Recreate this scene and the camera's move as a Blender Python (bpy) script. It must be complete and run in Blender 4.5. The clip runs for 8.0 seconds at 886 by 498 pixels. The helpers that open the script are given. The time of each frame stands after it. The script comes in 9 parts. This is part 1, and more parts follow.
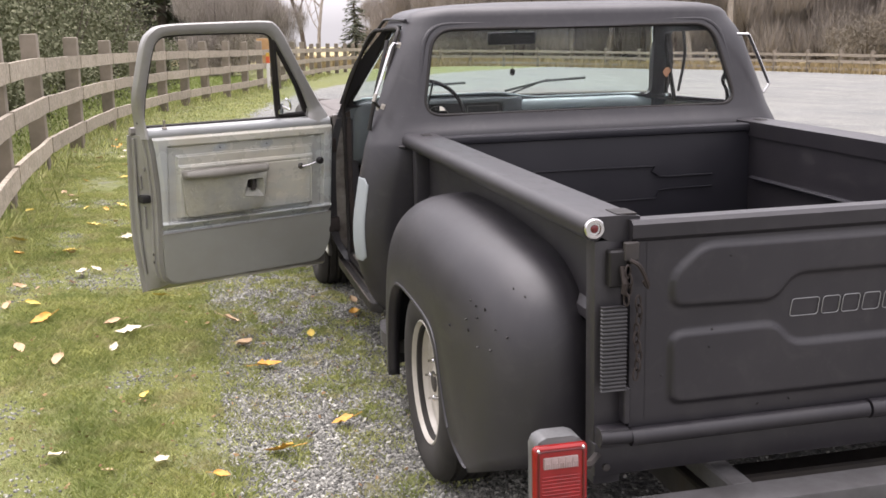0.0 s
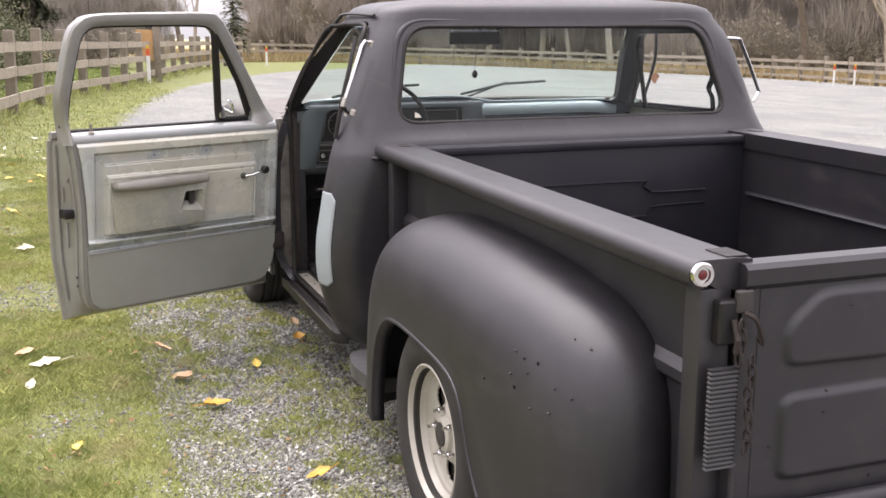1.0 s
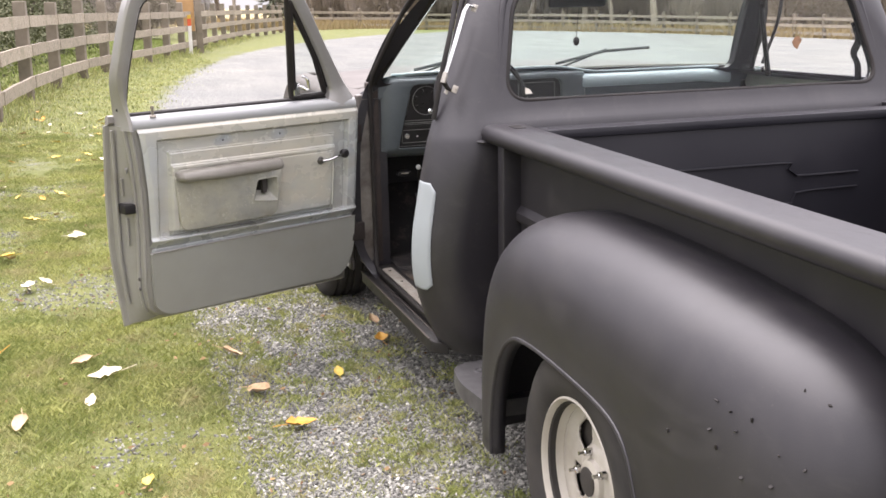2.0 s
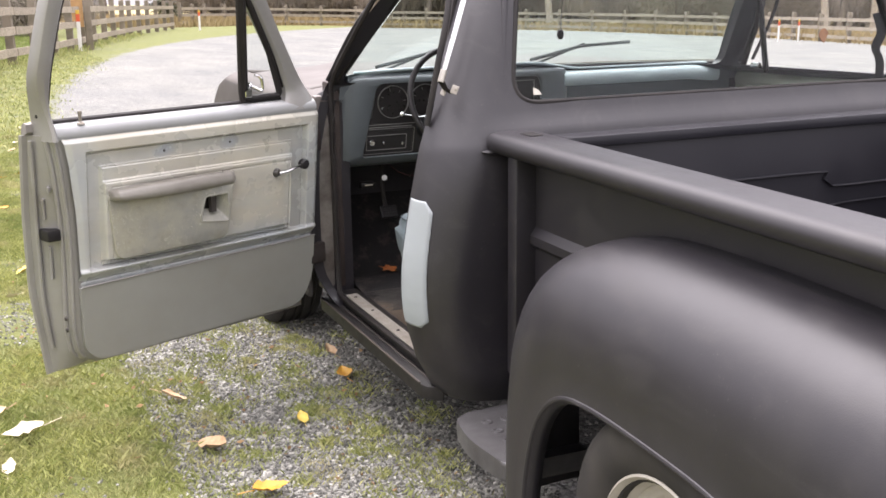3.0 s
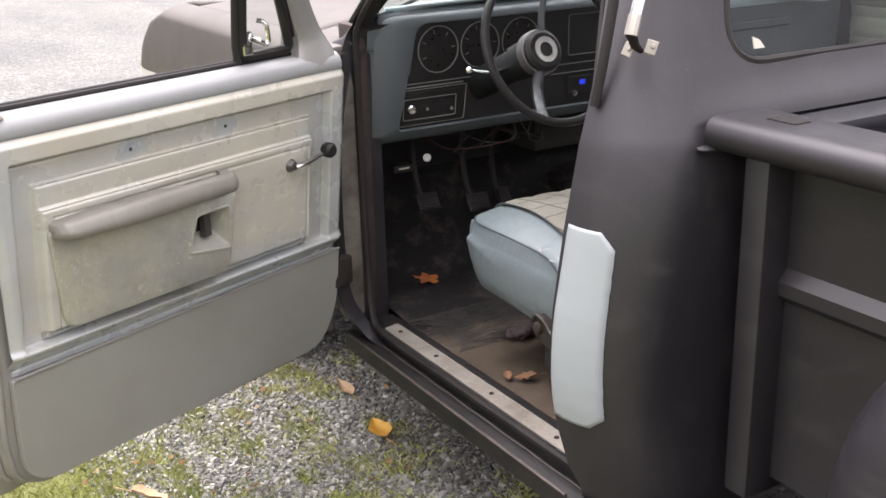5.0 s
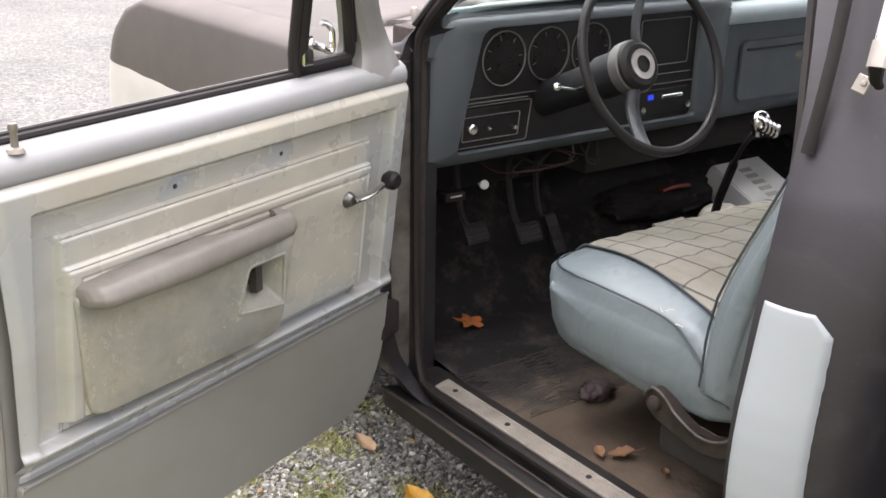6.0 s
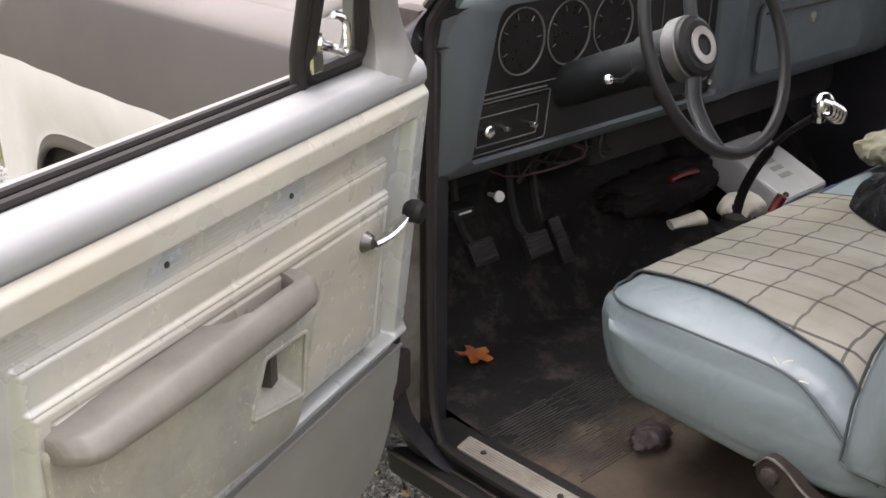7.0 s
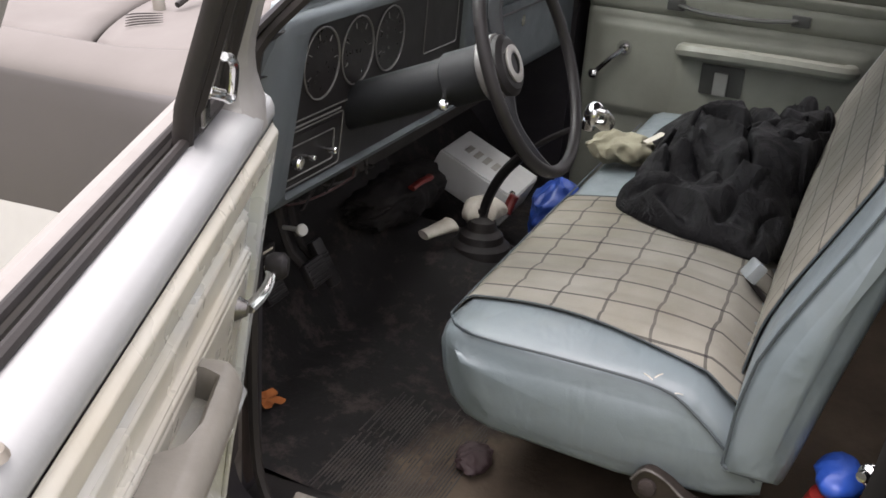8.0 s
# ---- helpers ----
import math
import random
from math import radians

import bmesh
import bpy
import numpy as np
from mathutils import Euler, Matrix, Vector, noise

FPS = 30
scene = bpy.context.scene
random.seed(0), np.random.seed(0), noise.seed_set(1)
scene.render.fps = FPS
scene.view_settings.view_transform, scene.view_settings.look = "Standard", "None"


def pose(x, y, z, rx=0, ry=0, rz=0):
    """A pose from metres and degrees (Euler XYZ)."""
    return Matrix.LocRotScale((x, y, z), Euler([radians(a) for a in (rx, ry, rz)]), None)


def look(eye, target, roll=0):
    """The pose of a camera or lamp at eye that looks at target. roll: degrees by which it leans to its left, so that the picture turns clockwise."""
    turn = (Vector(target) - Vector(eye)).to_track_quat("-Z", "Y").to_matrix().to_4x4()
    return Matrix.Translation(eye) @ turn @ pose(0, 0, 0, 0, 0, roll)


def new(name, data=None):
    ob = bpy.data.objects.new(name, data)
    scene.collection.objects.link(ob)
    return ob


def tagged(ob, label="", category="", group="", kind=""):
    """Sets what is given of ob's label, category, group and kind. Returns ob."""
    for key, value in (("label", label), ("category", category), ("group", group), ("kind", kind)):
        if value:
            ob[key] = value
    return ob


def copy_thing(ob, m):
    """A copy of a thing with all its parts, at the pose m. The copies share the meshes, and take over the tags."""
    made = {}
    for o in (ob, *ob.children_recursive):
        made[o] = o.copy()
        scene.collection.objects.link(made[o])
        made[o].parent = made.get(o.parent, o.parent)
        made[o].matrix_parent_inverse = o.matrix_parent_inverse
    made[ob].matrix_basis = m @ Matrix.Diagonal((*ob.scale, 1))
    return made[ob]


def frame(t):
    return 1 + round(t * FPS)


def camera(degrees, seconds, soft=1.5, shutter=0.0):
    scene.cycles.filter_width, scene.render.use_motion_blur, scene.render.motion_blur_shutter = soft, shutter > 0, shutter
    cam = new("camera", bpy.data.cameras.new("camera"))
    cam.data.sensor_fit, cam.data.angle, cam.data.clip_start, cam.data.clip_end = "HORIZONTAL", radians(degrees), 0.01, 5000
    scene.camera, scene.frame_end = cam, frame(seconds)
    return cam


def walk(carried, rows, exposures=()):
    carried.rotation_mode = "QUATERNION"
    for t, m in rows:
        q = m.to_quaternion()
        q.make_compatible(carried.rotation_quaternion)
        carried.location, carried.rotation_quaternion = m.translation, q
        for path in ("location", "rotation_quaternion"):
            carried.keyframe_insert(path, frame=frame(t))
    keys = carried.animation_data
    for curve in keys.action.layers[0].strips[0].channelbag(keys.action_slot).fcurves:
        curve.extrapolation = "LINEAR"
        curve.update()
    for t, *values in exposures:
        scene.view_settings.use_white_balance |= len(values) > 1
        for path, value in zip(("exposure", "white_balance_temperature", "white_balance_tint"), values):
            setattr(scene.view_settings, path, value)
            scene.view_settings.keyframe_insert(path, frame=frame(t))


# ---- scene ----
cam = camera(44.6, 8.0, soft=1.6, shutter=0.0)
PATH = [
    (0, (-1.633, -2.204, 1.429), (-1.182, -0.299, 1.02), -1.3),
    (0.5, (-1.746, -1.888, 1.412), (-1.179, -0.013, 1.008), 0.7),
    (1, (-1.864, -1.639, 1.434), (-1.195, 0.199, 1.016), 0.0),
    (1.5, (-1.876, -1.32, 1.421), (-1.239, 0.524, 0.982), -1.3),
    (2, (-1.908, -1.062, 1.422), (-1.313, 0.787, 0.944), -1.1),
    (2.2, (-1.96, -0.922, 1.413), (-1.297, 0.908, 0.957), -0.3),
    (3.3, (-1.993, -0.29, 1.383), (-1.213, 1.478, 0.868), -0.7),
    (3.5, (-1.961, -0.157, 1.391), (-1.19, 1.605, 0.845), -0.7),
    (4, (-1.998, 0.142, 1.363), (-1.175, 1.873, 0.792), 0.2),
    (4.2, (-2.032, 0.294, 1.365), (-1.132, 1.98, 0.774), 0.9),
    (5.3, (-1.968, 0.935, 1.362), (-1.005, 2.559, 0.701), -1.7),
    (5.5, (-1.978, 1.028, 1.367), (-1.021, 2.649, 0.692), -1.1),
    (6, (-2.046, 1.335, 1.35), (-0.937, 2.856, 0.674), 1.0),
    (6.5, (-2.078, 1.568, 1.343), (-0.855, 2.973, 0.614), 1.9),
    (7, (-1.968, 1.855, 1.334), (-0.692, 3.193, 0.572), 0.4),
    (7.5, (-1.975, 2.075, 1.319), (-0.553, 3.229, 0.517), 3.4),
    (7.7, (-2.029, 2.155, 1.333), (-0.445, 3.11, 0.571), 4.1),
    (8, (-2.092, 2.274, 1.358), (-0.371, 2.943, 0.591), 4.5),
]
walk(cam, [(t, look(eye, aim, roll)) for t, eye, aim, roll in PATH],
     exposures=[(0.0, 1.92, 6450, 20), (2.0, 2.31, 6450, 21), (4.0, 2.35, 6450, 21), (6.5, 2.37, 6500, 20), (8.0, 2.22, 6550, 20)])

# ---- overcast daylight ----
SUN_UP, SUN_TURN = radians(72), radians(-15)
sky = bpy.data.worlds.new("overcast_sky")
scene.world = sky
sky.use_nodes = True
_n, _l = sky.node_tree.nodes, sky.node_tree.links
_bg = _n["Background"]
_tex = _n.new("ShaderNodeTexSky")
_tex.sky_type, _tex.sun_disc = "NISHITA", False
_tex.sun_elevation, _tex.sun_rotation = SUN_UP, SUN_TURN
_tex.air_density, _tex.dust_density, _tex.ozone_density = 1.0, 2.0, 1.0
_bw = _n.new("ShaderNodeRGBToBW")
_mx = _n.new("ShaderNodeMix")
_mx.data_type = "RGBA"
_mx.inputs[0].default_value = 0.9          # cloud cover: the sky's own colour is almost gone
_l.new(_tex.outputs[0], _bw.inputs[0])
_l.new(_tex.outputs[0], _mx.inputs[6])
_l.new(_bw.outputs[0], _mx.inputs[7])
_up = _n.new("ShaderNodeSeparateXYZ")      # the cloud cover, brighter overhead than at the horizon
_l.new(_n.new("ShaderNodeTexCoord").outputs["Generated"], _up.inputs[0])
_cl = _n.new("ShaderNodeMapRange")
_cl.inputs["From Min"].default_value, _cl.inputs["From Max"].default_value = 0.0, 1.0
_cl.inputs["To Min"].default_value, _cl.inputs["To Max"].default_value = 1.2, 6.2
_l.new(_up.outputs["Z"], _cl.inputs["Value"])
_m2 = _n.new("ShaderNodeMix")
_m2.data_type = "RGBA"
_m2.inputs[0].default_value = 0.7
_l.new(_mx.outputs[2], _m2.inputs[6])
_l.new(_cl.outputs[0], _m2.inputs[7])
_l.new(_m2.outputs[2], _bg.inputs[0])
_bg.inputs[1].default_value = 0.15
sun = new("sun", bpy.data.lights.new("sun", "SUN"))
sun.data.energy, sun.data.angle, sun.data.color = 1.15, radians(70), (1.0, 0.97, 0.93)
sun.matrix_world = look((60 * math.sin(SUN_TURN) * math.cos(SUN_UP), 60 * math.cos(SUN_TURN) * math.cos(SUN_UP), 60 * math.sin(SUN_UP)), (0, 0, 0))


# ---- building helpers ----
def finish(bm, name, angle=32):
    """A smooth-shaded mesh with sharp edges past the angle."""
    bmesh.ops.recalc_face_normals(bm, faces=bm.faces)
    me = bpy.data.meshes.new(name)
    bm.to_mesh(me)
    bm.free()
    me.polygons.foreach_set("use_smooth", [True] * len(me.polygons))
    me.set_sharp_from_angle(angle=radians(angle))
    return me


def part(name, bm, material, parent, label="", angle=32):
    ob = new(name, finish(bm, name, angle))
    ob.data.materials.append(material)
    if parent is not None:
        ob.parent = parent
        ob.matrix_parent_inverse = Matrix.Identity(4)
    if label:
        tagged(ob, label)
    return ob


def empty(name, label, category, group="", kind="", at=(0, 0, 0)):
    ob = new(name)
    ob.empty_display_size = 0.1
    ob.location = at
    return tagged(ob, label, category, group, kind)


def lerp(a, b, k):
    return a + (b - a) * k


def table(rows, v):
    """Piecewise straight reading of a table of (key, value)."""
    if v <= rows[0][0]:
        return rows[0][1]
    for (a, fa), (b, fb) in zip(rows, rows[1:]):
        if v <= b:
            return lerp(fa, fb, (v - a) / (b - a))
    return rows[-1][1]


def curve(points, n, closed=False):
    """n points evenly along a smooth line through the given ones."""
    P = [Vector(p) for p in points]
    m = len(P)
    fine = []
    spans = m if closed else m - 1
    for i in range(spans):
        a, b = P[i], P[(i + 1) % m]
        a0 = P[i - 1] if (closed or i) else a * 2 - b
        b1 = P[(i + 2) % m] if (closed or i + 2 < m) else b * 2 - a
        for k in range(12):
            t = k / 12
            fine.append(0.5 * (2 * a + (b - a0) * t + (2 * a0 - 5 * a + 4 * b - b1) * t * t
                               + (3 * a - a0 - 3 * b + b1) * t ** 3))
    fine.append(P[0].copy() if closed else P[-1].copy())
    run = [0.0]
    for a, b in zip(fine, fine[1:]):
        run.append(run[-1] + (b - a).length)
    out, j = [], 0
    for i in range(n):
        s = run[-1] * i / (n if closed else n - 1)
        while j < len(run) - 2 and run[j + 1] < s:
            j += 1
        out.append(fine[j].lerp(fine[j + 1], (s - run[j]) / max(run[j + 1] - run[j], 1e-9)))
    return out


def loft(bm, rows, around=False, along=False):
    """Faces between rows of points of equal length."""
    vs = [[bm.verts.new(p) for p in row] for row in rows]
    nr, nc = len(vs), len(vs[0])
    for i in range(nr if along else nr - 1):
        for j in range(nc if around else nc - 1):
            q = (vs[i][j], vs[i][(j + 1) % nc], vs[(i + 1) % nr][(j + 1) % nc], vs[(i + 1) % nr][j])
            try:
                bm.faces.new(q)
            except ValueError:
                pass
    return vs


def cap(bm, ring):
    try:
        bm.faces.new(ring)
    except ValueError:
        pass


def tube(bm, pts, r, seg=10, closed=False, ends=True, flat=1.0):
    """A tube along a line of points; r a number or a list, flat squashes it along its second axis."""
    P = [Vector(p) for p in pts]
    n = len(P)
    rows, side = [], None
    for i, p in enumerate(P):
        a = P[i - 1] if (closed or i) else P[0]
        b = P[(i + 1) % n] if (closed or i + 1 < n) else P[-1]
        d = (b - a).normalized()
        if side is None:
            side = d.cross(Vector((0, 0, 1)) if abs(d.z) < 0.9 else Vector((1, 0, 0))).normalized()
        side = (side - d * side.dot(d)).normalized()
        up = side.cross(d)
        rr = r[i] if isinstance(r, (list, tuple)) else r
        rows.append([p + (side * math.cos(2 * math.pi * k / seg) + up * (flat * math.sin(2 * math.pi * k / seg))) * rr for k in range(seg)])
    vs = loft(bm, rows, around=True, along=closed)
    if ends and not closed:
        cap(bm, vs[0][::-1])
        cap(bm, vs[-1])


def rbox(bm, x0, x1, y0, y1, z0, z1, bev=0.004, seg=2, m=None):
    """A box with rounded edges, placed by the matrix m where given."""
    g = bmesh.ops.create_cube(bm, size=1.0)
    vs = g["verts"]
    for v in vs:
        v.co = Vector((lerp(x0, x1, v.co.x + 0.5), lerp(y0, y1, v.co.y + 0.5), lerp(z0, z1, v.co.z + 0.5)))
    if bev:
        es = list({e for v in vs for e in v.link_edges})
        r = bmesh.ops.bevel(bm, geom=es, offset=bev, segments=seg, profile=0.6, affect="EDGES")
        vs = list({v for f in r["faces"] for v in f.verts} | {v for v in vs if v.is_valid})
    if m is not None:
        bmesh.ops.transform(bm, matrix=m, verts=vs)


def prism(bm, outline, place, d0, d1, bev=0.0, seg=2):
    """A flat outline of (a, b) given depth: place(a, b, d) puts a corner into the world."""
    lo = [bm.verts.new(place(a, b, d0)) for a, b in outline]
    hi = [bm.verts.new(place(a, b, d1)) for a, b in outline]
    fs = [bm.faces.new(lo[::-1]), bm.faces.new(hi)]
    n = len(lo)
    for i in range(n):
        fs.append(bm.faces.new((lo[i], lo[(i + 1) % n], hi[(i + 1) % n], hi[i])))
    if bev:
        es = [e for e in fs[1].edges] + [e for e in fs[0].edges]
        bmesh.ops.bevel(bm, geom=es, offset=bev, segments=seg, profile=0.6, affect="EDGES")
    return fs


def rounded(corners, r, seg=5):
    """The outline of a polygon with its corners rounded; r a number or one for each corner."""
    out, n = [], len(corners)
    for i, c in enumerate(corners):
        c, a, b = Vector(c), Vector(corners[i - 1]), Vector(corners[(i + 1) % n])
        rr = r[i] if isinstance(r, (list, tuple)) else r
        da, db = (a - c).normalized(), (b - c).normalized()
        rr = min(rr, 0.48 * (a - c).length, 0.48 * (b - c).length)
        p, q = c + da * rr, c + db * rr
        for k in range(seg + 1):
            t = k / seg
            out.append(tuple((1 - t) ** 2 * p + 2 * t * (1 - t) * c + t * t * q))
    return out


def lathe(bm, profile, m, seg=24, closed=False, ends=True):
    """Turns a profile of (radius, height) round the z axis of m."""
    rows = [[m @ Vector((r * math.cos(2 * math.pi * k / seg), r * math.sin(2 * math.pi * k / seg), h)) for k in range(seg)] for r, h in profile]
    vs = loft(bm, rows, around=True, along=closed)
    if not closed and ends:
        if profile[0][0] > 1e-5:
            cap(bm, vs[0][::-1])
        if profile[-1][0] > 1e-5:
            cap(bm, vs[-1])
    bmesh.ops.remove_doubles(bm, verts=bm.verts, dist=1e-5)


def axis(at, to):
    """A matrix at a place with its z axis along the way to."""
    return Matrix.Translation(at) @ Vector(to).to_track_quat("Z", "Y").to_matrix().to_4x4()


def carve(body, cutters):
    """The body's mesh with the cutters' meshes taken out of it; all are bmeshes."""
    obs = []
    for i, b in enumerate([body] + list(cutters)):
        bmesh.ops.recalc_face_normals(b, faces=b.faces)
        me = bpy.data.meshes.new("carve")
        b.to_mesh(me)
        b.free()
        obs.append(new("carve", me))
    for c in obs[1:]:
        md = obs[0].modifiers.new("cut", "BOOLEAN")
        md.operation, md.object, md.solver = "DIFFERENCE", c, "EXACT"
    bpy.context.view_layer.update()
    dep = bpy.context.evaluated_depsgraph_get()
    me = bpy.data.meshes.new_from_object(obs[0].evaluated_get(dep))
    out = bmesh.new()
    out.from_mesh(me)
    for o in obs:
        old = o.data
        bpy.data.objects.remove(o)
        bpy.data.meshes.remove(old)
    bpy.data.meshes.remove(me)
    return out


def soup(name, verts, faces, material, parent=None, smooth=False):
    """One mesh from arrays, for what is made of very many small pieces."""
    me = bpy.data.meshes.new(name)
    me.from_pydata(verts.tolist() if hasattr(verts, "tolist") else verts, [], faces.tolist() if hasattr(faces, "tolist") else faces)
    me.materials.append(material)
    if smooth:
        me.polygons.foreach_set("use_smooth", [True] * len(me.polygons))
    ob = new(name, me)
    ob.parent = parent
    return ob


# ---- materials ----
class Nodes:
    """A short way to write node materials."""

    def __init__(self, name):
        self.m = bpy.data.materials.new(name)
        self.m.use_nodes = True
        self.t = self.m.node_tree
        self.p = self.t.nodes["Principled BSDF"]
        geo = self.t.nodes.new("ShaderNodeNewGeometry")
        self.pos, self.island = geo.outputs["Position"], geo.outputs["Random Per Island"]
        self.normal = geo.outputs["Normal"]
        self.obj = self.t.nodes.new("ShaderNodeTexCoord").outputs["Object"]
        self.rand = self.t.nodes.new("ShaderNodeObjectInfo").outputs["Random"]

    def link(self, a, b):
        self.t.links.new(a, b)

    def put(self, socket, v):
        if isinstance(v, bpy.types.NodeSocket):
            self.link(v, socket)
        elif isinstance(v, (tuple, list)) and len(v) == 3 and socket.type == "RGBA":
            socket.default_value = (*v, 1)
        else:
            socket.default_value = v

    def noise(self, scale, detail=4, rough=0.55, at=None, warp=0.0):
        n = self.t.nodes.new("ShaderNodeTexNoise")
        n.inputs["Scale"].default_value, n.inputs["Detail"].default_value = scale, detail
        n.inputs["Roughness"].default_value, n.inputs["Distortion"].default_value = rough, warp
        self.link(at or self.pos, n.inputs["Vector"])
        return n.outputs["Fac"]

    def cells(self, scale, at=None, out="Color", feature="F1"):
        n = self.t.nodes.new("ShaderNodeTexVoronoi")
        n.feature = feature
        n.inputs["Scale"].default_value = scale
        self.link(at or self.pos, n.inputs["Vector"])
        return n.outputs[out]

    def ramp(self, v, stops):
        n = self.t.nodes.new("ShaderNodeValToRGB")
        while len(n.color_ramp.elements) < len(stops):
            n.color_ramp.elements.new(0.5)
        for e, (at, c) in zip(n.color_ramp.elements, stops):
            e.position = at
            e.color = (*c, 1) if isinstance(c, (tuple, list)) else (c, c, c, 1)
        self.link(v, n.inputs[0])
        return n.outputs[0]

    def mix(self, f, a, b, kind="MIX"):
        n = self.t.nodes.new("ShaderNodeMix")
        n.data_type, n.blend_type = "RGBA", kind
        for s, v in zip((n.inputs[0], n.inputs[6], n.inputs[7]), (f, a, b)):
            self.put(s, v)
        return n.outputs[2]

    def math(self, op, a, b=0.0, clamp=False):
        n = self.t.nodes.new("ShaderNodeMath")
        n.operation, n.use_clamp = op, clamp
        self.put(n.inputs[0], a)
        self.put(n.inputs[1], b)
        return n.outputs[0]

    def xyz(self, v=None):
        n = self.t.nodes.new("ShaderNodeSeparateXYZ")
        self.link(v or self.pos, n.inputs[0])
        return n.outputs

    def scaled(self, v, s):
        n = self.t.nodes.new("ShaderNodeMapping")
        n.inputs["Scale"].default_value = s
        self.link(v, n.inputs[0])
        return n.outputs[0]

    def bump(self, height, strength=0.3, far=0.01):
        n = self.t.nodes.new("ShaderNodeBump")
        n.inputs["Strength"].default_value, n.inputs["Distance"].default_value = strength, far
        self.link(height, n.inputs["Height"])
        self.link(n.outputs[0], self.p.inputs["Normal"])

    def done(self, color, rough=0.6, metal=0.0, spec=0.5, **more):
        self.put(self.p.inputs["Base Color"], color)
        self.put(self.p.inputs["Roughness"], rough)
        self.put(self.p.inputs["Metallic"], metal)
        self.put(self.p.inputs["Specular IOR Level"], spec)
        for k, v in more.items():
            self.put(self.p.inputs[k.replace("_", " ")], v)
        return self.m


def worn(name, c, dark, rough=0.55, metal=0.0, big=3.0, fine=90.0, bump=0.1, spread=0.12, spec=0.5):
    """A plain surface with stains at a large scale and grain at a small one."""
    k = Nodes(name)
    stain = k.ramp(k.noise(big, 5, 0.6), [(0.38, 0.0), (0.72, 1.0)])
    col = k.mix(stain, c, dark)
    col = k.mix(k.math("MULTIPLY", k.noise(fine, 3), 0.3), col, dark)
    r = k.math("ADD", k.math("MULTIPLY", k.noise(big * 4, 3), spread * 2), rough - spread)
    k.bump(k.noise(fine * 2, 2), bump, 0.002)
    return k.done(col, r, metal, spec)


def glassy(name, tint, rough=0.0, ior=1.45):
    k = Nodes(name)
    return k.done(tint, rough, 0.0, 0.5, Transmission_Weight=1.0, IOR=ior)


def primer_paint():
    k = Nodes("charcoal_primer")
    dust = k.ramp(k.noise(2.2, 6, 0.62), [(0.35, 0.0), (0.75, 1.0)])
    col = k.mix(dust, (0.0140, 0.0126, 0.0154), (0.0210, 0.0190, 0.0220))
    flow = k.noise(7, 4, 0.6, k.scaled(k.pos, (1.0, 1.0, 0.25)))
    col = k.mix(k.math("MULTIPLY", k.ramp(flow, [(0.5, 0.0), (0.8, 1.0)]), 0.25), col, (0.046, 0.042, 0.040))
    speck = k.ramp(k.noise(95, 4, 0.7), [(0.64, 0.0), (0.70, 1.0)])
    col = k.mix(k.math("MULTIPLY", speck, k.ramp(k.noise(3.1, 4), [(0.45, 0.0), (0.7, 0.55)])), col, (0.085, 0.078, 0.072))
    wipe = k.ramp(k.noise(16, 5, 0.7, k.scaled(k.pos, (1.0, 0.35, 1.0)), 0.8), [(0.52, 0.0), (0.75, 1.0)])
    col = k.mix(k.math("MULTIPLY", wipe, 0.34), col, (0.050, 0.046, 0.045))
    r = k.math("ADD", k.math("ADD", k.math("MULTIPLY", k.noise(5, 4), 0.14), 0.35), k.math("MULTIPLY", wipe, 0.10))
    k.bump(k.math("ADD", k.noise(420, 2), k.math("MULTIPLY", k.noise(9, 3), 1.5)), 0.10, 0.0015)
    return k.done(col, r, 0.0, 0.48)


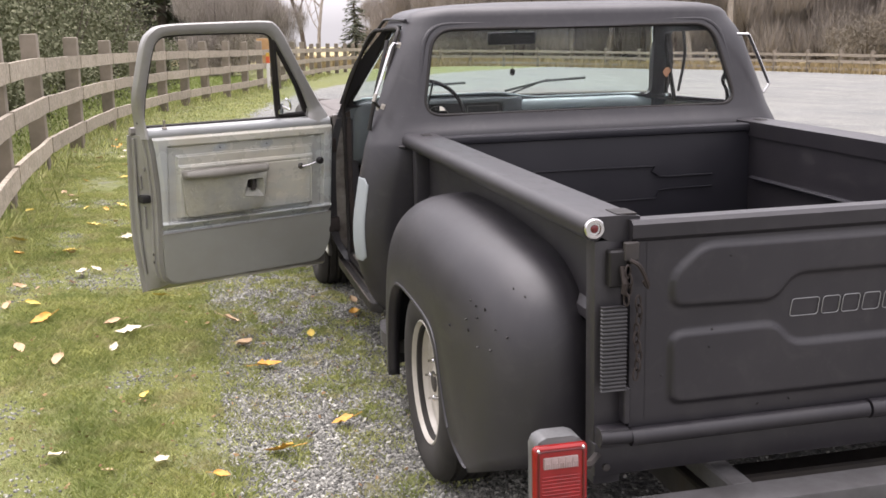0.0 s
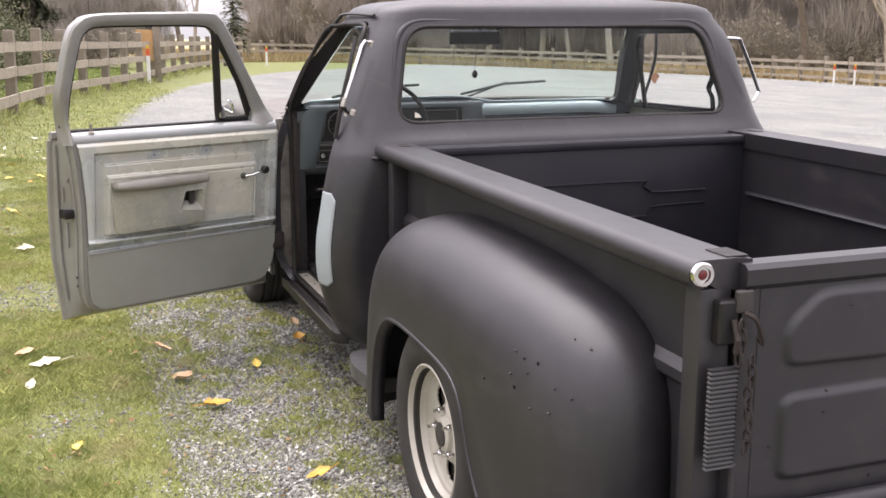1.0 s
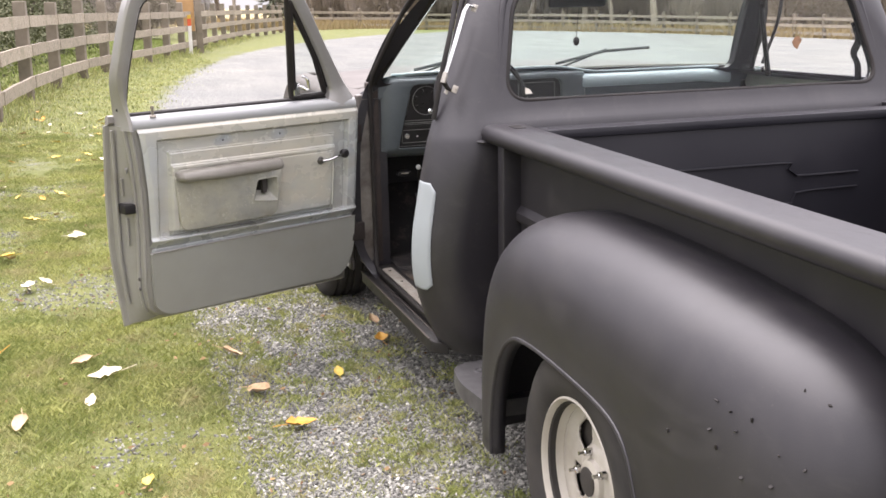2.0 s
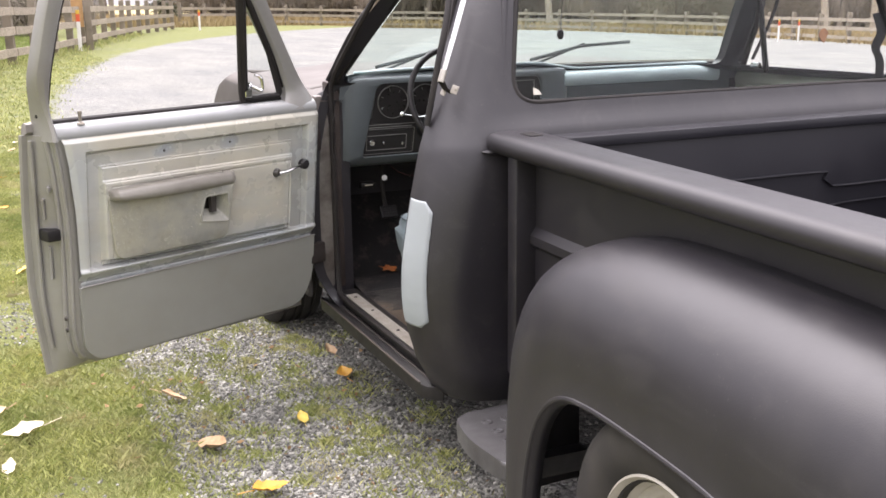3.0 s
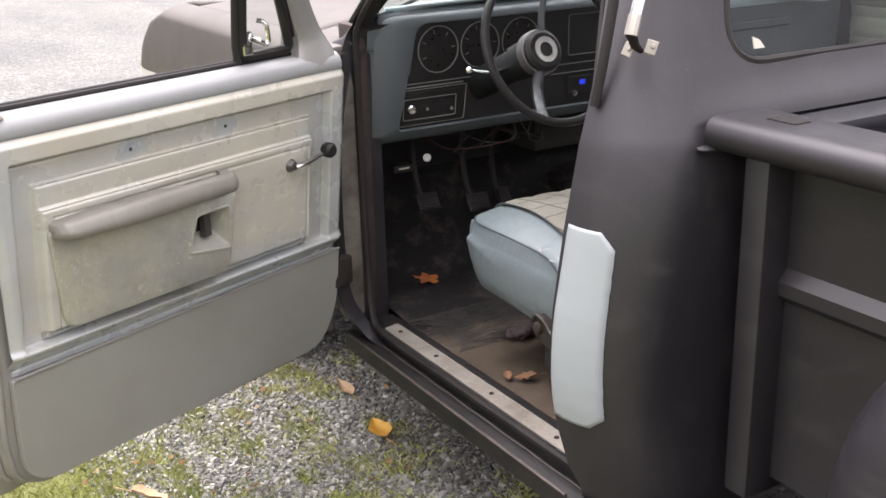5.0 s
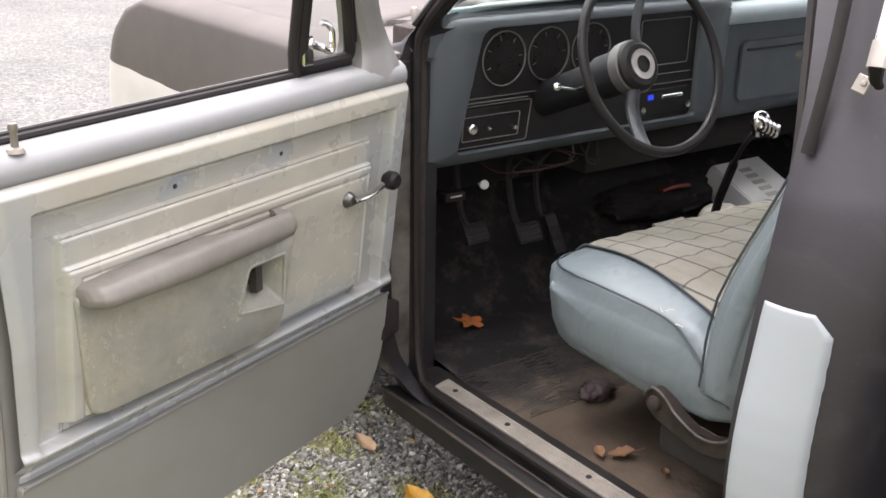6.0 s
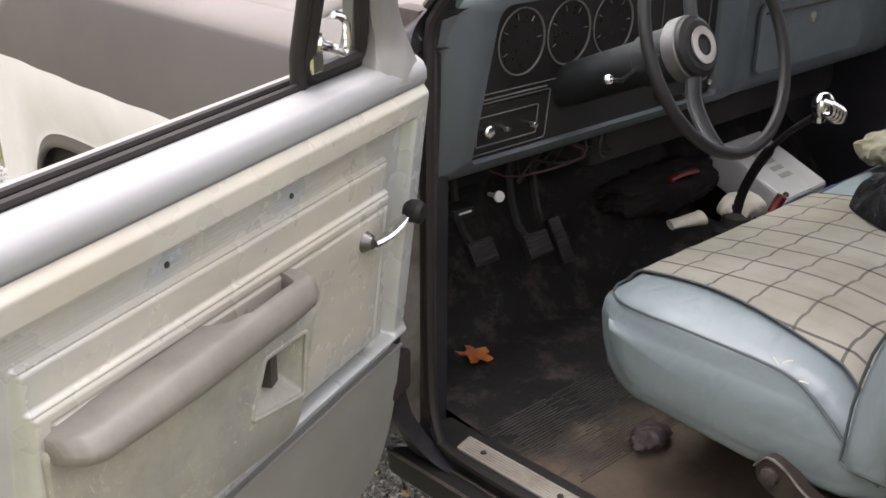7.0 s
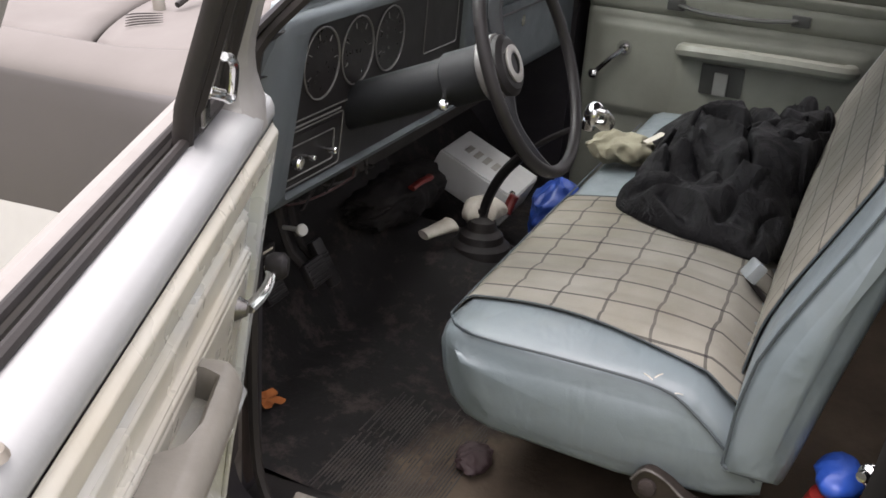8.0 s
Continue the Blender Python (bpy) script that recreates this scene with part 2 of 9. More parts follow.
def door_paint():
    """Sun-bleached inner door: yellowed ledge and middle, blue-grey borders, a stain round each screw."""
    k = Nodes("aged_door_paint")
    x, y, z = k.xyz()
    u = k.math("ADD", k.math("ADD", k.math("MULTIPLY", x, -0.932), k.math("MULTIPLY", y, -0.362)), 0.197)
    wob = k.math("MULTIPLY", k.math("SUBTRACT", k.noise(7, 4, 0.55), 0.5), 0.05)
    wu, wz = k.math("ADD", u, wob), k.math("ADD", z, wob)

    def past(v, a, b):
        return k.math("DIVIDE", k.math("SUBTRACT", v, a), b - a, True)
    streak = k.noise(3.2, 6, 0.65, k.scaled(k.pos, (1.0, 1.0, 2.4)))
    col = k.ramp(streak, [(0.30, (0.40, 0.405, 0.385)), (0.46, (0.475, 0.468, 0.415)), (0.60, (0.545, 0.520, 0.435)), (0.76, (0.45, 0.41, 0.32))])
    blue = k.mix(k.ramp(k.noise(5, 5, 0.6), [(0.35, 0.0), (0.7, 1.0)]), (0.365, 0.395, 0.415), (0.44, 0.452, 0.440))
    rim = k.math("MAXIMUM", k.math("MAXIMUM", past(wu, 0.735, 0.845), past(wz, 0.650, 0.570)), past(wu, 0.165, 0.045), True)
    col = k.mix(k.math("MULTIPLY", rim, 0.85), col, blue)
    band = k.math("MULTIPLY", past(wz, 0.860, 0.892), past(wz, 0.940, 0.912))
    col = k.mix(k.math("MULTIPLY", band, 0.55), col, (0.43, 0.44, 0.425))
    aged = k.math("MULTIPLY", past(k.math("ADD", z, k.math("MULTIPLY", wob, 0.2)), 0.905, 0.945), k.ramp(k.noise(4.0, 4, 0.5), [(0.3, 0.35), (0.7, 1.0)]))
    col = k.mix(aged, col, (0.540, 0.515, 0.440))
    for su, sz in ((0.572, 0.902), (0.341, 0.902)):
        d = k.math("ADD", k.math("POWER", k.math("DIVIDE", k.math("SUBTRACT", wu, su), 0.045), 2.0), k.math("POWER", k.math("DIVIDE", k.math("SUBTRACT", wz, sz), 0.026), 2.0))
        col = k.mix(k.math("MULTIPLY", k.math("SUBTRACT", 1.0, d, True), 0.85), col, (0.375, 0.415, 0.460))
    mid = k.math("ADD", k.math("POWER", k.math("DIVIDE", k.math("SUBTRACT", wu, 0.45), 0.26), 2.0), k.math("POWER", k.math("DIVIDE", k.math("SUBTRACT", wz, 0.80), 0.12), 2.0))
    col = k.mix(k.math("MULTIPLY", k.math("SUBTRACT", 1.0, mid, True), 0.45), col, (0.470, 0.420, 0.325))
    smear = k.ramp(k.noise(6, 5, 0.6, k.scaled(k.pos, (0.7, 0.7, 1.6)), 0.4), [(0.48, 0.0), (0.80, 1.0)])
    col = k.mix(k.math("MULTIPLY", smear, 0.40), col, (0.350, 0.300, 0.215))
    grime = k.ramp(k.noise(38, 5, 0.75), [(0.55, 0.0), (0.72, 1.0)])
    col = k.mix(k.math("MULTIPLY", grime, 0.08), col, (0.281, 0.260, 0.210))
    fleck = k.ramp(k.noise(52, 4, 0.7, k.scaled(k.pos, (1.0, 1.0, 0.5))), [(0.60, 0.0), (0.68, 1.0)])
    col = k.mix(k.math("MULTIPLY", fleck, k.ramp(k.noise(5, 3), [(0.5, 0.0), (0.65, 0.10)])), col, (0.66, 0.63, 0.55))
    r = k.math("ADD", k.math("MULTIPLY", k.noise(8, 4), 0.22), 0.17)
    k.bump(k.noise(160, 3), 0.05, 0.002)
    return k.done(col, r, 0.14, 0.55)


def wood_grey():
    k = Nodes("weathered_fence_wood")
    g = k.noise(6, 6, 0.6, k.scaled(k.obj, (0.6, 6.0, 6.0)))
    col = k.ramp(g, [(0.3, (0.20, 0.165, 0.125)), (0.55, (0.38, 0.325, 0.25)), (0.8, (0.50, 0.44, 0.36))])
    blot = k.ramp(k.noise(11, 5, 0.7), [(0.50, 0.0), (0.66, 1.0)])
    col = k.mix(k.math("MULTIPLY", blot, 0.6), col, (0.145, 0.125, 0.095))
    pale = k.ramp(k.noise(17, 4, 0.7, None, 0.5), [(0.60, 0.0), (0.70, 1.0)])
    col = k.mix(k.math("MULTIPLY", pale, 0.5), col, (0.47, 0.46, 0.40))
    moss = k.ramp(k.noise(2.6, 5), [(0.5, 0.0), (0.75, 1.0)])
    col = k.mix(k.math("MULTIPLY", moss, 0.4), col, (0.12, 0.12, 0.06))
    col = k.mix(k.math("MULTIPLY", k.rand, 0.3), col, (0.12, 0.10, 0.08))
    k.bump(k.noise(22, 4, 0.6, k.scaled(k.obj, (0.5, 6.0, 6.0))), 0.5, 0.01)
    return k.done(col, 0.85)


def ground_mix():
    """Grey crushed stone, and grass left of the drive's edge, which bends away with the fence."""
    k = Nodes("gravel_and_grass")
    x, y, _z = k.xyz()
    past = k.math("MAXIMUM", k.math("SUBTRACT", y, 6.0), 0.0)
    edge = k.math("ADD", k.math("MULTIPLY", k.math("MULTIPLY", past, past), 0.0062), -1.47)
    wob = k.math("MULTIPLY", k.math("SUBTRACT", k.noise(2.4, 5, 0.65), 0.5), 0.9)
    side = k.math("ADD", k.math("SUBTRACT", x, edge), wob)
    grav = k.ramp(k.math("ADD", k.math("MULTIPLY", side, 2.2), 0.5, True), [(0.25, 0.0), (0.75, 1.0)])
    bare = k.ramp(k.noise(1.5, 6, 0.7), [(0.55, 0.0), (0.70, 1.0)])
    near = k.ramp(k.math("ADD", k.math("MULTIPLY", x, 0.5), 2.0, True), [(0.35, 0.0), (0.65, 1.0)])
    grav = k.math("MAXIMUM", grav, k.math("MULTIPLY", k.math("MULTIPLY", bare, near), 0.6), True)
    strip = k.math("SUBTRACT", 1.0, k.math("MULTIPLY", k.math("ABSOLUTE", k.math("ADD", x, 1.02)), 5.0), True)
    tuft = k.math("MULTIPLY", strip, k.ramp(k.noise(6, 5, 0.7), [(0.46, 0.0), (0.58, 1.0)]))
    tuft = k.math("MULTIPLY", tuft, k.ramp(k.math("MULTIPLY", y, 0.1), [(0.6, 1.0), (0.9, 0.0)]))
    stone = k.ramp(k.xyz(k.cells(55))[0], [(0.0, (0.088, 0.087, 0.081)), (0.45, (0.182, 0.181, 0.166)), (0.8, (0.26, 0.256, 0.232)), (1.0, (0.42, 0.41, 0.372))])
    fine = k.ramp(k.xyz(k.cells(130))[1], [(0.0, 0.08), (0.6, 0.17), (1.0, 0.26)])
    stone = k.mix(k.noise(9, 3), stone, fine)
    tone = k.ramp(k.noise(0.35, 5, 0.6), [(0.3, (0.86, 0.86, 0.88)), (0.7, (1.08, 1.06, 1.02))])
    stone = k.mix(1.0, stone, tone, "MULTIPLY")
    lot = k.ramp(k.math("MULTIPLY", k.math("SUBTRACT", y, 4.2), 0.2, True), [(0.0, (1.06, 1.06, 1.06)), (1.0, (0.99, 1.02, 1.01))])
    wheel_ruts = k.ramp(k.noise(0.9, 6, 0.7, k.scaled(k.pos, (1.0, 0.5, 1.0))), [(0.35, (0.82, 0.82, 0.83)), (0.62, (1.08, 1.07, 1.05))])
    lot = k.mix(1.0, lot, wheel_ruts, "MULTIPLY")
    stone = k.mix(1.0, stone, lot, "MULTIPLY")
    soil = k.ramp(k.noise(5, 6, 0.7), [(0.3, (0.088, 0.104, 0.030)), (0.55, (0.160, 0.168, 0.054)), (0.8, (0.23, 0.215, 0.10))])
    soil = k.mix(k.math("MULTIPLY", k.noise(60, 3), 0.6), soil, (0.105, 0.120, 0.034))
    col = k.mix(grav, soil, stone)
    col = k.mix(k.math("MULTIPLY", tuft, 0.7), col, (0.10, 0.11, 0.035))
    # dry field beyond the far fence, an oval round the lot
    ox, oy = k.math("DIVIDE", k.math("SUBTRACT", x, 14.0), 21.0), k.math("DIVIDE", k.math("SUBTRACT", y, 46.0), 24.0)
    oval = k.math("ADD", k.math("MULTIPLY", ox, ox), k.math("MULTIPLY", oy, oy))
    dry = k.math("MULTIPLY", k.math("GREATER_THAN", oval, 1.12), k.math("GREATER_THAN", k.math("ADD", x, y), 52.0))
    straw = k.ramp(k.noise(0.6, 5, 0.7), [(0.3, (0.24, 0.22, 0.09)), (0.6, (0.40, 0.32, 0.17)), (0.8, (0.46, 0.36, 0.20))])
    col = k.mix(dry, col, straw)
    h = k.math("ADD", k.math("MULTIPLY", k.cells(55, out="Distance"), -0.8), k.noise(90, 3))
    k.bump(h, 0.9, 0.012)
    return k.done(col, 0.9, 0.0, 0.3)


def plaid_cloth():
    """Cream woven seat cloth with dark brown lines crossing both ways."""
    k = Nodes("plaid_seat_cloth")
    x, y, z = k.xyz()
    def lines(v, step, off, wide):
        m = k.math("FRACT", k.math("ADD", k.math("DIVIDE", v, step), off))
        d = k.math("ABSOLUTE", k.math("SUBTRACT", m, 0.5))
        return k.math("LESS_THAN", d, wide)
    run = k.math("SUBTRACT", y, k.math("MULTIPLY", z, 0.65))
    w = k.math("MULTIPLY", k.math("SUBTRACT", k.noise(6, 2), 0.5), 0.010)
    a = lines(k.math("ADD", x, w), 0.078, 0.3, 0.034)
    b = lines(k.math("ADD", run, w), 0.078, 0.1, 0.030)
    fade = k.ramp(k.noise(13, 4, 0.6), [(0.35, 0.75), (0.65, 1.0)])
    both = k.math("MULTIPLY", k.math("ADD", k.math("MULTIPLY", a, 0.80), k.math("MULTIPLY", b, 0.72), True), fade)
    weave = k.noise(420, 2, 0.5, k.scaled(k.pos, (1, 3, 1)))
    cream = k.mix(k.ramp(k.noise(7, 5), [(0.35, 0.0), (0.7, 1.0)]), (0.238, 0.232, 0.200), (0.165, 0.158, 0.130))
    cream = k.mix(k.math("MULTIPLY", k.ramp(k.noise(2.6, 5, 0.7), [(0.45, 0.0), (0.75, 1.0)]), 0.5), cream, (0.17, 0.145, 0.10))
    cream = k.mix(k.math("MULTIPLY", weave, 0.4), cream, (0.11, 0.10, 0.08))
    col = k.mix(both, cream, (0.022, 0.020, 0.021))
    k.bump(weave, 0.25, 0.003)
    return k.done(col, 0.9, 0.0, 0.2)


def vinyl_blue():
    k = Nodes("faded_blue_vinyl")
    col = k.mix(k.ramp(k.noise(4, 5), [(0.3, 0.0), (0.75, 1.0)]), (0.114, 0.142, 0.152), (0.156, 0.183, 0.190))
    col = k.mix(k.math("MULTIPLY", k.ramp(k.noise(11, 5, 0.7), [(0.55, 0.0), (0.8, 1.0)]), 0.35), col, (0.115, 0.125, 0.115))
    crease = k.noise(5.5, 3, 0.5, k.scaled(k.pos, (1.0, 2.2, 1.6)), 0.4)
    k.bump(k.math("ADD", k.math("MULTIPLY", k.ramp(crease, [(0.40, 0.0), (0.62, 1.0)]), 0.5), k.math("ADD", k.math("MULTIPLY", k.noise(9, 3), 0.5), k.math("MULTIPLY", k.noise(260, 2), 0.04))), 0.22, 0.02)
    r = k.math("ADD", k.math("MULTIPLY", k.noise(12, 3), 0.2), 0.30)
    return k.done(col, r, 0.0, 0.5)


def cab_floor_paint():
    """Worn tan floor, turning black toward the pedals and the tunnel."""
    k = Nodes("tan_to_black_cab_floor")
    x, y, z = k.xyz()
    to_black = k.math("ADD", k.math("ADD", k.math("MULTIPLY", k.math("SUBTRACT", y, 2.72), 3.2), k.math("MULTIPLY", k.math("ADD", x, 0.55), 2.0, True)), k.math("MULTIPLY", k.math("SUBTRACT", k.noise(6, 6, 0.7), 0.5), 1.5), True)
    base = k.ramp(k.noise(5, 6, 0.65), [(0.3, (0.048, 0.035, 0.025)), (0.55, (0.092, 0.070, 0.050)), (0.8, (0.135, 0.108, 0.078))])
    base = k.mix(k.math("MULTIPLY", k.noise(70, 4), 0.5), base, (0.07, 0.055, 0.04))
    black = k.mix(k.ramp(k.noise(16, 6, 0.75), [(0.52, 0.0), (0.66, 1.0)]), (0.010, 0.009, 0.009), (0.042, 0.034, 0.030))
    col = k.mix(k.ramp(to_black, [(0.25, 0.0), (0.6, 1.0)]), base, black)
    k.bump(k.noise(30, 5), 0.4, 0.008)
    return k.done(col, 0.82, 0.0, 0.25)


def pocket_paint():
    """Dulled paint gone olive, with scratched pale flecks."""
    k = Nodes("stained_pocket_paint")
    col = k.ramp(k.noise(4.5, 6, 0.65), [(0.32, (0.24, 0.243, 0.225)), (0.50, (0.325, 0.315, 0.260)), (0.68, (0.40, 0.378, 0.285))])
    col = k.mix(k.math("MULTIPLY", k.ramp(k.noise(22, 5, 0.7), [(0.5, 0.0), (0.7, 1.0)]), 0.35), col, (0.18, 0.165, 0.125))
    fleck = k.ramp(k.noise(125, 3, 0.7, k.scaled(k.pos, (1.0, 1.0, 0.55)), 1.2), [(0.585, 0.0), (0.64, 0.8)])
    col = k.mix(k.math("MULTIPLY", fleck, k.ramp(k.noise(6, 3), [(0.47, 0.0), (0.58, 0.8)])), col, (0.47, 0.455, 0.38))
    k.bump(k.noise(120, 3), 0.06, 0.002)
    return k.done(col, k.math("ADD", k.math("MULTIPLY", k.noise(9, 4), 0.2), 0.25), 0.0, 0.5)


def quilted_nylon():
    """Black nylon stitched in diamonds, creased all over."""
    k = Nodes("black_quilted_nylon")
    x, y, z = k.xyz()
    a = k.math("ADD", k.math("ADD", x, y), k.math("MULTIPLY", z, 0.6))
    b = k.math("SUBTRACT", k.math("SUBTRACT", x, y), k.math("MULTIPLY", z, 0.6))
    w = k.math("MULTIPLY", k.math("SUBTRACT", k.noise(6, 3), 0.5), 1.6)
    quilt = None
    for v in (a, b):
        s = k.math("ABSOLUTE", k.math("SINE", k.math("ADD", k.math("MULTIPLY", v, 46.0), w)))
        s = k.math("POWER", s, 0.3)
        quilt = s if quilt is None else k.math("MULTIPLY", quilt, s)
    crease = k.noise(19, 5, 0.62, k.scaled(k.pos, (1.0, 1.5, 1.0)), 1.8)
    k.bump(k.math("ADD", k.math("MULTIPLY", quilt, 0.16), crease), 0.45, 0.022)
    # crease hollows darker than their crests: shade of the folds put into the colour
    col = k.mix(k.ramp(crease, [(0.4, 0.0), (0.7, 1.0)]), (0.0022, 0.0022, 0.0026), (0.0055, 0.0055, 0.0064))
    return k.done(col, 0.60, 0.0, 0.15)


def foliage(name, lo, hi, gloss=0.5):
    k = Nodes(name)
    col = k.mix(k.island, lo, hi)
    col = k.mix(k.math("MULTIPLY", k.noise(1.2, 3), 0.5), col, lo)
    return k.done(col, gloss, 0.0, 0.15)


def lawn_blades():
    """Short grass: fresh and dark green, with mossy and straw-coloured patches."""
    k = Nodes("short_green_grass")
    col = k.mix(k.island, (0.200, 0.232, 0.062), (0.560, 0.560, 0.220))
    col = k.mix(k.math("MULTIPLY", k.ramp(k.noise(2.1, 5, 0.65), [(0.42, 0.0), (0.66, 1.0)]), 0.65), col, (0.115, 0.170, 0.042))
    col = k.mix(k.math("MULTIPLY", k.ramp(k.noise(3.7, 5, 0.7), [(0.50, 0.0), (0.70, 1.0)]), 0.75), col, (0.480, 0.410, 0.245))
    col = k.mix(k.math("MULTIPLY", k.ramp(k.noise(24, 4, 0.7), [(0.52, 0.0), (0.70, 1.0)]), 0.50), col, (0.110, 0.120, 0.042))
    return k.done(col, 0.6, 0.0, 0.3)


def fallen_leaf():
    """Leaves from orange-brown to pale straw."""
    k = Nodes("fallen_leaf")
    col = k.ramp(k.rand, [(0.0, (0.40, 0.17, 0.025)), (0.22, (0.52, 0.30, 0.04)), (0.42, (0.58, 0.42, 0.14)), (0.62, (0.62, 0.52, 0.33)), (0.82, (0.42, 0.24, 0.12)), (1.0, (0.66, 0.57, 0.38))])
    col = k.mix(k.ramp(k.noise(45, 5, 0.7), [(0.52, 0.0), (0.7, 1.0)]), col, (0.26, 0.12, 0.03))
    return k.done(col, 0.6, 0.0, 0.35)


PRIMER = primer_paint()
DARK_STEEL = worn("dark_sheet_steel", (0.022, 0.020, 0.020), (0.045, 0.036, 0.03), 0.6, 0.0, 6, 120, 0.15)
STEP_METAL = worn("scuffed_step_metal", (0.085, 0.083, 0.084), (0.045, 0.043, 0.043), 0.42, 0.0, 9, 120, 0.2)
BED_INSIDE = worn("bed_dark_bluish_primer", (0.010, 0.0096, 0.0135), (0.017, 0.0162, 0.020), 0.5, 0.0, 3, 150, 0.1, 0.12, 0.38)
DOOR_PAINT = door_paint()
DOOR_METAL = worn("door_edge_grey_paint", (0.300, 0.294, 0.284), (0.225, 0.213, 0.192), 0.34, 0.25, 4, 120, 0.08)
DOOR_LOWER = worn("door_grey_lower_panel", (0.290, 0.294, 0.270), (0.242, 0.238, 0.210), 0.40, 0.1, 2.5, 150, 0.06)
WHITE_PATCH = worn("pale_filler_patch", (0.275, 0.302, 0.312), (0.255, 0.280, 0.288), 0.5, 0, 5, 90, 0.06)
WHITE_PAINT = worn("old_white_paint", (0.60, 0.595, 0.58), (0.52, 0.51, 0.49), 0.4, 0, 4, 100, 0.05)
HOOD_GREY = worn("warm_grey_primer", (0.140, 0.128, 0.118), (0.108, 0.098, 0.090), 0.68, 0, 2, 150, 0.05, 0.1, 0.25)
FENDER_GREY = worn("mid_grey_primer", (0.088, 0.080, 0.077), (0.072, 0.066, 0.064), 0.5, 0, 2, 150, 0.05)
CHROME = worn("chrome", (0.72, 0.72, 0.72), (0.55, 0.54, 0.52), 0.14, 1.0, 20, 200, 0.02, 0.05)
STEEL_DULL = worn("dull_aluminium", (0.40, 0.385, 0.35), (0.25, 0.22, 0.18), 0.45, 0.6, 8, 160, 0.1)
RUST = worn("rusty_iron", (0.032, 0.023, 0.020), (0.020, 0.015, 0.013), 0.8, 0.2, 14, 140, 0.4)
RUBBER = worn("black_rubber", (0.013, 0.012, 0.012), (0.026, 0.022, 0.020), 0.6, 0, 10, 160, 0.1, 0.12, 0.25)
TYRE = worn("tyre_rubber", (0.022, 0.021, 0.020), (0.045, 0.041, 0.037), 0.8, 0, 9, 130, 0.25, 0.1, 0.25)
RIM_CREAM = worn("cream_wheel_paint", (0.42, 0.395, 0.345), (0.30, 0.27, 0.22), 0.42, 0.0, 7, 90, 0.08)
PLASTIC_BLACK = worn("black_plastic", (0.0085, 0.0075, 0.0078), (0.016, 0.0145, 0.0145), 0.48, 0, 8, 120, 0.05, 0.1, 0.30)
WEBBING = worn("black_belt_webbing", (0.008, 0.008, 0.008), (0.016, 0.015, 0.014), 0.9, 0, 12, 300, 0.3, 0.05, 0.15)
SILL_BLACK = worn("scuffed_black_sill_paint", (0.009, 0.009, 0.010), (0.024, 0.021, 0.019), 0.5, 0, 9, 120, 0.15, 0.12, 0.3)
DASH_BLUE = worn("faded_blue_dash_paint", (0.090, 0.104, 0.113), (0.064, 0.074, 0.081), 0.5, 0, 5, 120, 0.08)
# pale blue pad, with the windscreen's daylight on it added to the colour
DASH_TOP_LIT = worn("lit_pale_blue_dash_pad", (0.36, 0.42, 0.44), (0.29, 0.345, 0.365), 0.45, 0, 5, 120, 0.1)
ARM_GREY = worn("worn_grey_plastic", (0.225, 0.214, 0.186), (0.130, 0.118, 0.100), 0.40, 0, 6, 120, 0.08)
GREEN_TRIM = worn("grey_green_door_card", (0.215, 0.222, 0.185), (0.155, 0.158, 0.128), 0.5, 0, 4, 140, 0.08)
VINYL = vinyl_blue()
POCKET = pocket_paint()
PLAID = plaid_cloth()
PIPING = worn("dark_seat_piping", (0.050, 0.064, 0.070), (0.028, 0.036, 0.040), 0.5)
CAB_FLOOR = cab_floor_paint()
CARPET = worn("black_floor_dirt", (0.014, 0.012, 0.0115), (0.028, 0.023, 0.020), 0.85, 0, 12, 150, 0.4)
GLASS = glassy("window_glass", (0.90, 0.93, 0.92), ior=1.18)
_k = Nodes("green_tinted_windscreen")
TINT = _k.done(_k.ramp(_k.math("ADD", _k.math("MULTIPLY", _k.math("SUBTRACT", _k.xyz()[2], 1.335), 12.0), 0.0, True), [(0.0, (0.80, 0.90, 0.865)), (1.0, (0.42, 0.52, 0.68))]), 0.0, 0.0, 0.5, Transmission_Weight=1.0, IOR=1.2)
RED_LENS = worn("red_lamp_lens", (0.27, 0.012, 0.011), (0.19, 0.009, 0.008), 0.18, 0, 30, 200, 0.05, 0.05)
CLEAR_LENS = worn("clear_lamp_lens", (0.34, 0.26, 0.25), (0.26, 0.18, 0.17), 0.15, 0, 30, 200, 0.05, 0.05)
SILVER_BOX = worn("brushed_silver_box", (0.62, 0.62, 0.60), (0.50, 0.50, 0.48), 0.4, 0.3, 5, 150, 0.05)
PAPER = worn("crumpled_paper", (0.46, 0.435, 0.38), (0.32, 0.29, 0.235), 0.8, 0, 20, 120, 0.2)
RED_PLASTIC = worn("red_plastic", (0.20, 0.016, 0.012), (0.11, 0.012, 0.010), 0.45)
BLUE_PLASTIC = worn("blue_plastic", (0.016, 0.065, 0.34), (0.012, 0.04, 0.20), 0.45)
JACKET = quilted_nylon()
RAG = worn("olive_cloth_rag", (0.21, 0.20, 0.14), (0.13, 0.12, 0.08), 0.9, 0, 20, 220, 0.4)
WOOD = wood_grey()
POST_WOOD = worn("brown_fence_post", (0.215, 0.178, 0.138), (0.125, 0.108, 0.078), 0.9, 0, 3, 40, 0.5)
GROUND = ground_mix()
LEAF = fallen_leaf()
LITTER = foliage("brown_leaf_litter", (0.10, 0.055, 0.025), (0.33, 0.22, 0.11), 0.8)
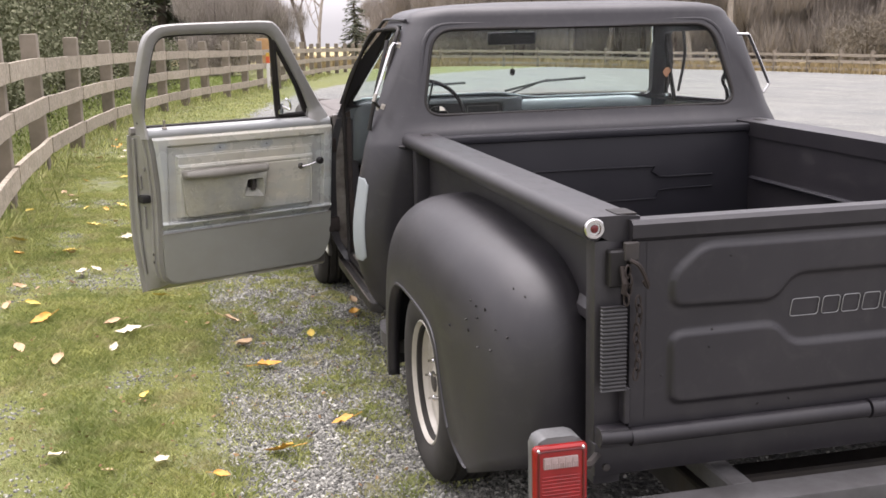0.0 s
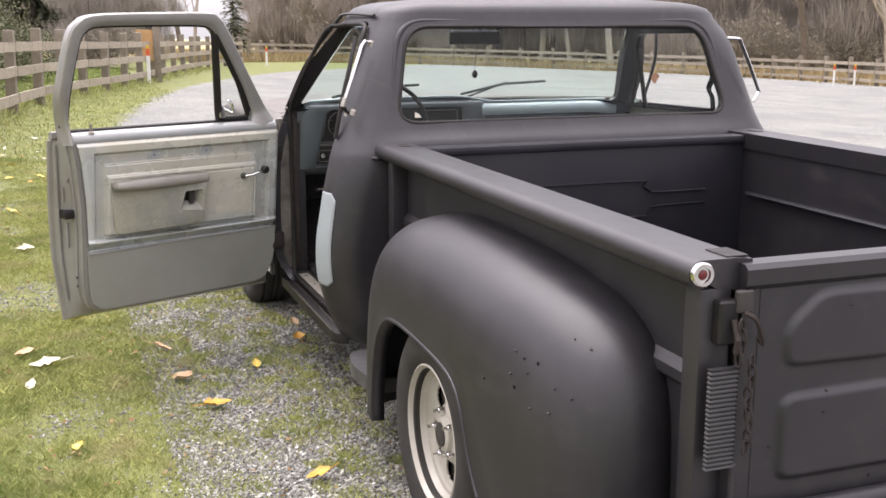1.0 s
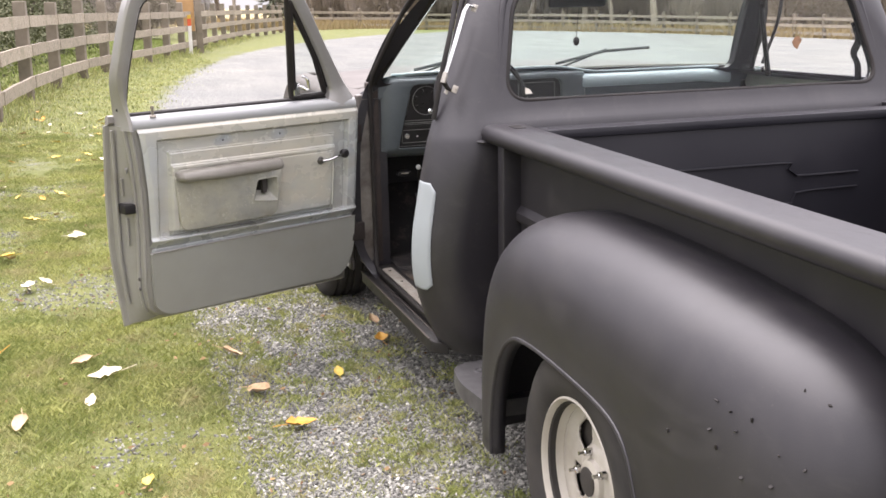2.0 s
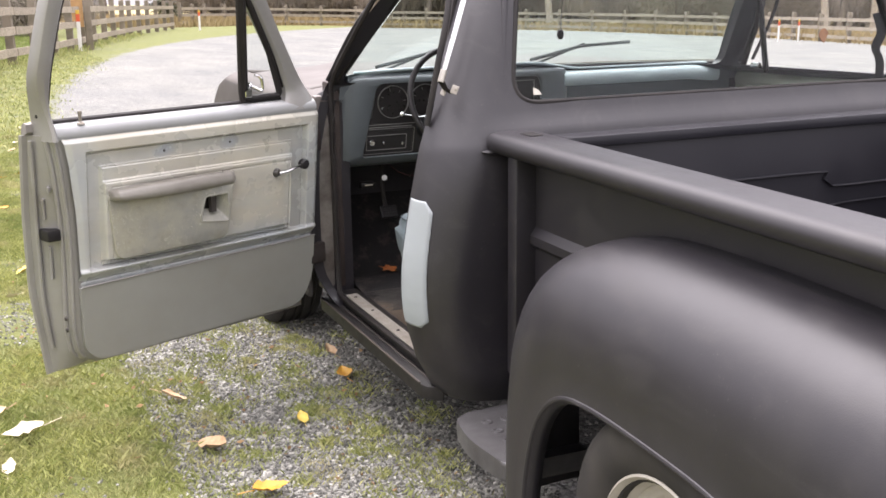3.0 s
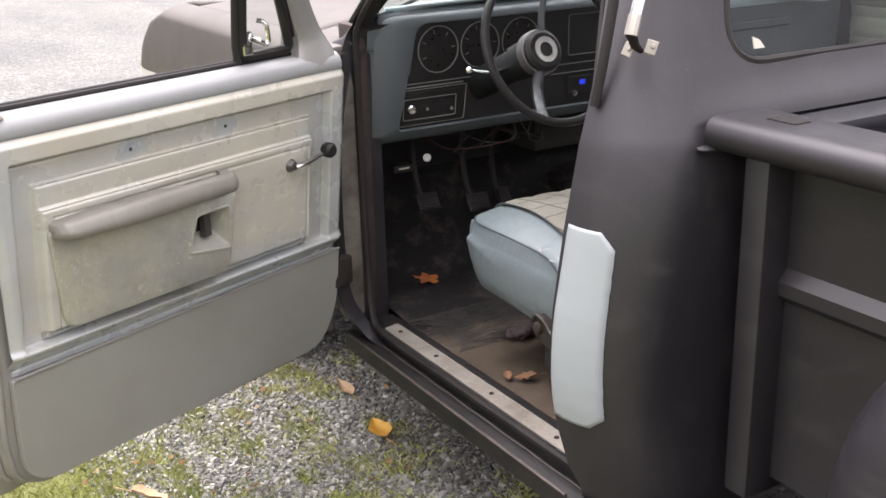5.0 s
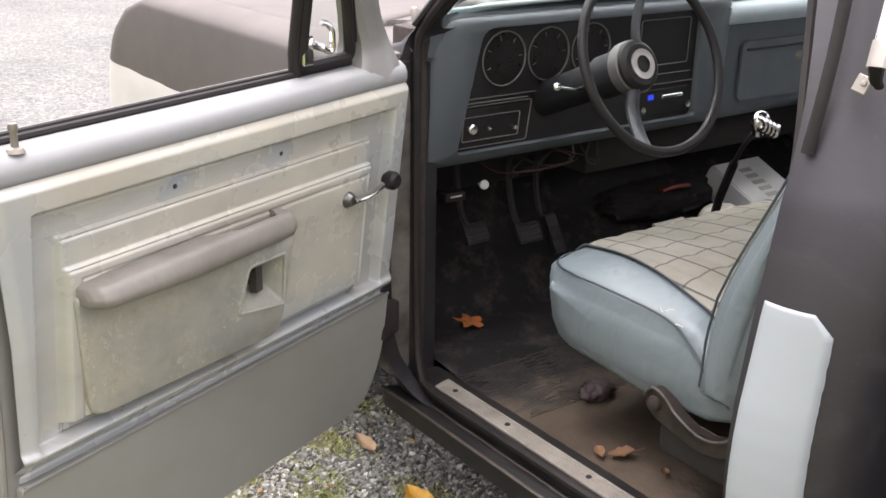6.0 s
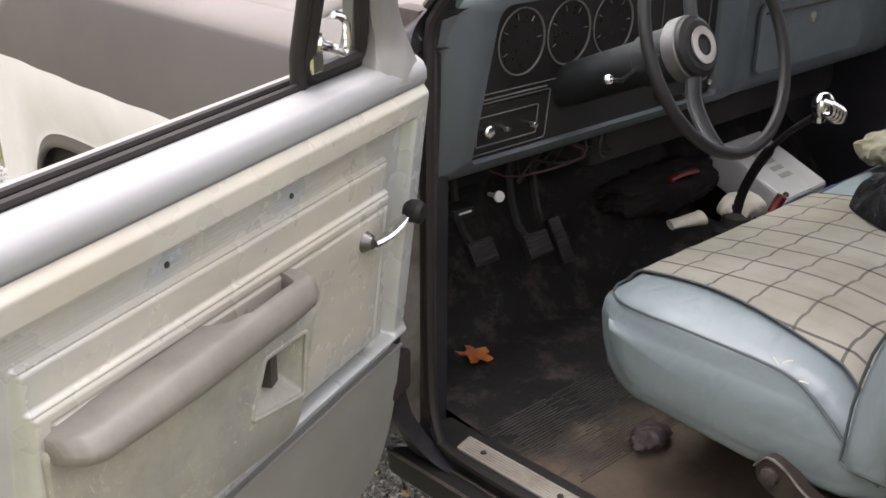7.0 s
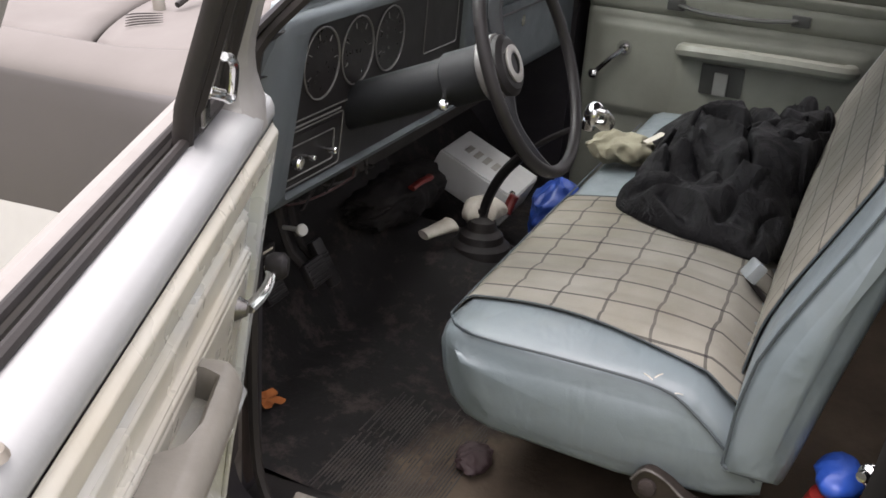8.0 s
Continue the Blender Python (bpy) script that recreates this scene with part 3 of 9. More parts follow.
LEAF_BROWN = worn("dry_brown_leaf", (0.20, 0.10, 0.045), (0.11, 0.055, 0.03), 0.7, 0, 40)
LEAF_ORANGE = worn("orange_leaf", (0.42, 0.135, 0.03), (0.26, 0.08, 0.02), 0.6, 0, 30)
BARK = worn("bark", (0.13, 0.105, 0.085), (0.07, 0.058, 0.048), 0.9, 0, 3, 30, 0.5)
BARK_PALE = worn("pale_bark", (0.32, 0.285, 0.245), (0.22, 0.19, 0.155), 0.9, 0, 3, 30, 0.5)
TWIGS = worn("bare_twigs", (0.42, 0.345, 0.295), (0.32, 0.26, 0.22), 0.9)
NEEDLES = foliage("dark_conifer_needles", (0.085, 0.098, 0.064), (0.175, 0.172, 0.122), 0.7)
# both far growths are paled: the haze of distance is in their colours
HAZY_THICKET = foliage("hazy_grey_brown_twigs", (0.225, 0.198, 0.172), (0.390, 0.350, 0.310), 0.9)
HAZY_UNDERGROWTH = foliage("hazy_olive_brown_undergrowth", (0.150, 0.132, 0.104), (0.310, 0.275, 0.222), 0.9)
BRAMBLE = foliage("bramble_leaves", (0.075, 0.085, 0.045), (0.200, 0.198, 0.128), 0.95)
DRY_GRASS = foliage("dry_tan_grass", (0.26, 0.20, 0.10), (0.38, 0.30, 0.17), 0.8)
GRASS = lawn_blades()
WILD_GRASS = foliage("longer_green_grass", (0.120, 0.170, 0.040), (0.290, 0.330, 0.105), 0.6)
_k = Nodes("crushed_stone")
STONES = _k.done(_k.mix(_k.math("MULTIPLY", _k.noise(140, 3), 0.5), _k.ramp(_k.island, [(0.0, (0.080, 0.079, 0.071)), (0.35, (0.178, 0.176, 0.157)), (0.75, (0.315, 0.311, 0.274)), (0.95, (0.45, 0.44, 0.39)), (1.0, (0.64, 0.62, 0.55))]), (0.12, 0.118, 0.11)), 0.85, 0.0, 0.3)
DIM_RED = worn("dull_red_marker_lens", (0.11, 0.010, 0.010), (0.07, 0.008, 0.008), 0.2, 0, 30, 200, 0.05, 0.05)
MARK_WHITE = worn("white_marker_plastic", (0.72, 0.71, 0.68), (0.6, 0.58, 0.55), 0.5)
MARK_RED = worn("orange_red_reflector", (0.62, 0.10, 0.03), (0.5, 0.07, 0.02), 0.35)
MARK_YELLOW = worn("yellow_reflector", (0.62, 0.42, 0.05), (0.5, 0.3, 0.03), 0.35)


# ---- ground, fences, woods ----
def g(x, y):
    """Height of the ground, a gentle fall to the right and ahead."""
    return -0.0085 - 0.035 * x - 0.012 * y


def drive_edge(y):
    return -1.47 + 0.0062 * max(0.0, y - 6.0) ** 2


steps = [-600, -300, -150, -80, -40, -20, -10, -6, -3, 0, 3, 6, 10, 20, 40, 80, 150, 300, 600]
bm = bmesh.new()
loft(bm, [[(x, y, g(x, y)) for x in steps] for y in steps])
tagged(part("ground", bm, GROUND, None), "grey crushed gravel drive running into patchy green grass", "ground", kind="structure")

rng = np.random.default_rng(4)


def bare(x, y):
    """Where the lawn is worn through to the gravel: high in the middle of a patch."""
    return noise.fractal(Vector((x * 1.9, y * 1.3, 8.2)), 0.9, 2.1, 4) + 0.35 * noise.noise(Vector((x * 9, y * 9, 1.1)))


def stones(px, py, lo, hi):
    """Angular chips lying on the ground: uneven six-sided blocks."""
    n = len(px)
    base = np.array([(-1, -1, -1), (1, -1, -1), (1, 1, -1), (-1, 1, -1), (-1, -1, 1), (1, -1, 1), (1, 1, 1), (-1, 1, 1)], float)
    quad = np.array([(0, 1, 5, 4), (1, 2, 6, 5), (2, 3, 7, 6), (3, 0, 4, 7), (4, 5, 6, 7)])
    v = base[None] * np.where(base[:, 2:] > 0, 0.60, 0.82)[None] + rng.uniform(-0.34, 0.34, (n, 8, 3))
    size = rng.uniform(lo, hi, n)
    v *= size[:, None, None] * np.stack([rng.uniform(0.8, 1.25, n), rng.uniform(0.7, 1.1, n), rng.uniform(0.7, 1.05, n)], -1)[:, None]
    a = rng.uniform(0, 6.283, n)
    c, s = np.cos(a)[:, None], np.sin(a)[:, None]
    tilt = rng.uniform(-0.5, 0.5, n)[:, None]
    vx, vy = v[..., 0] * c - v[..., 1] * s, v[..., 0] * s + v[..., 1] * c
    vz = v[..., 2] + vx * tilt
    z = g(px, py) + size * 0.30
    out = np.stack([vx + px[:, None], vy + py[:, None], vz + z[:, None]], -1)
    return out.reshape(-1, 3), (quad[None] + 8 * np.arange(n)[:, None, None]).reshape(-1, 4)


vs, fs, off = [], [], 0
for n, xs, ys, lo, hi in ((52000, (-1.56, -0.62), (0.5, 4.2), 0.0032, 0.0066), (12000, (-1.6, 0.6), (-1.2, 6.5), 0.004, 0.008), (9000, (-1.5, -0.62), (0.5, 4.4), 0.006, 0.0102)):
    v, f = stones(rng.uniform(*xs, n), rng.uniform(*ys, n), lo, hi)
    vs.append(v), fs.append(f + off)
    off += len(v)
bx, by = rng.uniform(-3.3, -1.4, 40000), rng.uniform(-0.2, 8.0, 40000)
worn_through = np.array([bare(x, y) for x, y in zip(bx, by)]) + rng.normal(0, 0.14, 40000) > 0.47
v, f = stones(bx[worn_through], by[worn_through], 0.003, 0.007)
vs.append(v), fs.append(f + off)
tagged(soup("gravel", np.concatenate(vs), np.concatenate(fs), STONES), "loose angular grey gravel chips beside the truck", "gravel", kind="stuff")


def blades(px, py, tall, wide, lean=0.5, base=None):
    """Thin grass blades, each a bent pair of triangles."""
    n = len(px)
    a, b = rng.uniform(0, 6.283, n), rng.uniform(0, 6.283, n)
    h = tall * rng.uniform(0.45, 1.2, n)
    w = wide * rng.uniform(0.6, 1.3, n)
    z = g(px, py) if base is None else base
    sx, sy = np.cos(a) * w, np.sin(a) * w
    lx, ly = np.cos(b) * h * lean * rng.uniform(0.2, 1.4, n), np.sin(b) * h * lean * rng.uniform(0.2, 1.4, n)
    p0 = np.stack([px - sx, py - sy, z - 0.004], -1)
    p1 = np.stack([px + sx, py + sy, z - 0.004], -1)
    p2 = np.stack([px + lx * 0.4 + sx * 0.7, py + ly * 0.4 + sy * 0.7, z + h * 0.6], -1)
    p3 = np.stack([px + lx, py + ly, z + h], -1)
    v = np.stack([p0, p1, p2, p3], 1).reshape(-1, 3)
    k = 4 * np.arange(n)[:, None]
    return v, np.concatenate([k + np.array([[0, 1, 2]]), k + np.array([[0, 2, 3]])])


n = 560000
px = -1.1 - 2.5 * np.abs(rng.beta(1.0, 1.25, n)) * rng.uniform(1.0, 1.9, n)
py = -1.2 + 12.6 * rng.beta(1.15, 1.6, n)
edge = np.array([drive_edge(y) + 0.16 * noise.noise(Vector((y * 1.7, 4.0, 0))) for y in py])
thin = np.array([bare(x, y) for x, y in zip(px, py)]) + rng.normal(0, 0.12, n)
keep = (px < edge + rng.normal(0, 0.09, n)) & (thin < 0.50)
cx, cy = rng.uniform(-1.45, -0.75, 230), rng.uniform(0.2, 4.6, 230)
cx[:150] = rng.normal(-1.06, 0.12, 150)
spread = rng.uniform(0.014, 0.045, 230)
pick = rng.integers(0, 230, 30000)
tx, ty = cx[pick] + rng.normal(0, 1, 30000) * spread[pick], cy[pick] + rng.normal(0, 1, 30000) * spread[pick] * 1.2
v1, f1 = blades(px[keep], py[keep], 0.017 * np.clip(1.10 - 1.5 * thin[keep], 0.4, 1.7), 0.0014, 1.1)
vt, ft = blades(tx, ty, 0.019, 0.0016, 1.0)
v1, f1 = np.concatenate([v1, vt]), np.concatenate([f1, ft + len(v1)])
tagged(soup("lawn_grass", v1, f1, GRASS), "short patchy green and yellowing grass beside the drive", "grass", kind="stuff")

# the lawn goes on along the drive and behind the fence
n = 90000
px, py = rng.uniform(-12.0, 1.0, n), rng.uniform(3.0, 45.0, n)
line = np.interp(py, [4, 10, 20, 30, 47], [-3.05, -3.15, -2.33, 0.6, 4.8])
behind = px < line - 0.1
verge = (px > line) & (px < np.array([drive_edge(y) for y in py]) + rng.normal(0, 0.15, n)) & (py > 9.5)
v5, f5 = blades(px[behind], py[behind], 0.07, 0.010, 0.7)
tagged(soup("pasture_grass", v5, f5, WILD_GRASS), "green pasture grass behind the fence", "grass", kind="stuff")
vx, vy = np.concatenate([px[verge]] * 3), np.concatenate([py[verge]] * 3)
v6, f6 = blades(vx + rng.normal(0, 0.08, len(vx)), vy + rng.normal(0, 0.12, len(vx)), 0.030, 0.007, 0.8)
tagged(soup("verge_grass", v6, f6, GRASS), "short grass verge along the drive", "grass", kind="stuff")
# scraps of dead leaf and straw in the grass and on the gravel
n = 1500
lx, ly = rng.uniform(-3.3, -0.7, n), rng.uniform(-0.6, 7.5, n)
la, ls = rng.uniform(0, 6.283, n), rng.uniform(0.004, 0.014, n)
dx, dy = np.cos(la) * ls, np.sin(la) * ls
lz = g(lx, ly) + rng.uniform(0.006, 0.024, n)
tip = rng.uniform(-0.006, 0.008, n)
v7 = np.stack([np.stack([lx - dx, ly - dy, lz], -1), np.stack([lx - dy * 0.5, ly + dx * 0.5, lz + tip], -1), np.stack([lx + dx, ly + dy, lz + 0.004], -1), np.stack([lx + dy * 0.5, ly - dx * 0.5, lz - tip * 0.5], -1)], 1).reshape(-1, 3)
tagged(soup("leaf_litter", v7, 4 * np.arange(n)[:, None] + np.array([[0, 1, 2, 3]]), LITTER), "small brown scraps of leaf and straw on the ground", "leaf litter", kind="stuff")
# wild grass along the fences
fx = np.concatenate([rng.normal(0, 0.25, 5000) + np.interp(yy := rng.uniform(4, 47, 5000), [4, 10, 20, 30, 47], [-3.05, -3.15, -2.33, 0.6, 4.8])])
v2, f2 = blades(fx - 0.1, yy, 0.14, 0.006, 0.6)
tagged(soup("fence_grass", v2, f2, GRASS), "longer green grass along the foot of the fence", "grass", kind="stuff")


def plank(a, b, tall, thick):
    """A sawn board between two points, with slightly uneven edges."""
    bm = bmesh.new()
    a, b = Vector(a), Vector(b)
    d = (b - a)
    s = Vector((d.y, -d.x, 0)).normalized() * thick / 2
    up = Vector((0, 0, tall / 2))
    rows = []
    for i in range(4):
        c = a.lerp(b, i / 3) + Vector((0, 0, random.uniform(-0.008, 0.008)))
        k = 1 + random.uniform(-0.05, 0.05)
        rows.append([c - s - up * k, c + s - up * k, c + s + up * k, c - s + up * k])
    vs = loft(bm, rows, around=True)
    cap(bm, vs[0][::-1])
    cap(bm, vs[-1])
    return bm


def fence(line, count, tall, label, levels=(0.265, 0.705, 1.105), board=0.15, group="pasture fences", first=()):
    f = empty("wooden_fence", label, "fence", group, at=(0, 0, 0))
    spots = [Vector((x, y, 0)) for x, y in first] + curve([(x, y, 0) for x, y in line], count)
    count = len(spots)
    tops = []
    for i, p in enumerate(spots):
        z = g(p.x, p.y)
        ahead = (spots[min(i + 1, count - 1)] - spots[max(i - 1, 0)]).normalized()
        side = Vector((ahead.y, -ahead.x, 0))
        bm = bmesh.new()
        h = tall * random.uniform(0.97, 1.04)
        m = Matrix.Translation((p.x, p.y, z)) @ Matrix.Rotation(math.atan2(ahead.y, ahead.x), 4, "Z") @ pose(0, 0, 0, random.uniform(-1.2, 1.2), random.uniform(-1.2, 1.2), 0)
        rbox(bm, -0.095, 0.095, -0.085, 0.085, -0.15, h, 0.022, 2, m)
        part("post", bm, POST_WOOD, f)
        tops.append(Vector((p.x, p.y, z)) + side * 0.108)
    for a, b in zip(tops, tops[1:]):
        d = (b - a) * 0.012
        for lv in levels:
            part("rail", plank(a + d + Vector((0, 0, lv * tall / 1.4)), b - d + Vector((0, 0, lv * tall / 1.4)), board, 0.042), WOOD, f)
    return f


fence([(1.25, 33.0), (2.28, 37.3), (4.8, 47.0), (8.0, 57.0)], 11, 1.40, "weathered grey wooden post-and-rail fence beside the grass", board=0.16,
      first=[(-2.95, 4.45), (-3.09, 7.15), (-3.14, 10.05), (-2.99, 12.60), (-2.75, 15.5), (-2.42, 18.0), (-2.0, 20.4), (-1.55, 22.4), (-1.06, 24.2), (-0.49, 26.2), (0.1, 28.3), (0.68, 30.6)])
fence([(9.5, 63.0), (13.0, 68.5), (19.0, 70.0), (27.0, 66.0), (33.5, 58.0), (36.0, 49.0), (35.0, 40.0), (33.0, 31.0), (31.0, 24.0)], 30, 1.3, "weathered wooden rail fence round the far edge of the gravel lot")

# dry field beyond the far fences
n = 16000
q = rng.uniform(0, 1, n)
lx = np.interp(q, [0, 0.2, 0.4, 0.6, 0.8, 1.0], [6, 14, 20, 34, 37.5, 33]) + rng.normal(0.6, 0.9, n)
ly = np.interp(q, [0, 0.2, 0.4, 0.6, 0.8, 1.0], [60, 70, 72, 59, 45, 26]) + rng.normal(0.8, 0.9, n)
v3, f3 = blades(lx, ly, 0.55, 0.03, 0.4)
sx, sy = rng.uniform(4, 24, 6000), rng.uniform(62, 90, 6000)
v4, f4 = blades(sx, sy + sx * 0.4, 0.45, 0.04, 0.4)
tagged(soup("dry_field_grass", np.concatenate([v3, v4]), np.concatenate([f3, f4 + len(v3)]), DRY_GRASS), "tall dry tan grass beyond the far fence", "grass", kind="stuff")


def marker(x, y, tall, cap_mat):
    m = empty("marker_post", "white plastic marker post with a bright reflector top", "marker post", "drive markers", at=(x, y, g(x, y)))
    bm = bmesh.new()
    rbox(bm, -0.05, 0.05, -0.012, 0.012, -0.1, tall * 0.72, 0.004, 1)
    part("post", bm, MARK_WHITE, m)
    bm = bmesh.new()
    rbox(bm, -0.052, 0.052, -0.015, 0.015, tall * 0.72, tall * 0.9, 0.004, 1)
    part("reflector", bm, cap_mat, m, "orange-red reflector")
    bm = bmesh.new()
    rbox(bm, -0.05, 0.05, -0.013, 0.013, tall * 0.9, tall, 0.004, 1)
    part("top", bm, MARK_YELLOW, m, "yellow top")
    return m


for x, y, tall, mt in ((0.95, 30.9, 1.1, MARK_RED), (32.2, 39.4, 1.0, MARK_RED), (33.8, 39.9, 1.0, MARK_RED), (9.0, 55.0, 1.0, MARK_RED)):
    marker(x, y, tall, mt)


sign = empty("board_sign", "plain orange-tan plywood board on a post behind the fence", "board", at=(0.95, 31.8, g(0.95, 31.8)))
bm = bmesh.new()
rbox(bm, -0.24, 0.24, -0.012, 0.012, 0.62, 1.52, 0.006, 1)
part("panel", bm, worn("orange_plywood", (0.48, 0.29, 0.13), (0.36, 0.21, 0.09), 0.8), sign)
bm = bmesh.new()
rbox(bm, 0.26, 0.44, -0.09, 0.09, -0.15, 1.62, 0.02, 2)
part("post", bm, POST_WOOD, sign)


# ---- trees ----
def conifer(h, spread, seed, name="conifer", label="dark green conifer standing beyond the fence"):
    r = random.Random(seed)
    t = empty(name, label, "tree", "far trees")
    bm = bmesh.new()
    tube(bm, [(0, 0, -0.2), (0.02, 0, h * 0.5), (0, 0.02, h)], [h * 0.018, h * 0.011, 0.01], 7)
    part("trunk", bm, BARK, t)
    vs, fs = [], []
    z = h * 0.07
    while z < h * 0.99:
        reach = spread * (1 - z / h) ** 0.8 * r.uniform(0.7, 1.1) + 0.05
        for _ in range(r.randint(5, 8)):
            a = r.uniform(0, 6.283)
            ln = reach * r.uniform(0.6, 1.1)
            d = Vector((math.cos(a), math.sin(a), r.uniform(-0.25, 0.25)))
            for k in range(7):
                s = (k + r.uniform(0, 1)) / 7
                c = Vector((0, 0, z)) + d * ln * s + Vector((0, 0, -0.25 * ln * s * s))
                for _ in range(2):
                    b = a + r.uniform(-1.3, 1.3)
                    e = Vector((math.cos(b), math.sin(b), r.uniform(-0.7, 0.2))) * reach * 0.36 * r.uniform(0.5, 1.2)
                    w = Vector((-e.y, e.x, r.uniform(-0.3, 0.3) * ln)).normalized() * 0.07 * reach
                    i = len(vs)
                    vs += [c - w, c + w, c + e]
                    fs.append((i, i + 1, i + 2))
        z += h * r.uniform(0.02, 0.035)
    o = soup("crown", [tuple(v) for v in vs], fs, NEEDLES, t)
    return t


def bare_tree(h, seed, bark, name="bare_tree", label="leafless deciduous tree with pale trunk and fine branches"):
    r = random.Random(seed)
    t = empty(name, label, "tree", "far trees")
    bm = bmesh.new()
    twigs_v, twigs_f = [], []

    def limb(p, d, ln, rad, depth):
        pts, q, dd = [p], p, d
        for i in range(4):
            dd = (dd + Vector((r.uniform(-0.2, 0.2), r.uniform(-0.2, 0.2), 0.06))).normalized()
            q = q + dd * ln / 4
            pts.append(q)
        tube(bm, pts, [rad * (1 - 0.17 * i) for i in range(5)], 6 if depth == 0 else 4)
        if depth < 2:
            for _ in range(r.randint(9, 13) if depth == 0 else r.randint(4, 6)):
                k = r.uniform(0.25 if depth == 0 else 0.2, 1.0)
                at = pts[min(3, int(k * 4))].lerp(pts[min(4, int(k * 4) + 1)], k * 4 % 1)
                a = r.uniform(0, 6.283)
                nd = (dd * 0.9 + Vector((math.cos(a), math.sin(a), r.uniform(0.0, 0.5))) * 0.9).normalized()
                limb(at, nd, ln * r.uniform(0.3, 0.5), rad * 0.34, depth + 1)
        for _ in range(18 if depth == 2 else 8):
            k = r.uniform(0.3, 1.0)
            at = pts[min(3, int(k * 4))].lerp(pts[min(4, int(k * 4) + 1)], k * 4 % 1)
            a = r.uniform(0, 6.283)
            e = (dd * 0.8 + Vector((math.cos(a), math.sin(a), r.uniform(-0.2, 0.6)))).normalized() * h * r.uniform(0.03, 0.09)
            w = Vector((-e.y, e.x, 0)).normalized() * h * 0.0011
            i = len(twigs_v)
            twigs_v.extend([at - w, at + w, at + e])
            twigs_f.append((i, i + 1, i + 2))

    limb(Vector((0, 0, -0.2)), Vector((0, 0, 1)), h * 0.85, h * 0.016, 0)
    part("trunk", bm, bark, t)
    soup("crown", [tuple(v) for v in twigs_v], twigs_f, TWIGS, t)
    return t


def bush(h, wide, seed, material, name="bush", label="dark evergreen bush of small dense leaves", count=2600, leaf=0.06, slim=0.45, rise=-0.3):
    r = random.Random(seed)
    t = empty(name, label, "bush", "far bushes")
    bm = bmesh.new()
    for _ in range(9):
        a = r.uniform(0, 6.283)
        tube(bm, [(0, 0, -0.1), (math.cos(a) * wide * 0.2, math.sin(a) * wide * 0.2, h * 0.45), (math.cos(a) * wide * 0.4, math.sin(a) * wide * 0.4, h * 0.85)], [0.03 * h / 2, 0.02 * h / 2, 0.006], 5)
    part("stem_clump", bm, BARK, t)
    lumps = [(Vector((r.uniform(-0.6, 0.6) * wide, r.uniform(-0.6, 0.6) * wide, h * r.uniform(0.15, 0.8))), r.uniform(0.25, 0.5) * wide) for _ in range(16)]
    vs, fs = [], []
    for _ in range(count):
        c, s = r.choice(lumps)
        d = Vector((r.gauss(0, 1), r.gauss(0, 1), r.gauss(0, 0.8))).normalized()
        p = c + d * s * r.uniform(0.55, 1.05)
        if p.z < 0.02:
            p.z = r.uniform(0.02, 0.4)
        e = Vector((r.gauss(0, 1), r.gauss(0, 1), r.gauss(rise, 0.8))).normalized() * leaf * r.uniform(0.6, 1.4)
        w = e.cross(Vector((r.gauss(0, 1), r.gauss(0, 1), r.gauss(0, 1)))).normalized() * e.length * slim
        i = len(vs)
        vs += [p, p + e * 0.5 + w, p + e, p + e * 0.5 - w]
        fs.append((i, i + 1, i + 2, i + 3))
    soup("crown", [tuple(v) for v in vs], fs, material, t)
    return t


def plant(kinds, spots, seed):
    """Sets copies of the given trees on the ground; the first ones are the originals themselves."""
    r = random.Random(seed)
    for i, (x, y, s) in enumerate(spots):
        m = Matrix.Translation((x, y, g(x, y))) @ Matrix.Rotation(r.uniform(0, 6.283), 4, "Z") @ Matrix.Scale(s, 4)
        if i < len(kinds):
            kinds[i].matrix_basis = m
        else:
            o = copy_thing(kinds[i % len(kinds)], m)
            o.matrix_basis = m


def ray_spot(deg, dist):
    """A spot so many degrees to the right of straight ahead from the start of the drive."""
    return -1.6 + dist * math.sin(radians(deg)), -2.0 + dist * math.cos(radians(deg))


r = random.Random(11)
firs = [conifer(12, 2.6, 1), conifer(10, 2.2, 2), conifer(6.2, 1.5, 3, label="small conical spruce in the field beyond the fence")]
spots = [(*ray_spot(-9, 34), 1.0), (*ray_spot(-4.5, 40), 1.0), (*ray_spot(9.0, 78), 1.0)]
for k in range(11):
    spots.append((*ray_spot(-16 + 1.7 * k + r.uniform(-0.6, 0.6), r.uniform(42, 68)), r.uniform(0.9, 1.4)))
for k in range(9):
    spots.append((*ray_spot(17 + 4.0 * k + r.uniform(-1.5, 1.5), r.uniform(112, 135)), r.uniform(0.9, 1.5)))
plant(firs, spots, 1)
bares = [bare_tree(15, 5, BARK_PALE), bare_tree(13, 6, BARK_PALE), bare_tree(16, 7, BARK)]
spots = []
for k in range(16):
    spots.append((*ray_spot(-4 + 0.72 * k + r.uniform(-0.4, 0.4), r.uniform(88, 120)), r.uniform(0.7, 1.1)))
for k in range(40):
    spots.append((*ray_spot(15.5 + 0.9 * k + r.uniform(-0.6, 0.6), r.uniform(80, 105)), r.uniform(0.8, 1.3)))
plant(bares, spots, 2)
brambles = [bush(2.3, 1.7, 1, BRAMBLE, "bramble_bush", "tangled grey-green bramble thicket behind the fence", 8500, 0.055), bush(2.6, 1.9, 2, BRAMBLE, "bramble_bush", "tangled grey-green bramble thicket behind the fence", 8500, 0.055)]
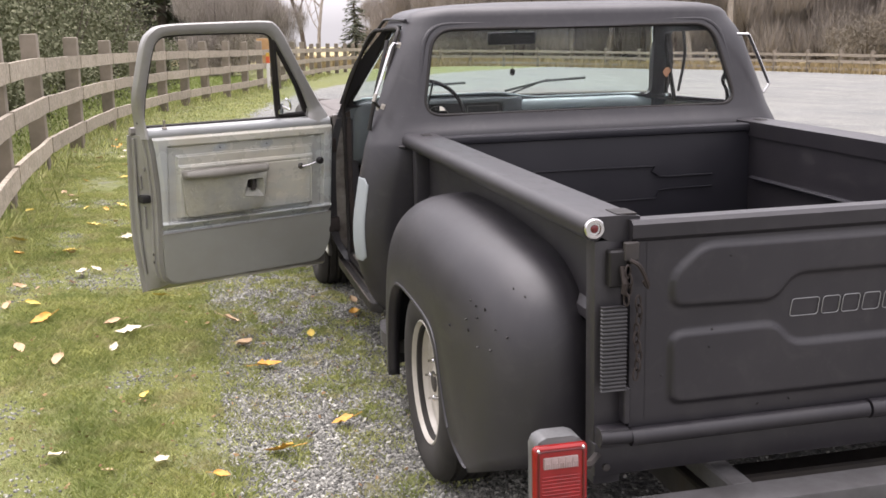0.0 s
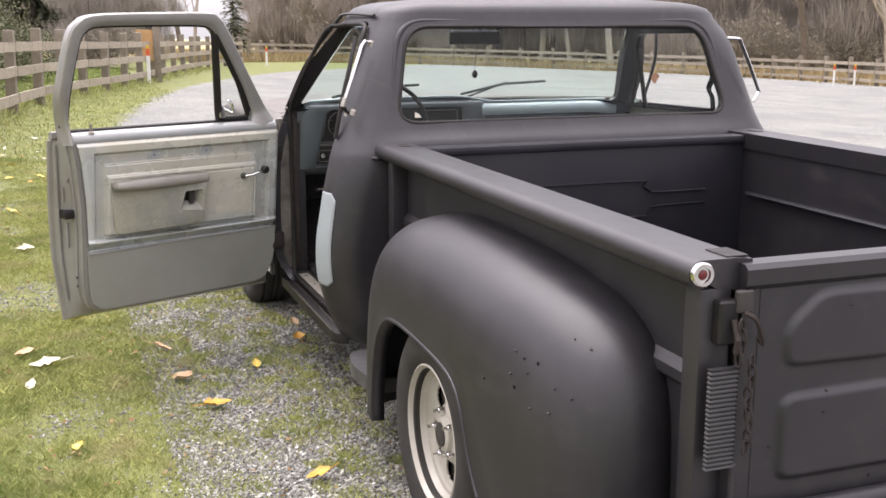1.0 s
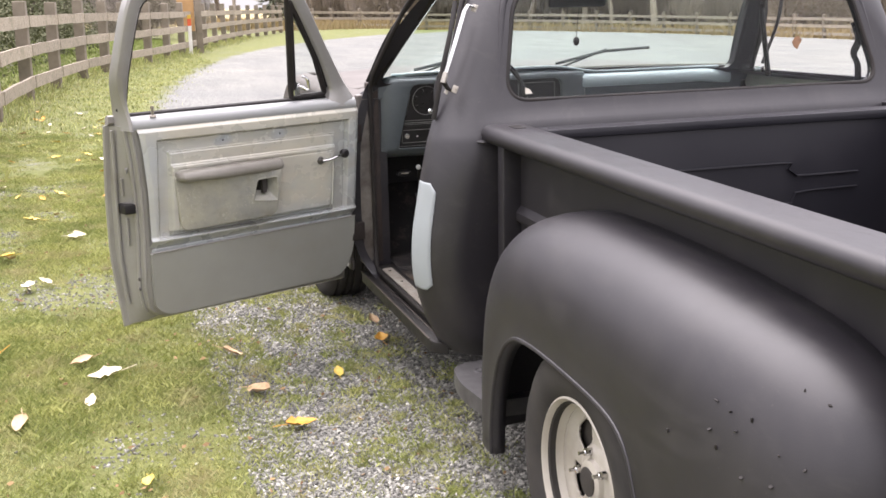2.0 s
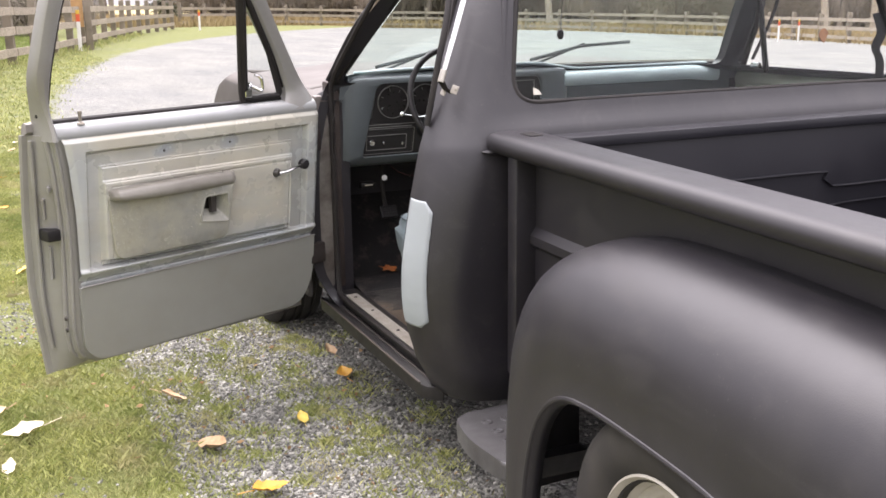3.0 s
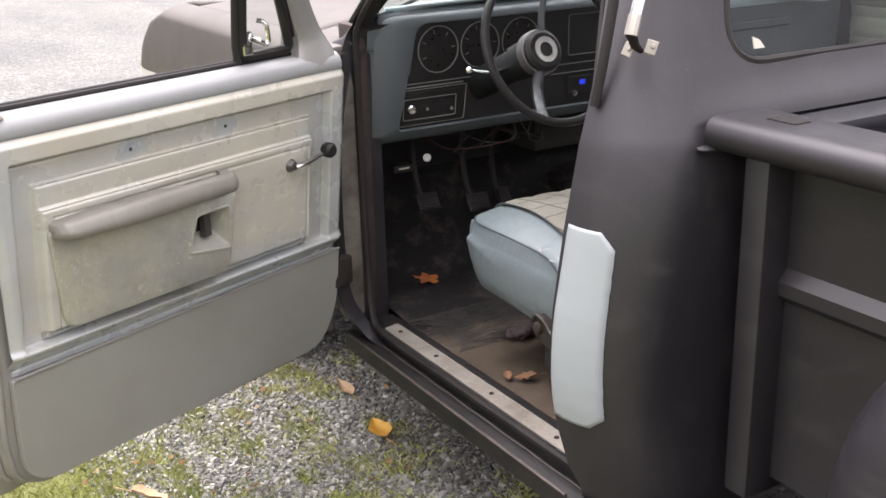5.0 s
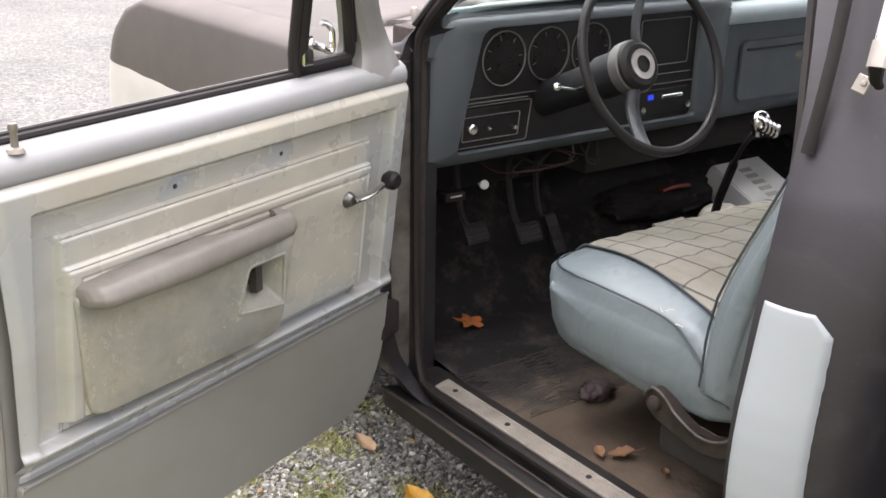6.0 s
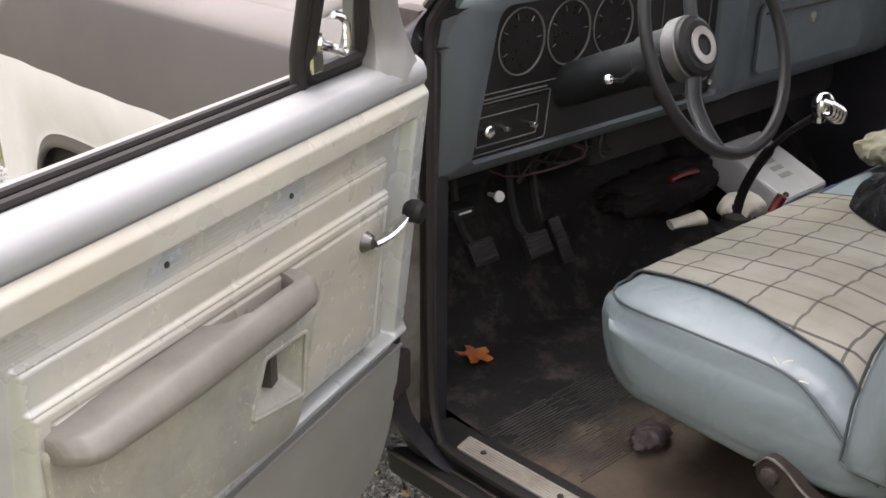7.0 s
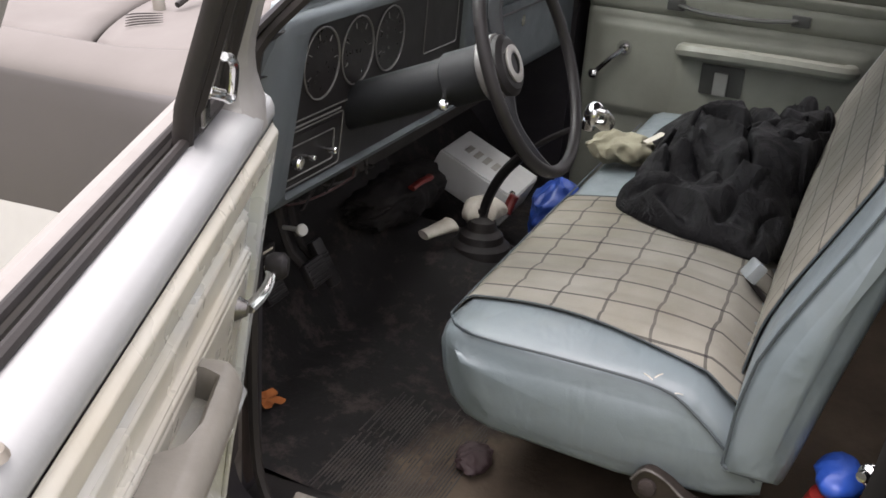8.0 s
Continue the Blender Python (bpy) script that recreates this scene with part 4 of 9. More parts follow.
spots = [(-5.2, 10.5, 1.0), (-5.0, 13.2, 1.0), (-5.4, 8.0, 1.0), (-4.9, 16.2, 1.05), (-4.7, 19.5, 1.0), (-4.1, 22.8, 1.0), (-6.5, 12.0, 1.25), (-6.3, 16.5, 1.3), (-6.0, 21.0, 1.2), (-3.4, 27.0, 1.0), (-2.6, 31.0, 0.9), (-5.6, 26.0, 1.3), (-5.8, 5.6, 1.0)]
plant(brambles, spots, 3)
hedges = [bush(6.5, 2.8, 4, HAZY_THICKET, "thicket_bush", "leafless grey-brown thicket, paled as by haze, at the edge of the woods", 11000, 1.0, 0.011, 4.5), bush(5.2, 3.0, 5, HAZY_THICKET, "thicket_bush", "leafless grey-brown thicket, paled as by haze, at the edge of the woods", 11000, 0.9, 0.012, 4.0), bush(2.6, 2.8, 6, HAZY_UNDERGROWTH, "hedge_bush", "low olive-brown undergrowth, paled as by haze, at the edge of the woods", 12000, 0.22, 0.05, 0.8)]
spots = []
for k in range(66):
    spots.append((*ray_spot(10.5 + 0.55 * k + r.uniform(-0.2, 0.2), r.uniform(84, 108)), r.uniform(0.8, 1.4) if k < 4 else r.uniform(1.0, 2.1)))
for k in range(26):
    spots.append((*ray_spot(-17 + 0.85 * k + r.uniform(-0.3, 0.3), r.uniform(46, 72)), r.uniform(0.55, 1.0)))
plant(hedges, spots, 4)


# ---- pickup truck: body ----
truck = empty("pickup_truck", "old charcoal primer stepside pickup truck with its driver's door open", "truck")

SIDE = [(0.26, 0.87), (0.30, 0.905), (0.38, 0.945), (0.45, 0.9645), (0.49, 0.9735), (0.52, 0.9785), (0.56, 0.9815), (0.60, 0.9815), (0.64, 0.9795), (0.68, 0.975), (0.81, 0.952), (0.95, 0.920), (1.03, 0.892), (1.11, 0.862), (1.34, 0.757), (1.43, 0.715)]
PLAIN = [(0.26, 2.02), (0.34, 1.990), (0.90, 1.990), (0.96, 2.004), (1.02, 2.034), (1.10, 2.070), (1.39, 2.165), (1.43, 2.185)]
BACK = [(0.26, 2.02), (0.34, 1.990), (0.93, 1.990), (0.955, 2.000), (0.972, 2.012), (0.985, 2.004), (1.00, 2.010), (1.04, 2.045), (1.10, 2.070), (1.39, 2.165), (1.43, 2.185)]
FRONT = [(0.26, 3.42), (0.972, 3.42), (0.992, 3.20), (1.02, 3.10), (1.05, 3.06), (1.43, 2.71)]


def flare(z):
    """How much wider the cab is at the windscreen than at the rear pillar."""
    return 0.034 * math.sin(math.pi * max(0.0, min(1.0, (z - 1.03) / 0.40)))


def drawn_in(x, y, z):
    """The passenger's side of the greenhouse narrows towards the windscreen."""
    if x <= 0 or z < 1.0:
        return 0.0
    if y < 2.62:
        fuller = 0.065 * max(0.0, min(1.0, (x - 0.60) / 0.12)) * max(0.0, min(1.0, (z - 1.06) / 0.28)) * min(1.0, (2.62 - y) / 0.35)
    else:
        fuller = 0.0
    return 0.10 * min(1.0, x / 0.6) * max(0.0, min(1.0, (y - 2.12) / 0.90)) * min(1.0, (z - 1.0) / 0.035) - fuller


def cab_ring(z, inset=0.0, shrink=0.0):
    s = table(SIDE, z) - inset - shrink
    swage, yb, yf = table(BACK, z) + inset + shrink, table(PLAIN, z) + inset + shrink, table(FRONT, z) - inset - shrink
    rb, rf = 0.13 - inset * 0.5 + shrink * 0.2, 0.10 if z < 0.988 else 0.05
    bulge = 0.0 if z < 0.983 else 0.20
    wide = flare(z)
    pts = []
    for k in range(15):
        x = lerp(-(s - rb), s - rb, k / 14)
        k2 = max(0.0, min(1.0, (s - rb - abs(x)) / 0.10))
        pts.append((x, lerp(yb, swage, k2) - 0.012 * (1 - (x / s) ** 2)))
    for k in range(1, 8):
        a = math.pi / 2 * k / 8
        pts.append((s - rb + rb * math.sin(a), yb + rb - rb * math.cos(a) - 0.002))
    step = z < 0.988
    for k in range(9):
        if step:
            pts.append((s, lerp(yb + rb, 3.05, k / 6)) if k < 7 else (0.84 - inset, 3.062 if k == 7 else yf - rf))
        else:
            pts.append((s + wide * (k / 8) ** 1.5, lerp(yb + rb, yf - rf, k / 8)))
    sf = 0.84 - inset if step else s + wide
    for k in range(1, 5):
        a = math.pi / 2 * k / 5
        pts.append((sf - rf + rf * math.cos(a), yf - rf + rf * math.sin(a)))
    for k in range(15):
        x = lerp(sf - rf, -(sf - rf), k / 14)
        pts.append((x, yf + bulge * (1 - (x / (sf - rf)) ** 2)))
    for k in range(1, 5):
        a = math.pi / 2 * (1 - k / 5)
        pts.append((-(sf - rf) - rf * math.cos(a), yf - rf + rf * math.sin(a)))
    for k in range(8, -1, -1):
        if step:
            pts.append((-s, lerp(yb + rb, 3.05, k / 6)) if k < 7 else (-0.84 + inset, 3.062 if k == 7 else yf - rf))
        else:
            pts.append((-s - wide * (k / 8) ** 1.5, lerp(yb + rb, yf - rf, k / 8)))
    for k in range(1, 8):
        a = math.pi / 2 * (1 - k / 8)
        pts.append((-(s - rb) - rb * math.sin(a), yb + rb - rb * math.cos(a) - 0.002))
    return [(x - drawn_in(x, y, z), y, z) for x, y in pts]


def cab_hull(inset, low, high, roof):
    zs = [low, 0.30, 0.34, 0.38, 0.45, 0.49, 0.52, 0.56, 0.60, 0.64, 0.68, 0.76, 0.81, 0.88, 0.93, 0.945, 0.955, 0.965, 0.972, 0.98, 0.985, 0.992, 1.0, 1.01, 1.02, 1.035, 1.05, 1.08, 1.11, 1.17, 1.23, 1.29, 1.34, 1.39, high]
    bm = bmesh.new()
    rows = [cab_ring(z, inset) for z in zs if low <= z <= high]
    for dz, k in roof:
        rows.append([(x * k, 2.50 + (y - 2.50) * k, high + dz) for x, y, _ in cab_ring(1.43, inset)])
    vs = loft(bm, rows, around=True)
    cap(bm, vs[0][::-1])
    cap(bm, vs[-1])
    return bm


outer = cab_hull(0.0, 0.26, 1.43, [(0.022, 0.985), (0.042, 0.955), (0.056, 0.90), (0.066, 0.82), (0.076, 0.65), (0.082, 0.42), (0.084, 0.15)])
inner = cab_hull(0.034, 0.285, 1.40, [(0.03, 0.96), (0.05, 0.88), (0.062, 0.6), (0.066, 0.2)])


def yz(x0):
    return lambda a, b, d: (x0 + d, a, b)


def xz(y0):
    return lambda a, b, d: (a, y0 + d, b)


WINDOW = rounded([(-0.692, 1.064), (0.692, 1.064), (0.620, 1.404), (-0.620, 1.404)], [0.08, 0.08, 0.09, 0.09], 7)
cut_back = bmesh.new()
prism(cut_back, WINDOW, xz(1.9), 0.0, 0.45)
cut_front = bmesh.new()
prism(cut_front, rounded([(-0.845, 1.045), (0.735, 1.045), (0.600, 1.412), (-0.670, 1.412)], 0.05, 5), xz(2.70), 0.0, 0.9)
DOOR_HOLE = rounded([(2.132, 0.284), (3.035, 0.284), (3.048, 1.035), (2.705, 1.415), (2.285, 1.425), (2.150, 1.04)], [0.05, 0.11, 0.02, 0.06, 0.07, 0.1], 6)
cut_left = bmesh.new()
prism(cut_left, DOOR_HOLE, yz(-1.3), 0.0, 0.80)
cut_right = bmesh.new()
prism(cut_right, rounded([(2.235, 1.055), (2.98, 1.045), (2.735, 1.365), (2.315, 1.372)], [0.06, 0.04, 0.05, 0.06], 5), yz(0.5), 0.0, 0.8)
bm = carve(outer, [inner, cut_back, cut_front, cut_left, cut_right])
cab = part("cab", bm, PRIMER, truck, "dark charcoal primer cab with rounded corners", 28)

# pale filler patch on the rear pillar, following the cab's side
bm = bmesh.new()
rows = []
for i in range(53):
    z = lerp(0.487, 0.825, i / 52)
    chamfer = 0.9 * max(0.0, z - 0.800) + 1.1 * max(0.0, 0.508 - z)
    ragged = 0.0009 * noise.noise(Vector((z * 60, 1.0, 2.0))) + 0.001 * noise.noise(Vector((z * 190, 5.0, 2.0)))
    y0, y1 = 2.131, 2.034 + 0.007 * (i / 52) ** 2 + chamfer + ragged
    rows.append([])
    for j in range(9):
        y = lerp(y0, y1, j / 8)
        s, yb = table(SIDE, z), table(PLAIN, z)
        x = s if y > yb + 0.13 else s - 0.13 + 0.13 * math.sqrt(max(0, 1 - ((yb + 0.13 - y) / 0.13) ** 2))
        rows[-1].append((-x - 0.0028, y, z))
loft(bm, rows)
patch = part("filler_patch", bm, WHITE_PATCH, truck, "pale bare filler patch on the cab pillar")
patch.data.polygons.foreach_set("use_smooth", [True] * len(patch.data.polygons))
md = patch.modifiers.new("thick", "SOLIDIFY")
md.thickness, md.offset = 0.0016, 0.0

# little shelf pressed into the cab corner at rail height
bm = bmesh.new()
tube(bm, curve([(-0.808, 1.997, 0.954), (-0.79, 1.991, 0.953), (-0.77, 1.988, 0.953), (-0.745, 1.987, 0.953)], 12), [0.004, 0.007, 0.009, 0.010, 0.011, 0.011, 0.011, 0.010, 0.009, 0.008, 0.006, 0.004], 8, flat=0.6)
part("corner_ledge", bm, PRIMER, truck)

# gutters over the doors and round the roof
for sx in (-1, 1):
    bm = bmesh.new()
    tube(bm, curve([(sx * 0.712, 2.27, 1.444), (sx * 0.718, 2.30, 1.446), (sx * 0.722, 2.45, 1.450), (sx * 0.722, 2.66, 1.448), (sx * 0.738, 2.70, 1.425), (sx * 0.834, 2.86, 1.25), (sx * 0.885, 3.03, 1.06)], 34), 0.008, 6, flat=0.8)
    part("drip_rail", bm, PRIMER, truck)

# rear window: gasket and glass lie in the leaning back of the cab
def back_y(z, x):
    return table(BACK, z) - 0.012 * (1 - (x / 0.8) ** 2)


bm = bmesh.new()
tube(bm, [(a, back_y(b, a) + 0.004, b) for a, b in WINDOW], 0.008, 8, closed=True)
gasket = part("rear_window_seal", bm, RUBBER, truck, "black rubber window seal")
bm = bmesh.new()
ring = [bm.verts.new((a * 0.995, back_y(b, a) + 0.012, lerp(1.23, b, 0.99))) for a, b in WINDOW]
ring2 = [bm.verts.new(v.co + Vector((0, 0.004, 0))) for v in ring]
bm.faces.new(ring)
bm.faces.new(ring2[::-1])
for i in range(len(ring)):
    bm.faces.new((ring[i], ring[i - 1], ring2[i - 1], ring2[i]))
pane = part("rear_window_glass", bm, GLASS, truck, "clear cab rear window glass")
pane.visible_shadow = False
# pressed rim round the rear window
bm = bmesh.new()
OUT = rounded([(-0.724, 1.040), (0.724, 1.040), (0.648, 1.424), (-0.648, 1.424)], [0.09, 0.09, 0.1, 0.1], 7)
tube(bm, [(a, back_y(b, a) + 0.009, b) for a, b in OUT], 0.010, 10, closed=True)
part("window_rim", bm, PRIMER, truck)

# windscreen, following the curved front
def screen(u, v, out=0.0):
    z = lerp(1.05, 1.415, v)
    s = 0.855 - 0.475 * (z - 1.05)
    x = lerp(-s, s - 0.085, u)
    return Vector((x, table(FRONT, z) - 0.018 + out + 0.20 * max(0.0, 1 - (x / (table(SIDE, z) + flare(z) - 0.05 - (0.095 if x > 0 else 0.0))) ** 2), z))


bm = bmesh.new()
loft(bm, [[screen(i / 60, j / 24) for i in range(61)] for j in range(25)])
pane = part("windscreen", bm, TINT, truck, "green-tinted windscreen glass with a blue band along its top", 80)
md = pane.modifiers.new("thick", "SOLIDIFY")
md.thickness = 0.004
pane.visible_shadow = False
bm = bmesh.new()
tube(bm, [screen(i / 20, 0.0) for i in range(21)] + [screen(1, j / 8) for j in range(1, 9)] + [screen(1 - i / 20, 1.0) for i in range(1, 21)] + [screen(0, 1 - j / 8) for j in range(1, 8)], 0.010, 8, closed=True)
part("windscreen_seal", bm, RUBBER, truck, "black rubber windscreen seal")

# wipers resting on the screen
for x0, x1, z0 in ((-0.62, -0.20, 1.095), (0.02, 0.46, 1.10)):
    w = bmesh.new()
    a, b = Vector((x0, 3.285, 1.075)), Vector((x1, 3.27, z0 + 0.03))
    tube(w, [a, a.lerp(b, 0.5) + Vector((0, 0, 0.018)), b], 0.007, 6)
    tube(w, [a + Vector((-0.05, 0.02, -0.045)), a.lerp(b, 0.55) + Vector((0, 0.012, 0.024))], 0.005, 6)
    part("wiper", w, RUBBER, truck, "black wiper arm and blade")

# ---- bonnet, cowl and front wings ----
def hood_rear(x):
    """The bonnet's rear edge bows forward towards its middle."""
    return 3.300 + 0.15 * (1 - math.exp(-max(0.0, 0.893 - abs(x)) / 0.25))


def hood_top(x, y):
    u = abs(x) / 0.893
    nose = max(0.0, (y - 4.05) / 0.45)
    return 1.036 - 0.034 * u ** 2.6 - 0.10 * nose ** 2.2 + 0.010 * math.exp(-((u - 0.55) / 0.05) ** 2)


bm = bmesh.new()
xs = [lerp(-0.889, 0.889, j / 40) for j in range(41)]
rows = [[(x, lerp(hood_rear(x), 4.52, i / 24), hood_top(x, lerp(hood_rear(x), 4.52, i / 24))) for x in xs] for i in range(25)]
loft(bm, rows)
hood = part("bonnet", bm, HOOD_GREY, truck, "matt warm-grey primer bonnet")
md = hood.modifiers.new("thick", "SOLIDIFY")
md.thickness, md.offset = 0.02, -1
bm = bmesh.new()
rows = []
for i in range(9):
    row = []
    for j in range(41):
        x = lerp(-0.885, 0.885, j / 40)
        back = 3.048 + 0.195 * max(0.0, 1 - (x / 0.868) ** 2)
        y = lerp(back, hood_rear(x) - 0.012, i / 8)
        rise = 0.016 + 0.034 * (1 - (abs(x) / 0.885) ** 10)
        row.append((x, y, 1.036 - 0.036 * (abs(x) / 0.893) ** 2.6 + rise * (1 - i / 8) ** 2.2 * (abs(x) / 0.893) ** 2))
    rows.append(row)
loft(bm, rows)
cowl = part("cowl", bm, HOOD_GREY, truck, "grey cowl panel with air slots")
md = cowl.modifiers.new("thick", "SOLIDIFY")
md.thickness, md.offset = 0.012, -1
for sx in (-1, 1):
    for k in range(5):
        bm = bmesh.new()
        pts = []
        for j in range(9):
            x, y = 0.790 - 0.0125 * k - 0.040 * j / 8, 3.312 + 0.0095 * k - 0.040 * j / 8 + 0.010 * math.sin(math.pi * j / 8)
            pts.append((sx * x, y, 1.0395 + 0.010 * ((3.33 - y) / 0.1) ** 2 - 0.036 * (x / 0.893) ** 2.6))
        tube(bm, pts, [0.0004, 0.0010, 0.0013, 0.0013, 0.0013, 0.0013, 0.0013, 0.0010, 0.0004], 6)
        part("vent_slot", bm, DARK_STEEL, cowl)
    bm = bmesh.new()
    lathe(bm, [(0.0, -0.01), (0.010, -0.01), (0.010, 0.014), (0.007, 0.019), (0.0, 0.021)], axis((sx * 0.672, 3.338, 1.026), (0.1 * sx, 0.1, 1)), 16)
    part("wiper_spindle", bm, STEEL_DULL, cowl, "pale wiper spindle cap")


def wing(sx):
    """A front wing: narrow top beside the bonnet, flat side with a square-shouldered wheel arch, raked nose."""
    NOSE = [(0.25, 4.600), (0.50, 4.600), (0.69, 4.585), (0.786, 4.548), (0.865, 4.500), (0.94, 4.390), (0.979, 4.22), (1.02, 4.16)]

    def arch(y):
        d = abs(y - 3.915) / 0.42
        return 0.255 + 0.352 * (1 - d ** 5) ** 0.2 if d < 1 else 0.0

    def prof(y, q):
        # q runs from the bonnet gap over the shoulder and down the side
        inx = 0.900 - 0.105 * (1 - max(0.0, min(1.0, (y - 3.10) / 0.14)) ** 0.6)
        bottom = max(0.30, arch(y))
        if q < 0.45:
            a = q / 0.45 * math.pi / 2
            x = inx + (0.962 - inx) * math.sin(a) ** 1.3
            z = 1.000 - 0.034 * (1 - math.cos(a))
        else:
            k = (q - 0.45) / 0.55
            line = max(0.786 + 0.002 * math.sin(y * 6.0) + 0.0012 * math.sin(y * 31), bottom + 0.055)
            edge = bottom + 0.034 if arch(y) > 0.30 else bottom + 0.02
            z = lerp(0.966, line, k / 0.4) if k < 0.4 else (lerp(line, edge, (k - 0.4) / 0.5) if k < 0.9 else lerp(edge, bottom, (k - 0.9) / 0.1))
            x = 0.962 + 0.018 * math.sin(math.pi * min(1, k * 1.1)) - 0.012 * k + (0.006 * (k - 0.9) / 0.1 if k > 0.9 else 0.0)
        run = (y - 3.075) / 1.525
        y = y if run < 0.55 else lerp(y, 3.075 + run * (table(NOSE, z) - 3.075), (run - 0.55) / 0.45)
        return (sx * (x - 0.05 * max(0.0, (run - 0.90) / 0.1) ** 2), y, z)
    ys = [3.075 + 1.525 * i / 90 for i in range(91)]
    qs = [0.45 * k / 9 for k in range(10)] + [0.45 + 0.22 * k / 6 for k in range(1, 7)] + [0.67 + 0.275 * k / 8 for k in range(1, 9)] + [0.945 + 0.055 * k / 3 for k in range(1, 4)]
    bm = bmesh.new()
    rows = [[prof(y, q) for q in qs] for y in ys]
    rows.append([(p[0] * 0.86, p[1] + 0.015, p[2] * 0.99) for p in rows[-1]])
    loft(bm, rows)
    w = part("front_wing", bm, FENDER_GREY, truck, "front wing in grey primer over old white paint")
    w.data.materials.append(WHITE_PAINT)
    w.data.materials.append(HOOD_GREY)
    for i, p in enumerate(w.data.polygons):
        j = i % (len(qs) - 1)
        low = arch(ys[min(i // (len(qs) - 1), 90)]) > 0.30
        p.material_index = 2 if j < 8 else (0 if j < 15 or (j >= 23 and low) or i // (len(qs) - 1) < 3 else 1)
    md = w.modifiers.new("thick", "SOLIDIFY")
    md.thickness, md.offset = 0.014, -1 * sx
    b = bmesh.new()
    rbox(b, *sorted((sx * 0.93, sx * 0.962)), 4.40, 4.50, 0.455, 0.495, 0.006, 2)
    part("marker_lamp", b, MARK_RED, w, "amber side marker lamp")
    b = bmesh.new()
    rbox(b, *sorted((sx * 0.70, sx * 0.93)), 3.46, 4.36, 0.50, 0.62, 0.03, 2)
    part("wheel_housing", b, CARPET, w, "black inner wheel housing")
    return w


wing(-1)
wing(1)
bm = bmesh.new()
rbox(bm, -0.86, 0.86, 4.46, 4.56, 0.42, 0.90, 0.02, 2)
part("grille_panel", bm, DARK_STEEL, truck)
bm = bmesh.new()
rbox(bm, -0.93, 0.93, 4.66, 4.78, 0.42, 0.56, 0.03, 3)
part("front_bumper", bm, CHROME, truck)
bm = bmesh.new()
rbox(bm, -0.70, 0.70, 3.43, 4.54, 0.35, 0.93, 0.05, 2)
part("engine_bay_liner", bm, DARK_STEEL, truck)

# ---- load bed ----
def bed_side(sx):
    """Inner and outer skins, pressed rib, rolled top rail."""
    bm = bmesh.new()
    prof = [(0.712, 0.40), (0.712, 0.715), (0.728, 0.73), (0.728, 0.752), (0.712, 0.772), (0.712, 0.955), (0.690, 0.962), (0.672, 0.955), (0.672, 0.41)]
    loft(bm, [[(sx * x, y, z) for x, z in prof] for y in (0.02, 0.5, 1.0, 1.5, 1.935)], around=True)
    vs = [v for v in bm.verts]
    for y in (0.02, 1.935):
        cap(bm, [v for v in vs if abs(v.co.y - y) < 1e-5])
    side = part("bed_side", bm, PRIMER, truck, "charcoal bed side with a pressed rib")
    bm = bmesh.new()
    flat = [(0.660, 1.000), (0.700, 1.004), (0.745, 1.004)]
    for k in range(13):
        a = math.pi / 2 - math.pi * 1.25 * k / 12
        flat.append((0.770 + 0.026 * math.cos(a), 0.977 + 0.027 * math.sin(a)))
    flat += [(0.735, 0.948), (0.664, 0.940)]
    vs = loft(bm, [[(sx * x, y, z) for x, z in flat] for y in [-0.005 + 2.0 * i / 12 for i in range(13)]], around=True)
    cap(bm, vs[0][::-1])
    cap(bm, vs[-1])
    part("bed_rail", bm, PRIMER, side, "rounded top rail")
    bm = bmesh.new()
    lathe(bm, [(0.0, -0.008), (0.0235, -0.008), (0.0235, 0.008), (0.021, 0.0105), (0.0145, 0.010), (0.013, 0.006), (0.0, 0.006)], axis((sx * 0.771, -0.006, 0.979), (0, -1, 0)), 28)
    bez = part("lamp_bezel", bm, CHROME, side, "chrome ring at the rail's end")
    bm = bmesh.new()
    lathe(bm, [(0.0, 0.0), (0.0095, 0.0), (0.0075, 0.002), (0.004, 0.003), (0.0, 0.003)], axis((sx * 0.771, -0.0125, 0.979), (0, -1, 0)), 20)
    part("lamp_lens", bm, DIM_RED, bez, "small red marker lens")
    for y0, y1 in ((1.885, 1.935), (-0.005, 0.05)):
        bm = bmesh.new()
        rbox(bm, *sorted((sx * 0.70, sx * 0.768)), y0, y1, 0.372, 0.95, 0.008, 2)
        part("corner_post", bm, PRIMER, side)
    for y in (0.045, 1.90):
        bm = bmesh.new()
        rbox(bm, *sorted((sx * (0.664 if y < 1 else 0.70), sx * (0.712 if y < 1 else 0.735))), y - (0.042 if y < 1 else 0.028), y + 0.028, 1.0020 if y < 1 else 1.0030, 1.0065, 0.001, 1)
        part("stake_pocket", bm, RUBBER, side)
    return side


bed_side(-1)
bed_side(1)
bm = bmesh.new()
rbox(bm, -0.672, 0.672, 1.90, 1.935, 0.41, 0.962, 0.006, 2)
rbox(bm, -0.70, 0.70, 1.885, 1.965, 0.962, 0.992, 0.01, 2)
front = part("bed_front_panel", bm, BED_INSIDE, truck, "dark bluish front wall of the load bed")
def bar(parent, mat, pts, r=0.007, name="pressed_rib", flat=0.6, n=24):
    b = bmesh.new()
    tube(b, curve(pts, n) if len(pts) > 2 else pts, r, 8, flat=flat)
    return part(name, b, mat, parent)


